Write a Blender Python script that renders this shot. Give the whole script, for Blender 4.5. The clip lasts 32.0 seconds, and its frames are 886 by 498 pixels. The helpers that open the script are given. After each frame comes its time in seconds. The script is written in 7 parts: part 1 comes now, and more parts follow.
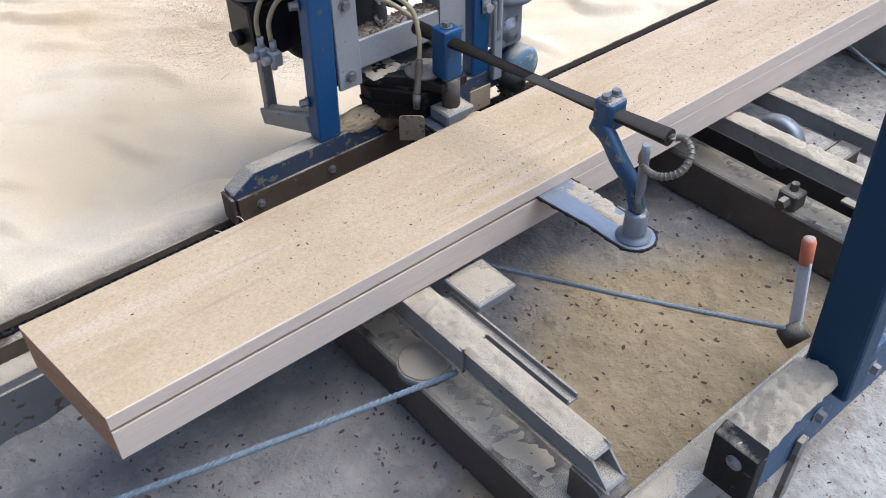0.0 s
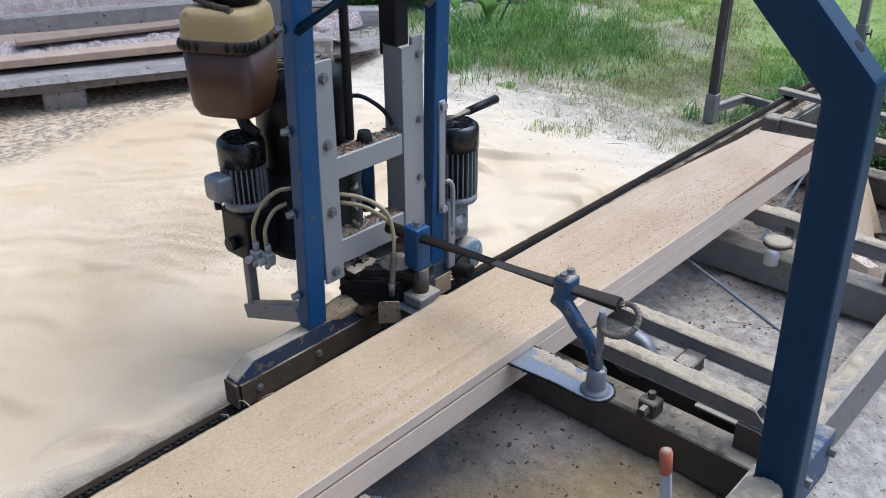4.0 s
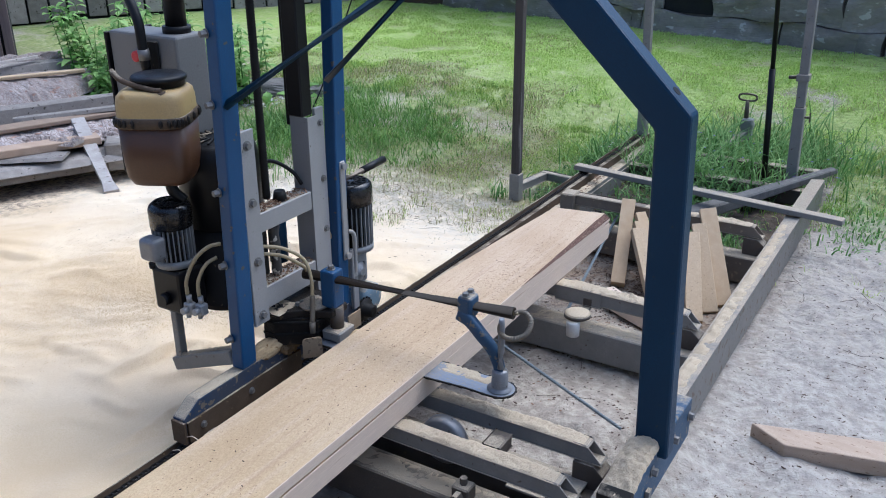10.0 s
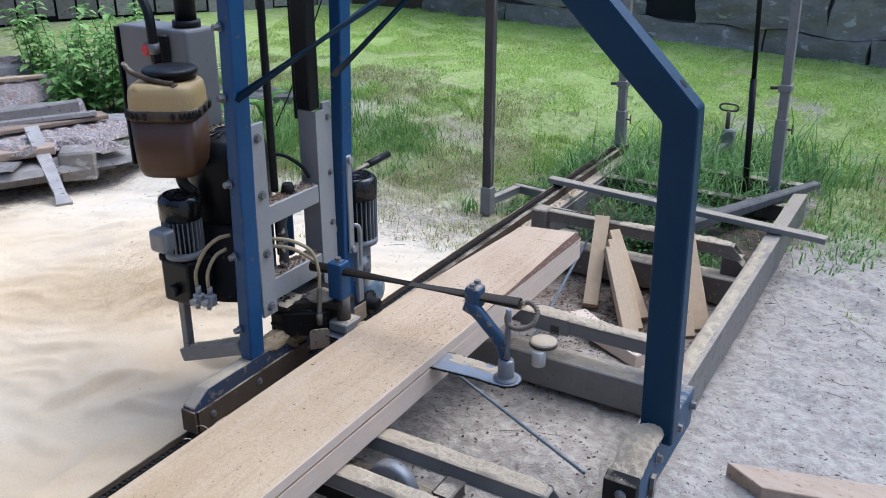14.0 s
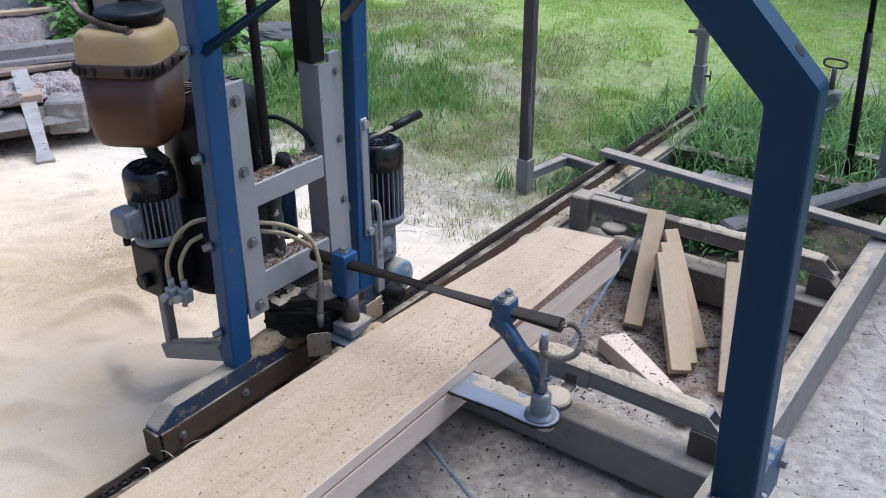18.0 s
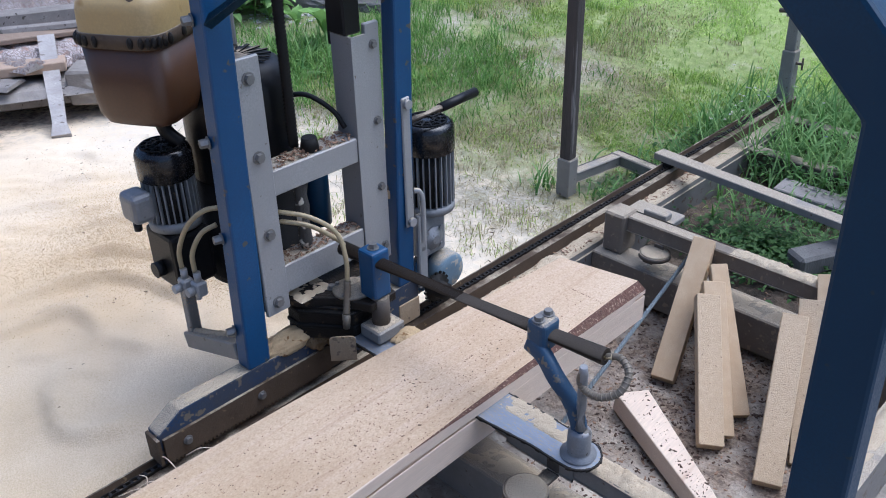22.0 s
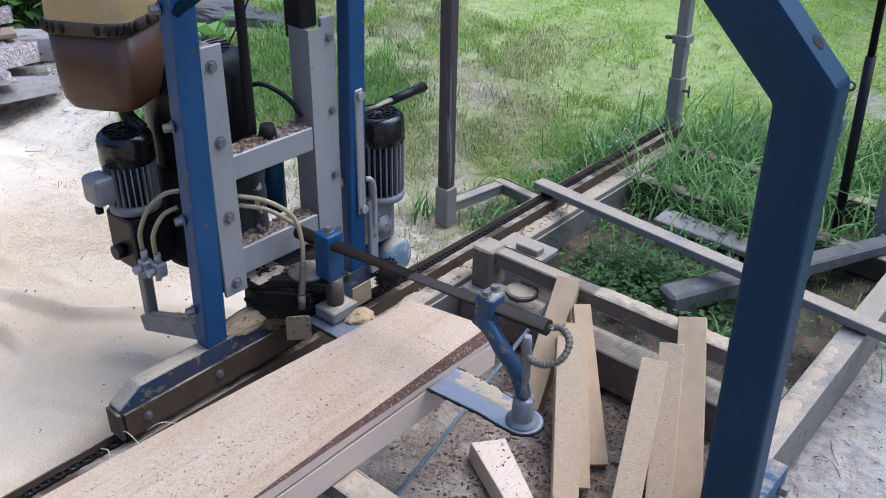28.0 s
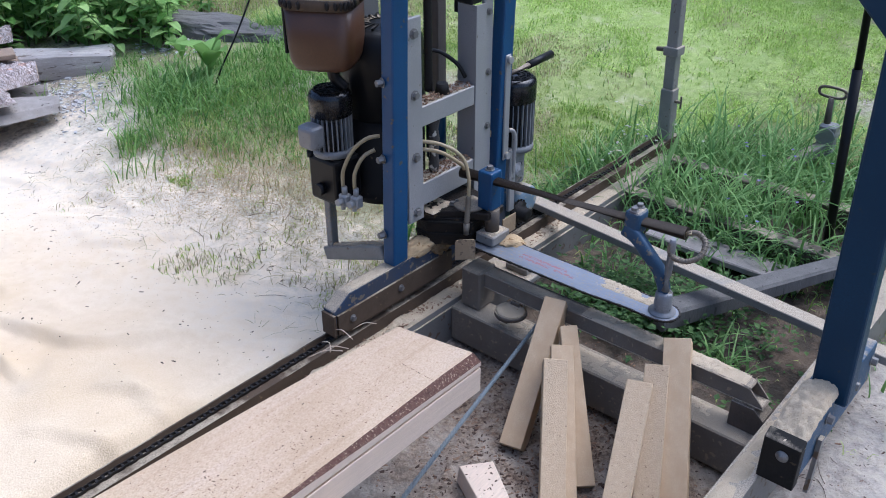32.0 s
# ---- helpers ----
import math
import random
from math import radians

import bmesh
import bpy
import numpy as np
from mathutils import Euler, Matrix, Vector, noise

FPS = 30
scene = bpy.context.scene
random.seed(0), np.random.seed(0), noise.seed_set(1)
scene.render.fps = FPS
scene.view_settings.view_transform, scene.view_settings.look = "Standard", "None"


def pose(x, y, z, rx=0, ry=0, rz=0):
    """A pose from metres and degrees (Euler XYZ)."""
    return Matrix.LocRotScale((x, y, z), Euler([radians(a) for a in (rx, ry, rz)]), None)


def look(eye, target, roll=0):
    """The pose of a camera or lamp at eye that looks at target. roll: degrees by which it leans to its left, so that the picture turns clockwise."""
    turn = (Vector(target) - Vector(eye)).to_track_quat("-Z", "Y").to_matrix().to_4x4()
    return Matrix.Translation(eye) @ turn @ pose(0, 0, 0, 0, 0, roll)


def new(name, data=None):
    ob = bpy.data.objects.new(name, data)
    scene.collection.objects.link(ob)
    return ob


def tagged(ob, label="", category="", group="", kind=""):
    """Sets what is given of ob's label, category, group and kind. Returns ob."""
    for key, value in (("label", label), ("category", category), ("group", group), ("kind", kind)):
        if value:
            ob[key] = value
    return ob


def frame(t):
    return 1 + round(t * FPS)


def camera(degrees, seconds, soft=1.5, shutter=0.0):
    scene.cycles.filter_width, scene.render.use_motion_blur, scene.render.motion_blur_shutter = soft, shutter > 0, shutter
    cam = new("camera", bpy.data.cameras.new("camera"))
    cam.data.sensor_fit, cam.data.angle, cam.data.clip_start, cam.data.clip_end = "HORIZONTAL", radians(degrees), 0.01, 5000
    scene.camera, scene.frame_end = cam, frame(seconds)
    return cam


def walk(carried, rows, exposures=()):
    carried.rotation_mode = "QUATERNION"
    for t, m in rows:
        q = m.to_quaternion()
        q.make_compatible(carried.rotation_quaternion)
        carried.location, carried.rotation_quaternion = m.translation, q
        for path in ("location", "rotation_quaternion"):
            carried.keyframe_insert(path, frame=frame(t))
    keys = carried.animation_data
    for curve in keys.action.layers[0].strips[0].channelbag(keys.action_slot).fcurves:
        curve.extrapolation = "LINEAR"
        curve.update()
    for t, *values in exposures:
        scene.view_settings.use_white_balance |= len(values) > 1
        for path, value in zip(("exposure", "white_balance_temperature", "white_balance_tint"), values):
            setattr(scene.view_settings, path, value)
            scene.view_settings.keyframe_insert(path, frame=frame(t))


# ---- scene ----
cam = camera(53.63, 32.0, soft=1.0)
walk(cam, [
    (0, pose(1.102, 0.002, 1.433, 49.58, 1.04, 50.40)),
    (0.5, pose(1.099, 0.001, 1.434, 50.75, 0.21, 48.95)),
    (1, pose(1.099, -0.003, 1.451, 51.97, 0.32, 48.26)),
    (1.5, pose(1.105, -0.016, 1.475, 54.09, 0.50, 47.80)),
    (2, pose(1.111, -0.024, 1.510, 55.87, 0.12, 46.49)),
    (2.5, pose(1.124, -0.020, 1.526, 57.38, 0.09, 45.03)),
    (3, pose(1.132, -0.018, 1.543, 59.19, 0.15, 44.00)),
    (3.5, pose(1.143, -0.008, 1.556, 60.65, 0.17, 43.24)),
    (5.5, pose(1.197, 0.015, 1.618, 65.99, 0.03, 39.44)),
    (6, pose(1.214, 0.031, 1.622, 66.95, -0.25, 37.89)),
    (6.5, pose(1.225, 0.030, 1.626, 67.13, -0.35, 36.45)),
    (7, pose(1.231, 0.036, 1.623, 66.85, -0.35, 35.33)),
    (7.5, pose(1.235, 0.043, 1.626, 66.73, -0.13, 34.19)),
    (8, pose(1.241, 0.045, 1.626, 66.82, 0.15, 33.66)),
    (8.5, pose(1.250, 0.058, 1.625, 66.68, -0.04, 32.38)),
    (9, pose(1.253, 0.066, 1.626, 66.67, -0.01, 31.70)),
    (9.5, pose(1.255, 0.066, 1.628, 66.81, 0.13, 31.47)),
    (10, pose(1.257, 0.071, 1.628, 67.11, 0.32, 31.27)),
    (10.5, pose(1.255, 0.070, 1.629, 67.26, 0.34, 31.09)),
    (11, pose(1.259, 0.078, 1.630, 67.27, 0.38, 30.66)),
    (11.5, pose(1.261, 0.082, 1.632, 67.37, 0.46, 30.32)),
    (12, pose(1.266, 0.083, 1.638, 67.51, 0.48, 29.76)),
    (12.5, pose(1.274, 0.090, 1.638, 67.56, 0.35, 29.71)),
    (13, pose(1.294, 0.114, 1.638, 67.66, 0.26, 30.07)),
    (13.5, pose(1.265, 0.188, 1.628, 67.70, 0.01, 30.28)),
    (15.5, pose(1.208, 0.696, 1.594, 64.93, 0.54, 33.75)),
    (16, pose(1.181, 0.806, 1.589, 65.15, 0.71, 35.38)),
    (16.5, pose(1.105, 0.908, 1.572, 64.73, 0.18, 35.11)),
    (17, pose(1.070, 0.950, 1.579, 63.73, 0.33, 33.95)),
    (17.5, pose(1.063, 0.995, 1.562, 63.62, 0.58, 34.99)),
    (18, pose(1.071, 1.077, 1.554, 62.57, 0.42, 36.63)),
    (18.5, pose(1.093, 1.144, 1.555, 62.19, 0.23, 37.89)),
    (19, pose(1.101, 1.201, 1.547, 62.16, 0.47, 37.98)),
    (19.5, pose(1.110, 1.295, 1.533, 61.80, 0.63, 38.32)),
    (20, pose(1.133, 1.371, 1.557, 61.40, 0.85, 40.89)),
    (20.5, pose(1.121, 1.423, 1.560, 61.07, 0.68, 42.24)),
    (21, pose(1.075, 1.509, 1.544, 60.52, 0.13, 42.62)),
    (21.5, pose(1.035, 1.592, 1.536, 60.80, 0.20, 42.90)),
    (22, pose(1.013, 1.639, 1.525, 59.71, 1.16, 44.07)),
    (22.5, pose(1.018, 1.688, 1.517, 57.98, 1.15, 45.69)),
    (23, pose(1.035, 1.728, 1.516, 57.00, 1.23, 47.60)),
    (23.5, pose(1.044, 1.773, 1.509, 56.45, 1.78, 49.30)),
    (24, pose(1.041, 1.804, 1.489, 55.01, 1.27, 48.69)),
    (24.5, pose(1.034, 1.836, 1.474, 52.97, 0.90, 46.79)),
    (25, pose(1.042, 1.868, 1.483, 53.48, 0.81, 45.47)),
    (25.5, pose(1.065, 1.881, 1.499, 55.37, 0.74, 44.44)),
    (26, pose(1.075, 1.898, 1.508, 57.18, 0.17, 43.62)),
    (26.5, pose(1.066, 1.916, 1.518, 58.08, -0.28, 42.41)),
    (28.5, pose(1.078, 1.897, 1.538, 60.46, -0.99, 40.58)),
    (29, pose(1.077, 1.916, 1.547, 60.23, -0.89, 40.66)),
    (29.5, pose(1.074, 1.895, 1.550, 60.61, -1.05, 40.16)),
    (30, pose(1.080, 1.896, 1.549, 60.99, -0.93, 40.17)),
    (30.5, pose(1.077, 1.903, 1.554, 60.95, -0.78, 40.21)),
    (31, pose(1.087, 1.903, 1.567, 60.96, -0.62, 40.19)),
    (31.5, pose(1.124, 1.935, 1.596, 60.44, -0.03, 41.02)),
    (32, pose(1.114, 1.953, 1.608, 59.98, 0.24, 40.82)),
], exposures=[(0, 0.65, 5190, 8.5), (1, 0.49, 5190, 8.5), (1.6, 0.36, 5230, 8.5), (3, 0.37, 5220, 8.5), (9, 0.41, 5190, 8.5), (18, 0.45, 5210, 10.5), (26, 0.50, 5150, 12), (32, 0.53, 5210, 13)])

# ---- world and sun ----
world = bpy.data.worlds.new("world")
scene.world = world
world.use_nodes = True
wn = world.node_tree
sky = wn.nodes.new("ShaderNodeTexSky")
sky.sky_type, sky.sun_disc = "NISHITA", False
sky.sun_elevation, sky.sun_rotation = radians(63), radians(28)
sky.air_density, sky.dust_density, sky.ozone_density = 1.0, 4.0, 1.0
wn.links.new(sky.outputs["Color"], wn.nodes["Background"].inputs["Color"])
wn.nodes["Background"].inputs["Strength"].default_value = 0.15
sun = new("sun", bpy.data.lights.new("sun", "SUN"))
sun.data.energy, sun.data.angle, sun.data.color = 1.75, radians(60), (1.0, 0.96, 0.90)
sun.matrix_world = look((0, 0, 0), (-0.24, -0.45, -1.0))


# ---- materials ----
def mat(name, c1, c2, rough=0.6, metal=0.0, scale=12.0, fine=160.0, bump=0.15, stretch=(1, 1, 1), spots=None, spot_scale=60.0,
        spot_at=0.62, dust=0.0, random_tint=0.0, ripple=0.0, coords="Object", spec=0.5):
    """Two tones in broad patches, a fine grain that also gives the relief, dark or light spots and loose dust on faces that look up."""
    m = bpy.data.materials.new(name)
    m.use_nodes = True
    t = m.node_tree
    b = t.nodes["Principled BSDF"]

    def node(kind, **sets):
        n = t.nodes.new(kind)
        for k, v in sets.items():
            n.inputs[k].default_value = v
        return n
    tc = node("ShaderNodeTexCoord")
    mp = node("ShaderNodeMapping", Scale=stretch)
    t.links.new(tc.outputs[coords], mp.inputs["Vector"])
    vec = mp.outputs["Vector"]

    def noisy(sc, detail=4.0, rough_=0.6):
        n = node("ShaderNodeTexNoise", Scale=sc, Detail=detail, Roughness=rough_)
        t.links.new(vec, n.inputs["Vector"])
        return n

    def ramp(src, lo, hi):
        r = t.nodes.new("ShaderNodeMapRange")
        r.inputs["From Min"].default_value, r.inputs["From Max"].default_value = lo, hi
        t.links.new(src, r.inputs["Value"])
        return r.outputs["Result"]

    def blend(fac, a, bb, kind="MIX"):
        x = t.nodes.new("ShaderNodeMix")
        x.data_type, x.blend_type = "RGBA", kind
        if isinstance(fac, float):
            x.inputs["Factor"].default_value = fac
        else:
            t.links.new(fac, x.inputs["Factor"])
        for sock, v in ((x.inputs[6], a), (x.inputs[7], bb)):
            if isinstance(v, tuple):
                sock.default_value = (*v, 1)
            else:
                t.links.new(v, sock)
        return x.outputs[2]
    broad, grain = noisy(scale), noisy(fine, 3.0)
    col = blend(ramp(broad.outputs["Fac"], 0.35, 0.65), c1, c2)
    dark = tuple(v * 0.62 for v in c1)
    col = blend(ramp(grain.outputs["Fac"], 0.75, 0.35), col, blend(0.5, dark, c2))
    if spots:
        sp = noisy(spot_scale, 2.0)
        col = blend(ramp(sp.outputs["Fac"], spot_at, spot_at + 0.05), col, spots)
    if random_tint:
        oi = node("ShaderNodeObjectInfo")
        hs = node("ShaderNodeHueSaturation")
        t.links.new(col, hs.inputs["Color"])
        r = t.nodes.new("ShaderNodeMapRange")
        r.inputs["To Min"].default_value, r.inputs["To Max"].default_value = 1 - random_tint, 1 + random_tint
        t.links.new(oi.outputs["Random"], r.inputs["Value"])
        t.links.new(r.outputs["Result"], hs.inputs["Value"])
        col = hs.outputs["Color"]
    rough_sock = ramp(grain.outputs["Fac"], 0.2, 0.8)
    rr = t.nodes.new("ShaderNodeMapRange")
    rr.inputs["To Min"].default_value, rr.inputs["To Max"].default_value = max(0, rough - 0.1), min(1, rough + 0.15)
    t.links.new(rough_sock, rr.inputs["Value"])
    t.links.new(rr.outputs["Result"], b.inputs["Roughness"])
    b.inputs["Metallic"].default_value = metal
    if dust:
        g = node("ShaderNodeNewGeometry")
        sx = node("ShaderNodeSeparateXYZ")
        t.links.new(g.outputs["Normal"], sx.inputs[0])
        up = ramp(sx.outputs["Z"], 0.55, 0.9)
        dn = noisy(9.0, 5.0)
        amount = ramp(dn.outputs["Fac"], 0.72 - 0.45 * dust, 0.8 - 0.35 * dust)
        mu = t.nodes.new("ShaderNodeMath")
        mu.operation = "MULTIPLY"
        t.links.new(up, mu.inputs[0])
        t.links.new(amount, mu.inputs[1])
        dg = noisy(420.0, 2.0)
        dcol = blend(ramp(dg.outputs["Fac"], 0.35, 0.6), (0.20, 0.16, 0.11), (0.45, 0.38, 0.28))
        col = blend(mu.outputs[0], col, dcol)
        if metal:
            sub = t.nodes.new("ShaderNodeMath")
            sub.operation = "MULTIPLY_ADD"
            sub.inputs[1].default_value, sub.inputs[2].default_value = -metal, metal
            t.links.new(mu.outputs[0], sub.inputs[0])
            t.links.new(sub.outputs[0], b.inputs["Metallic"])
    t.links.new(col, b.inputs["Base Color"])
    bp = node("ShaderNodeBump", Strength=bump, Distance=0.004)
    t.links.new(grain.outputs["Fac"], bp.inputs["Height"])
    if ripple:
        b2 = node("ShaderNodeBump", Strength=ripple, Distance=0.02)
        t.links.new(broad.outputs["Fac"], b2.inputs["Height"])
        t.links.new(bp.outputs["Normal"], b2.inputs["Normal"])
        t.links.new(b2.outputs["Normal"], b.inputs["Normal"])
    else:
        t.links.new(bp.outputs["Normal"], b.inputs["Normal"])
    b.inputs["Specular IOR Level"].default_value = spec
    return m


BLUE = mat("blue_paint", (0.010, 0.050, 0.130), (0.016, 0.076, 0.185), 0.42, 0, 7, 260, 0.05, spots=(0.085, 0.078, 0.066), spot_scale=34, spot_at=0.66, dust=0.35, spec=0.35)
DUSTYBLUE = mat("dusty_blue_paint", (0.014, 0.050, 0.125), (0.075, 0.070, 0.066), 0.7, 0, 9, 240, 0.2, spots=(0.16, 0.135, 0.10), spot_scale=38, spot_at=0.58, dust=1.6, spec=0.25)
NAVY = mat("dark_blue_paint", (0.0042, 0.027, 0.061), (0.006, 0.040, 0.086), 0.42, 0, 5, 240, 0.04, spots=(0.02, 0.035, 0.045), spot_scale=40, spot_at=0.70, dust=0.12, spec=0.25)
ARMBLUE = mat("worn_blue_paint", (0.016, 0.062, 0.135), (0.045, 0.085, 0.14), 0.5, 0, 18, 240, 0.12, spots=(0.16, 0.14, 0.11), spot_scale=50, spot_at=0.62, dust=0.5, spec=0.35)
PALEBLUE = mat("pale_dusty_blue_paint", (0.10, 0.17, 0.23), (0.20, 0.27, 0.32), 0.55, 0, 14, 220, 0.15, spots=(0.34, 0.31, 0.26), spot_scale=40, spot_at=0.58, dust=0.8)
GREYSTEEL = mat("grey_painted_steel", (0.275, 0.27, 0.262), (0.365, 0.36, 0.348), 0.42, 0.15, 5, 300, 0.05, spots=(0.15, 0.125, 0.10), spot_scale=70, spot_at=0.70, dust=0.7)
GALV = mat("galvanised_steel", (0.205, 0.197, 0.182), (0.295, 0.283, 0.262), 0.55, 0.15, 16, 220, 0.15, spots=(0.125, 0.10, 0.075), spot_scale=55, spot_at=0.67, dust=0.95, spec=0.4)
DARKSTEEL = mat("dark_grey_steel", (0.080, 0.066, 0.054), (0.145, 0.120, 0.097), 0.6, 0.1, 10, 220, 0.15, spots=(0.15, 0.12, 0.08), spot_scale=60, spot_at=0.67, dust=0.75, spec=0.25)
DEFLECT = mat("sheet_steel_caked_with_dust", (0.25, 0.175, 0.10), (0.38, 0.28, 0.17), 0.75, 0, 20, 220, 0.3, spots=(0.14, 0.10, 0.065), spot_scale=40, spot_at=0.60)
RAILSTEEL = mat("rail_steel", (0.16, 0.155, 0.15), (0.24, 0.23, 0.215), 0.5, 0.3, 14, 220, 0.1, spots=(0.12, 0.085, 0.055), spot_scale=30, spot_at=0.6, dust=0.9)
RUST = mat("rusty_brown_steel", (0.062, 0.042, 0.027), (0.110, 0.078, 0.052), 0.7, 0.0, 20, 240, 0.25, spots=(0.18, 0.13, 0.07), spot_scale=45, spot_at=0.68, dust=0.6, spec=0.25)
BLACK = mat("black_plastic", (0.005, 0.005, 0.006), (0.009, 0.009, 0.010), 0.40, 0, 14, 260, 0.05, dust=0.1, spec=0.25)
GLOSSBLACK = mat("glossy_black_plastic", (0.006, 0.006, 0.007), (0.010, 0.010, 0.011), 0.22, 0, 14, 260, 0.04, dust=0.12, spec=0.5)
BROWNSTEEL = mat("brown_dusty_steel", (0.145, 0.120, 0.092), (0.245, 0.208, 0.162), 0.7, 0.0, 12, 220, 0.25, spots=(0.28, 0.225, 0.155), spot_scale=45, spot_at=0.62, dust=0.9, spec=0.25)
PEBBLE = mat("pale_gravel", (0.34, 0.33, 0.31), (0.62, 0.61, 0.59), 0.8, 0, 60, 200, 0.3)
BLACKDUSTY = mat("dusty_black_steel", (0.008, 0.007, 0.007), (0.016, 0.015, 0.013), 0.6, 0.0, 20, 240, 0.15, spots=(0.07, 0.05, 0.03), spot_scale=60, spot_at=0.68, dust=0.4, spec=0.2)
ALU = mat("cast_aluminium", (0.20, 0.20, 0.205), (0.30, 0.30, 0.305), 0.45, 0.4, 22, 240, 0.08, spots=(0.10, 0.09, 0.075), spot_scale=50, spot_at=0.66, dust=0.35)
MOTORGREY = mat("grey_motor_casting", (0.185, 0.19, 0.195), (0.275, 0.28, 0.285), 0.5, 0.2, 22, 240, 0.08, spots=(0.12, 0.11, 0.09), spot_scale=50, spot_at=0.68)
GREASE = mat("greasy_black_steel", (0.007, 0.006, 0.006), (0.020, 0.015, 0.011), 0.5, 0.0, 26, 160, 0.5, spots=(0.06, 0.04, 0.022), spot_scale=40, spot_at=0.62, dust=0.1, spec=0.25)
BRIGHT = mat("bright_bar_steel", (0.23, 0.25, 0.29), (0.32, 0.34, 0.38), 0.38, 0.5, 14, 220, 0.05, stretch=(1, 6, 1), spots=(0.34, 0.29, 0.21), spot_scale=60, spot_at=0.58)
BOLTM = mat("zinc_bolt", (0.15, 0.145, 0.14), (0.26, 0.25, 0.235), 0.45, 0.5, 60, 300, 0.05)
RODM = mat("brown_black_rod", (0.020, 0.015, 0.011), (0.042, 0.031, 0.022), 0.5, 0.0, 24, 320, 0.2, spec=0.2)
HOSE = mat("yellowed_clear_hose", (0.33, 0.26, 0.14), (0.42, 0.34, 0.20), 0.35, 0, 30, 200, 0.03)
COIL = mat("spiral_hose", (0.16, 0.135, 0.10), (0.23, 0.19, 0.14), 0.5, 0.2, 40, 240, 0.1)
OILTOP = mat("yellow_translucent_plastic", (0.42, 0.285, 0.11), (0.50, 0.36, 0.16), 0.45, 0, 6, 200, 0.03, spots=(0.30, 0.18, 0.05), spot_scale=12, spot_at=0.62)
OILLOW = mat("brown_oil_behind_plastic", (0.068, 0.029, 0.012), (0.10, 0.045, 0.019), 0.38, 0, 5, 200, 0.03)
RED = mat("red_button", (0.55, 0.02, 0.03), (0.62, 0.03, 0.04), 0.35, 0, 20, 200, 0.02)
MARKRED = mat("faded_red_print", (0.34, 0.12, 0.13), (0.36, 0.17, 0.18), 0.6, 0, 40, 300, 0.05, spots=(0.22, 0.23, 0.27), spot_scale=160, spot_at=0.5)
ORANGE = mat("orange_rubber_grip", (0.62, 0.16, 0.07), (0.70, 0.22, 0.11), 0.6, 0, 30, 200, 0.1, dust=0.9)
WHITEPL = mat("white_plastic", (0.62, 0.61, 0.57), (0.72, 0.71, 0.67), 0.5, 0, 24, 200, 0.05, dust=0.7)
BOXGREY = mat("grey_enclosure_paint", (0.175, 0.172, 0.165), (0.215, 0.21, 0.20), 0.5, 0, 4, 200, 0.03, spots=(0.14, 0.13, 0.12), spot_scale=30, spot_at=0.70)


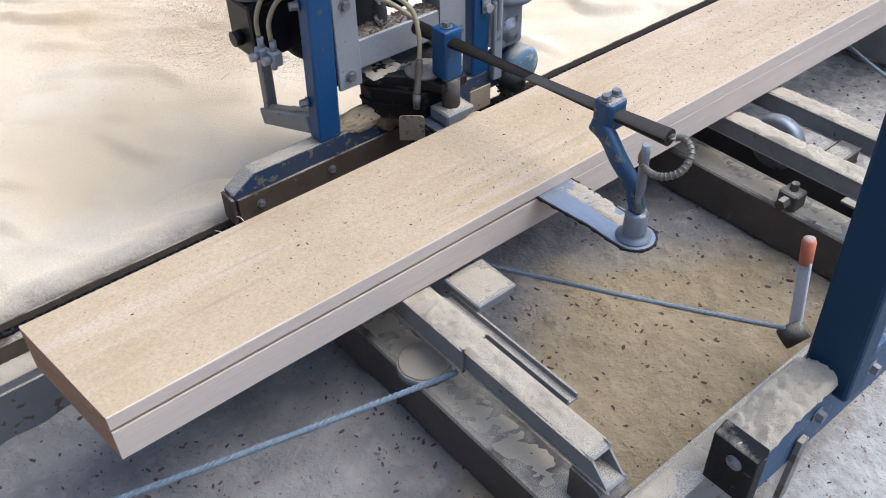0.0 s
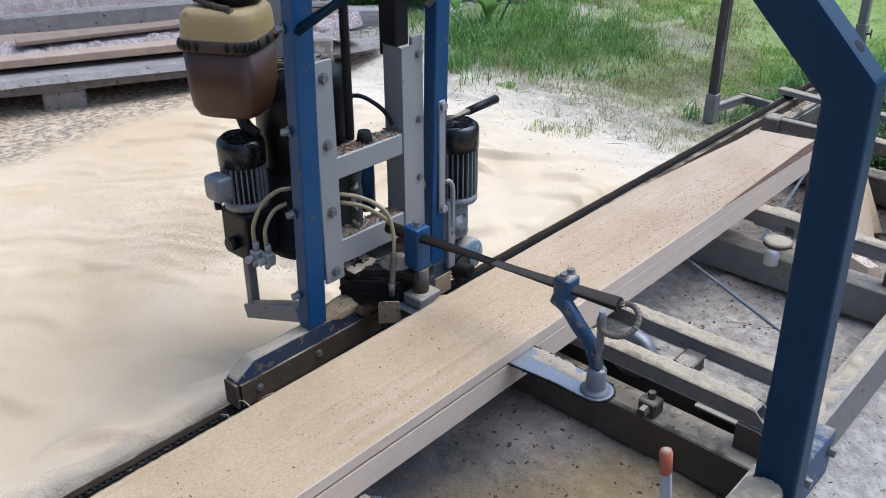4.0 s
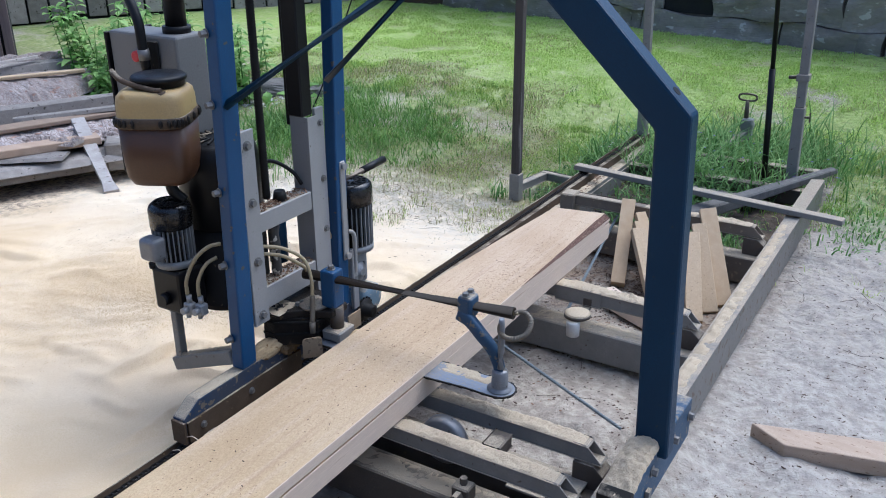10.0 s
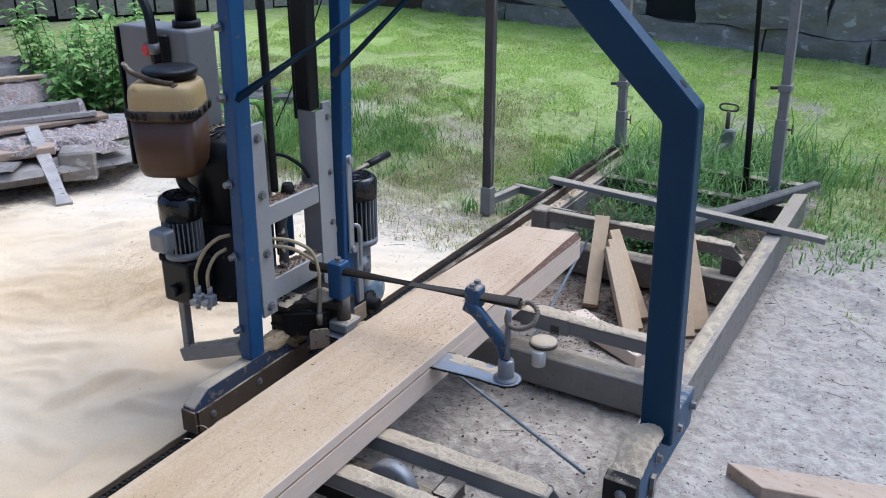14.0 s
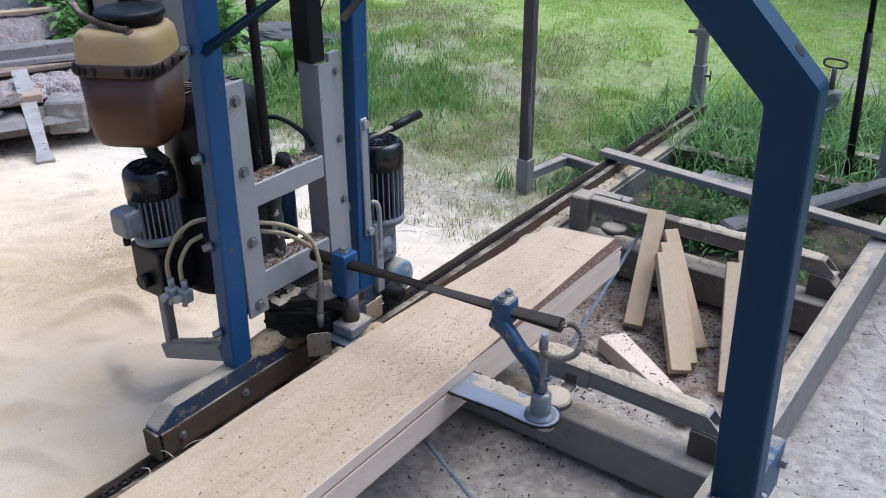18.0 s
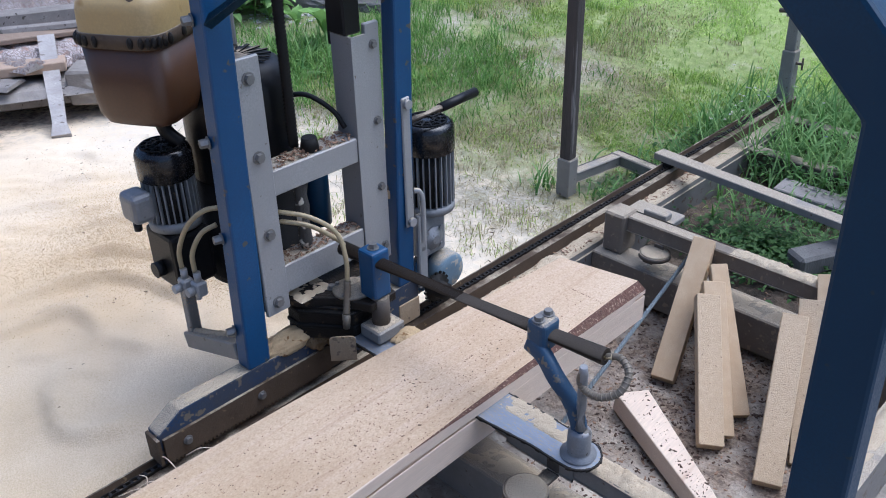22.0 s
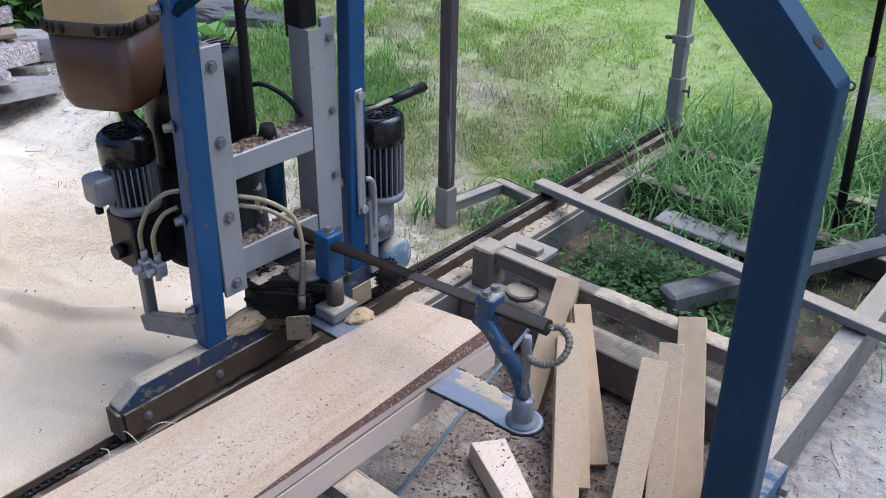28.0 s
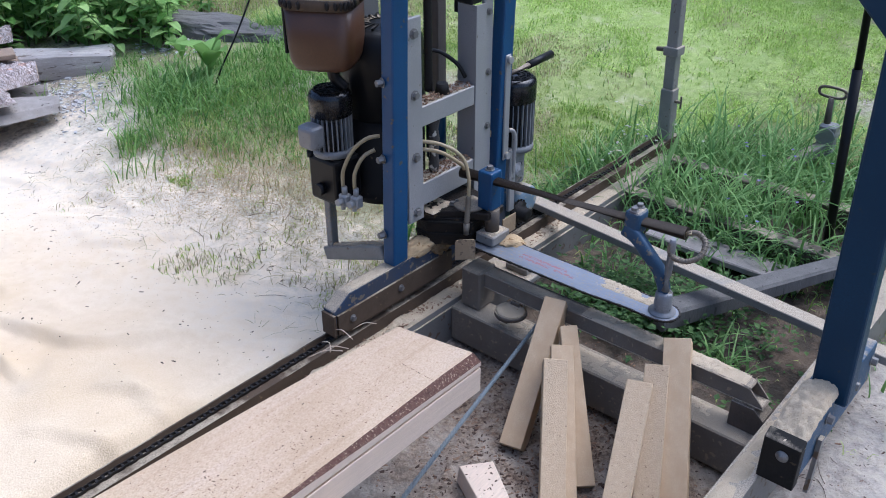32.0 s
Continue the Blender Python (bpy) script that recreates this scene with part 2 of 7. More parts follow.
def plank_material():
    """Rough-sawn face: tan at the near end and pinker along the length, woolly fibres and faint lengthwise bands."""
    m = bpy.data.materials.new("sawn_pine_top")
    m.use_nodes = True
    t = m.node_tree
    b = t.nodes["Principled BSDF"]
    b.inputs["Roughness"].default_value, b.inputs["Specular IOR Level"].default_value = 0.9, 0.2
    tc = t.nodes.new("ShaderNodeTexCoord")
    sx = t.nodes.new("ShaderNodeSeparateXYZ")
    t.links.new(tc.outputs["Object"], sx.inputs[0])

    def noisy(sc, stretch, detail=4.0, rough=0.6):
        mp = t.nodes.new("ShaderNodeMapping")
        mp.inputs["Scale"].default_value = stretch
        t.links.new(tc.outputs["Object"], mp.inputs["Vector"])
        n = t.nodes.new("ShaderNodeTexNoise")
        n.inputs["Scale"].default_value, n.inputs["Detail"].default_value, n.inputs["Roughness"].default_value = sc, detail, rough
        t.links.new(mp.outputs[0], n.inputs["Vector"])
        return n.outputs["Fac"]

    def rng(src, a, c, lo=0.0, hi=1.0):
        r = t.nodes.new("ShaderNodeMapRange")
        for k, v in zip(("From Min", "From Max", "To Min", "To Max"), (a, c, lo, hi)):
            r.inputs[k].default_value = v
        t.links.new(src, r.inputs["Value"])
        return r.outputs["Result"]

    def blend(fac, a, c):
        x = t.nodes.new("ShaderNodeMix")
        x.data_type = "RGBA"
        t.links.new(fac, x.inputs["Factor"])
        for s, v in ((x.inputs[6], a), (x.inputs[7], c)):
            if isinstance(v, tuple):
                s.default_value = (*v, 1)
            else:
                t.links.new(v, s)
        return x.outputs[2]
    band, patch = noisy(26, (1, 0.05, 1), 3), noisy(5, (1, 0.6, 1), 4)
    wool, speck = noisy(300, (1, 0.55, 1), 3, 0.7), noisy(150, (1, 0.8, 1), 2)
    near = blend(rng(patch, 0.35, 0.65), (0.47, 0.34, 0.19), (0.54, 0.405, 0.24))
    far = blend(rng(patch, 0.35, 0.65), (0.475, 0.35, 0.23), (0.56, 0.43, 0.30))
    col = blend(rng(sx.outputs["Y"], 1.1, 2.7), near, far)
    col = blend(rng(band, 0.52, 0.72, 0.0, 0.45), col, (0.60, 0.47, 0.36))
    grain = noisy(60, (1, 0.03, 1), 4, 0.7)
    col = blend(rng(grain, 0.56, 0.70, 0.0, 0.5), col, (0.38, 0.255, 0.155))
    col = blend(rng(wool, 0.55, 0.25, 0.0, 0.6), col, (0.33, 0.225, 0.125))
    col = blend(rng(wool, 0.58, 0.75, 0.0, 0.3), col, (0.64, 0.53, 0.39))
    col = blend(rng(speck, 0.66, 0.72, 0.0, 0.75), col, (0.34, 0.215, 0.125))
    t.links.new(col, b.inputs["Base Color"])
    bp = t.nodes.new("ShaderNodeBump")
    bp.inputs["Strength"].default_value, bp.inputs["Distance"].default_value = 0.42, 0.005
    lump = noisy(95, (1, 0.6, 1), 3, 0.6)
    both = t.nodes.new("ShaderNodeMath")
    both.operation = "MULTIPLY_ADD"
    both.inputs[1].default_value = 1.6
    t.links.new(lump, both.inputs[0])
    t.links.new(wool, both.inputs[2])
    t.links.new(both.outputs[0], bp.inputs["Height"])
    t.links.new(bp.outputs["Normal"], b.inputs["Normal"])
    return m


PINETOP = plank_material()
PINESIDE = mat("sawn_pine_side", (0.66, 0.515, 0.385), (0.75, 0.605, 0.465), 0.75, 0, 8, 260, 0.3, stretch=(1, 0.10, 4), spots=(0.50, 0.36, 0.26), spot_scale=18, spot_at=0.68)
PINEEND = mat("sawn_pine_end_grain", (0.36, 0.18, 0.085), (0.44, 0.25, 0.125), 0.8, 0, 30, 200, 0.3, stretch=(1, 1, 5))
WEDGEWOOD = mat("pine_offcut", (0.46, 0.335, 0.20), (0.56, 0.425, 0.275), 0.9, 0, 90, 330, 0.55, spots=(0.24, 0.165, 0.10), spot_scale=120, spot_at=0.66, random_tint=0.10)
SMOOTHWOOD = mat("planed_pine_offcut", (0.50, 0.34, 0.185), (0.62, 0.46, 0.285), 0.75, 0, 5, 120, 0.25, stretch=(6, 6, 0.8), random_tint=0.12)
TANPLANK = mat("sun_bleached_plank", (0.40, 0.29, 0.20), (0.55, 0.43, 0.32), 0.85, 0, 7, 150, 0.4, stretch=(1.2, 5, 5), spots=(0.24, 0.16, 0.10), spot_scale=26, spot_at=0.64)
CRUST = mat("pipe_crusted_with_dust", (0.030, 0.028, 0.026), (0.075, 0.068, 0.060), 0.8, 0, 20, 160, 0.6, spots=(0.52, 0.48, 0.40), spot_scale=30, spot_at=0.52)
BARK = mat("pine_bark", (0.050, 0.022, 0.015), (0.135, 0.066, 0.045), 0.9, 0, 60, 160, 1.0, random_tint=0.25, spots=(0.30, 0.22, 0.15), spot_scale=190, spot_at=0.60)


def bark_material():
    """Flaky plates of bark divided by dark cracks."""
    m = mat("cracked_bark", (0.26, 0.205, 0.18), (0.48, 0.43, 0.405), 0.9, 0, 6, 60, 1.0, random_tint=0.4, spots=(0.33, 0.20, 0.15), spot_scale=16, spot_at=0.62)
    t = m.node_tree
    b = t.nodes["Principled BSDF"]
    tc = t.nodes.new("ShaderNodeTexCoord")
    mp = t.nodes.new("ShaderNodeMapping")
    mp.inputs["Rotation"].default_value, mp.inputs["Scale"].default_value = (0, 0, radians(-64)), (0.55, 1.5, 1.0)
    t.links.new(tc.outputs["Object"], mp.inputs["Vector"])
    wob = t.nodes.new("ShaderNodeTexNoise")
    wob.inputs["Scale"].default_value = 9.0
    t.links.new(mp.outputs[0], wob.inputs["Vector"])
    add = t.nodes.new("ShaderNodeVectorMath")
    add.operation = "MULTIPLY_ADD"
    add.inputs[1].default_value = (0.22, 0.22, 0.22)
    t.links.new(wob.outputs["Color"], add.inputs[0])
    t.links.new(mp.outputs[0], add.inputs[2])
    vo = t.nodes.new("ShaderNodeTexVoronoi")
    vo.feature = "DISTANCE_TO_EDGE"
    vo.inputs["Scale"].default_value = 44.0
    t.links.new(add.outputs[0], vo.inputs["Vector"])
    r = t.nodes.new("ShaderNodeMapRange")
    r.inputs["From Min"].default_value, r.inputs["From Max"].default_value = 0.0, 0.16
    t.links.new(vo.outputs["Distance"], r.inputs["Value"])
    x = t.nodes.new("ShaderNodeMix")
    x.data_type = "RGBA"
    x.inputs[6].default_value = (0.25, 0.19, 0.16, 1)
    t.links.new(b.inputs["Base Color"].links[0].from_socket, x.inputs[7])
    t.links.new(r.outputs["Result"], x.inputs["Factor"])
    t.links.new(x.outputs[2], b.inputs["Base Color"])
    bp = t.nodes.new("ShaderNodeBump")
    bp.inputs["Strength"].default_value, bp.inputs["Distance"].default_value = 0.6, 0.008
    t.links.new(r.outputs["Result"], bp.inputs["Height"])
    t.links.new(b.inputs["Normal"].links[0].from_socket, bp.inputs["Normal"])
    t.links.new(bp.outputs["Normal"], b.inputs["Normal"])
    return m


GREYBARK = bark_material()
OLDPINE = mat("aged_tan_board", (0.30, 0.21, 0.145), (0.44, 0.33, 0.24), 0.85, 0, 8, 120, 0.4, stretch=(0.5, 2, 3), random_tint=0.3)
PALEWOOD = mat("pale_weathered_wood", (0.30, 0.27, 0.245), (0.52, 0.48, 0.445), 0.85, 0, 9, 90, 0.6, stretch=(1, 1, 5), spots=(0.16, 0.13, 0.11), spot_scale=14, spot_at=0.62)
OLDWOOD = mat("weathered_grey_wood", (0.23, 0.20, 0.175), (0.43, 0.39, 0.35), 0.85, 0, 9, 90, 0.6, stretch=(2, 2, 2), spots=(0.09, 0.075, 0.06), spot_scale=20, spot_at=0.64, random_tint=0.35)
GREYBEAM = mat("weathered_beam", (0.10, 0.095, 0.086), (0.185, 0.175, 0.16), 0.85, 0, 9, 90, 0.6, stretch=(3, 3, 0.5), spots=(0.06, 0.055, 0.05), spot_scale=24, spot_at=0.66)
DARKPOST = mat("dark_brown_post", (0.040, 0.034, 0.030), (0.095, 0.080, 0.068), 0.85, 0, 6, 80, 0.5, stretch=(5, 5, 0.3), spots=(0.16, 0.145, 0.13), spot_scale=9, spot_at=0.62)
BARNWOOD = mat("dark_weathered_boards", (0.095, 0.070, 0.066), (0.19, 0.145, 0.135), 0.85, 0, 6, 80, 0.5, stretch=(5, 5, 0.3), random_tint=0.35)
MORTAR = mat("dark_lime_joint", (0.075, 0.066, 0.058), (0.15, 0.132, 0.115), 0.95, 0, 12, 60, 0.8)
STONE = mat("granite_foundation", (0.15, 0.130, 0.112), (0.36, 0.322, 0.278), 0.9, 0, 5, 24, 1.0, stretch=(1, 1, 1.8), spots=(0.42, 0.39, 0.35), spot_scale=9, spot_at=0.62, random_tint=0.25, ripple=0.8)
VIOLET = mat("violet_petals", (0.20, 0.17, 0.48), (0.30, 0.26, 0.58), 0.7, 0, 40, 200, 0.05)
# near-black colour that stands in for shade inside holes and gaps
HOLESHADE = mat("opening_shade", (0.008, 0.008, 0.008), (0.012, 0.012, 0.012), 0.9)
ROPE = mat("blue_grey_rope", (0.14, 0.18, 0.21), (0.30, 0.33, 0.33), 0.9, 0, 120, 500, 0.8)
CHAINM = mat("black_chain", (0.018, 0.016, 0.015), (0.04, 0.035, 0.03), 0.5, 0.6, 40, 200, 0.1)
SAWDUST = mat("sawdust", (0.49, 0.39, 0.26), (0.63, 0.52, 0.365), 0.95, 0, 9, 420, 0.9, spots=(0.33, 0.23, 0.13), spot_scale=260, spot_at=0.66)
TANDUST = mat("fresh_tan_sawdust", (0.46, 0.30, 0.14), (0.60, 0.42, 0.22), 0.95, 0, 9, 200, 0.2)
DAMPDUST = mat("damp_tan_sawdust", (0.37, 0.25, 0.12), (0.56, 0.42, 0.24), 0.95, 0, 22, 320, 0.5, spots=(0.20, 0.11, 0.04), spot_scale=50, spot_at=0.62)
OILDUST = mat("oil_stained_sawdust", (0.085, 0.048, 0.020), (0.34, 0.235, 0.12), 0.9, 0, 16, 300, 0.9, spots=(0.05, 0.03, 0.018), spot_scale=60, spot_at=0.62)
CHIPS = mat("dark_bark_chips", (0.040, 0.024, 0.016), (0.11, 0.065, 0.042), 0.9, 0, 30, 200, 0.3)
CHIPRED = mat("reddish_wood_chips", (0.14, 0.075, 0.045), (0.33, 0.205, 0.125), 0.9, 0, 60, 200, 0.3)


# ---- mesh helpers ----
def link_mesh(name, bm, material, parent=None, label=""):
    me = bpy.data.meshes.new(name)
    bm.to_mesh(me)
    bm.free()
    for m in (material if isinstance(material, (list, tuple)) else (material,)):
        me.materials.append(m)
    ob = new(name, me)
    if parent is not None:
        ob.parent = parent
    if label:
        ob["label"] = label
    return ob


def part(name, bm, material, parent, label=""):
    return link_mesh(name, bm, material, parent, label)


def thing(name, label, category, group="", kind=""):
    return tagged(new(name), label, category, group, kind)


def box(bm, x0, x1, y0, y1, z0, z1, bevel=0.0, m=None, seg=1):
    vs = [bm.verts.new((x, y, z)) for x in (x0, x1) for y in (y0, y1) for z in (z0, z1)]
    fs = [bm.faces.new([vs[i] for i in q]) for q in ((0, 1, 3, 2), (4, 6, 7, 5), (0, 4, 5, 1), (2, 3, 7, 6), (0, 2, 6, 4), (1, 5, 7, 3))]
    if m is not None:
        for v in vs:
            v.co = m @ v.co
    if bevel > 0:
        es = {e for f in fs for e in f.edges}
        bmesh.ops.bevel(bm, geom=list(es), offset=bevel, segments=seg, affect="EDGES", profile=0.5)
    return bm


def frame_of(d):
    d = Vector(d).normalized()
    a = Vector((0, 0, 1)) if abs(d.z) < 0.9 else Vector((1, 0, 0))
    u = d.cross(a).normalized()
    return u, u.cross(d).normalized()


def loft(bm, rings, closed=True, caps=True, smooth=True):
    loops = [[bm.verts.new(p) for p in ring] for ring in rings]
    n = len(loops[0])
    for a, b in zip(loops, loops[1:]):
        for i in range(n if closed else n - 1):
            f = bm.faces.new((a[i], a[(i + 1) % n], b[(i + 1) % n], b[i]))
            f.smooth = smooth
    if caps:
        bm.faces.new(loops[0][::-1])
        bm.faces.new(loops[-1])
    return bm


def tube(bm, pts, r, seg=10, radii=None, caps=True):
    pts = [Vector(p) for p in pts]
    rings = []
    u = v = None
    for i, p in enumerate(pts):
        d = (pts[min(i + 1, len(pts) - 1)] - pts[max(i - 1, 0)]).normalized()
        if u is None:
            u, v = frame_of(d)
        else:
            u = (u - d * u.dot(d)).normalized()
            v = d.cross(u)
        rr = radii[i] if radii else r
        rings.append([p + rr * (math.cos(2 * math.pi * k / seg) * u + math.sin(2 * math.pi * k / seg) * v) for k in range(seg)])
    return loft(bm, rings, caps=caps)


def cyl(bm, p0, p1, r0, r1=None, seg=16):
    p0, p1 = Vector(p0), Vector(p1)
    r1 = r0 if r1 is None else r1
    u, v = frame_of(p1 - p0)
    ring = lambda p, r: [p + r * (math.cos(2 * math.pi * k / seg) * u + math.sin(2 * math.pi * k / seg) * v) for k in range(seg)]
    a, b = [bm.verts.new(q) for q in ring(p0, r0)], [bm.verts.new(q) for q in ring(p1, r1)]
    for i in range(seg):
        f = bm.faces.new((a[i], a[(i + 1) % seg], b[(i + 1) % seg], b[i]))
        f.smooth = seg > 8
    bm.faces.new(a[::-1])
    bm.faces.new(b)
    return bm


def lathe(bm, base, axis, profile, seg=20):
    """A turned shape: profile rows are (distance along the axis, radius)."""
    base, d = Vector(base), Vector(axis).normalized()
    u, v = frame_of(d)
    return loft(bm, [[base + h * d + r * (math.cos(2 * math.pi * k / seg) * u + math.sin(2 * math.pi * k / seg) * v) for k in range(seg)] for h, r in profile])


def curve_pts(pts, n=8):
    """Points along a smooth line through the given ones."""
    pts = [Vector(p) for p in pts]
    q = [pts[0] * 2 - pts[1], *pts, pts[-1] * 2 - pts[-2]]
    out = []
    for i in range(1, len(q) - 2):
        a, b, c, d = q[i - 1:i + 3]
        for k in range(n):
            t = k / n
            out.append(0.5 * (2 * b + (c - a) * t + (2 * a - 5 * b + 4 * c - d) * t * t + (3 * b - a - 3 * c + d) * t ** 3))
    return out + [pts[-1]]


def prism(bm, pts, axis, a, b, bevel=0.0):
    """A flat outline pushed from a to b along an axis; the outline's two numbers are the other two axes in order."""
    def at(p, h):
        c = list(p)
        c.insert("xyz".index(axis), h)
        return Vector(c)
    lo, hi = [bm.verts.new(at(p, a)) for p in pts], [bm.verts.new(at(p, b)) for p in pts]
    n = len(pts)
    fs = [bm.faces.new(lo[::-1]), bm.faces.new(hi)]
    for i in range(n):
        fs.append(bm.faces.new((lo[i], lo[(i + 1) % n], hi[(i + 1) % n], hi[i])))
    bmesh.ops.recalc_face_normals(bm, faces=fs)
    if bevel:
        bmesh.ops.bevel(bm, geom=list({e for f in fs for e in f.edges}), offset=bevel, segments=2, affect="EDGES", profile=0.5)
    return bm


def rhs(bm, p0, p1, w, h, wall=0.004, slant=0.0, round_=0.004):
    """Hollow square tube along x or y from p0 to p1; w across, h high; slant: how much further the lower edge of the far end reaches."""
    p0, p1 = Vector(p0), Vector(p1)
    d = (p1 - p0).normalized()
    side = Vector((0, 0, 1)).cross(d).normalized()
    up = d.cross(side)

    def ring(p, ww, hh, sl):
        c, out = round_, []
        for sx, sz in ((-1, -1), (1, -1), (1, 1), (-1, 1)):
            for k in ((0, 1) if sx * sz > 0 else (1, 0)):
                x = sx * (ww / 2 - (c if k == 0 else 0))
                z = sz * (hh / 2 - (c if k == 1 else 0))
                out.append(p + side * x + up * z + d * (sl * (0.5 - z / h)))
        return out
    rings = [ring(p0, w, h, 0), ring(p1, w, h, slant), ring(p1, w - 2 * wall, h - 2 * wall, slant), ring(p0, w - 2 * wall, h - 2 * wall, 0)]
    loops = [[bm.verts.new(q) for q in r] for r in rings]
    for a, b in ((0, 1), (1, 2), (2, 3), (3, 0)):
        for i in range(8):
            bm.faces.new((loops[a][i], loops[a][(i + 1) % 8], loops[b][(i + 1) % 8], loops[b][i]))
    bmesh.ops.recalc_face_normals(bm, faces=bm.faces[:])
    return bm


def bolt(bm, p, axis, r=0.0085, h=0.007, washer=True):
    p, d = Vector(p), Vector(axis).normalized()
    if washer:
        cyl(bm, p, p + d * 0.002, r * 1.35, seg=12)
    cyl(bm, p + d * 0.002, p + d * (0.002 + h), r, r * 0.93, seg=6)
    return bm


def bolts(parent, places, axis, r=0.0085, h=0.007, name="bolt"):
    for p in places:
        part(name, bolt(bmesh.new(), p, axis, r, h), BOLTM, parent)


def pydata(name, verts, faces, material, parent=None, smooth=False):
    me = bpy.data.meshes.new(name)
    me.from_pydata(verts, [], faces)
    for m in (material if isinstance(material, (list, tuple)) else (material,)):
        me.materials.append(m)
    if smooth:
        me.polygons.foreach_set("use_smooth", [True] * len(me.polygons))
    ob = new(name, me)
    if parent is not None:
        ob.parent = parent
    return ob


# ---- ground ----
def ripple_height(x, y):
    """Small broken wind-blown crests lying across the sawdust, steep on one side."""
    u, v = 0.77 * y - 0.64 * x, 0.77 * x + 0.64 * y
    f = u * 4.6 + 0.95 * noise.noise(Vector((v * 2.6, u * 1.7, 5.0))) + 0.12 * noise.noise(Vector((v * 9, u * 6, 7.0)))
    k = math.floor(f)
    fr = f - k
    shape = fr / 0.10 if fr < 0.10 else max(0.0, 1 - (fr - 0.10) / 0.65) ** 1.5
    crest = noise.noise(Vector((v * 3.0 + k * 3.7, k * 5.1, 2.0))) + 0.6 * noise.noise(Vector((v * 0.9, u * 0.9, 33.0)))
    big = 0.034 * shape * max(0.0, min(1.0, 0.10 + crest * 2.4)) ** 0.8
    f = u * 8.3 + 1.5 * noise.noise(Vector((v * 3.1, u * 2.0, 15.0))) + 0.2 * noise.noise(Vector((v * 12, u * 8, 17.0)))
    k = math.floor(f)
    fr = f - k
    shape = fr / 0.16 if fr < 0.16 else max(0.0, 1 - (fr - 0.16) / 0.6) ** 1.4
    crest = noise.noise(Vector((v * 5.5 + k * 2.9, k * 4.3, 12.0))) + 0.4 * noise.noise(Vector((v * 1.2, u * 1.2, 43.0)))
    return big + 0.015 * shape * max(0.0, min(1.0, crest * 2.6)) ** 0.8


def ground_height(x, y):
    lawn = 0.36 * (1 - math.exp(-max(0.0, y - 3.35) / 1.15))
    near_bed = max(0.0, min(1.0, (x + 1.95) / 1.2)) * max(0.0, min(1.0, (6.6 - y) / 1.2))
    h = lawn * (1 - 0.75 * near_bed)
    # near the start the sawdust lies level with the rail
    full = max(0.0, min(1.0, (1.5 - y) / 0.5))
    left = max(0.0, min(1.0, (-0.43 + 0.026 * full - x) / (0.12 - 0.09 * full)))
    fade = max(0.0, min(1.0, (4.1 - y) / 1.3)) * max(0.0, min(1.0, (x + 3.4) / 1.6))
    if left > 0 and fade > 0:
        h += left * fade * (0.14 + 0.05 * noise.noise(Vector((x * 0.8, y * 0.8, 3.1))) + 0.02 * noise.noise(Vector((x * 2.2, y * 2.6, 6.0))))
        h += left * fade * (ripple_height(x, y) + 0.007 * noise.noise(Vector((x * 8, y * 8, 8.0))))
        h += left * full * 0.080 * math.exp(-((x + 0.42) / 0.24) ** 2)
        if x > -0.50:
            h = min(h, 0.222)
    tuft = max(0.0, min(1.0, (y - 3.9) / 0.5)) * max(0.0, min(1.0, (-0.6 - x) / 0.3))
    h += tuft * 0.018 * noise.noise(Vector((x * 3.1, y * 3.1, 14.0)))
    right = max(0.0, min(1.0, (x - 0.72) / 0.15))
    if right > 0:
        dent = noise.noise(Vector((x * 5, y * 5, 1.7)))
        h += right * (0.022 * dent - 0.022 * max(0.0, -dent - 0.2) + 0.015 * noise.noise(Vector((x * 13, y * 13, 5.0))))
    mid = 1.0 - max(left, right)
    if mid > 0:
        h += mid * (0.030 * max(0.0, min(1.0, (2.9 - y) / 0.6)) + 0.022 * noise.noise(Vector((x * 5, y * 5, 9.0))) + 0.012 * noise.noise(Vector((x * 19, y * 19, 2.0))))
        h += mid * 0.055 * math.exp(-((x - 0.45) / 0.16) ** 2 - ((y - 2.25) / 0.22) ** 2)
    return h


def grass_line(x):
    """Where the lawn begins, along y."""
    if x < -0.5:
        return 3.85 + 0.02 * (x + 0.5)
    return 3.95 if x < 0.72 else 4.10 - 0.15 * (x - 0.72)


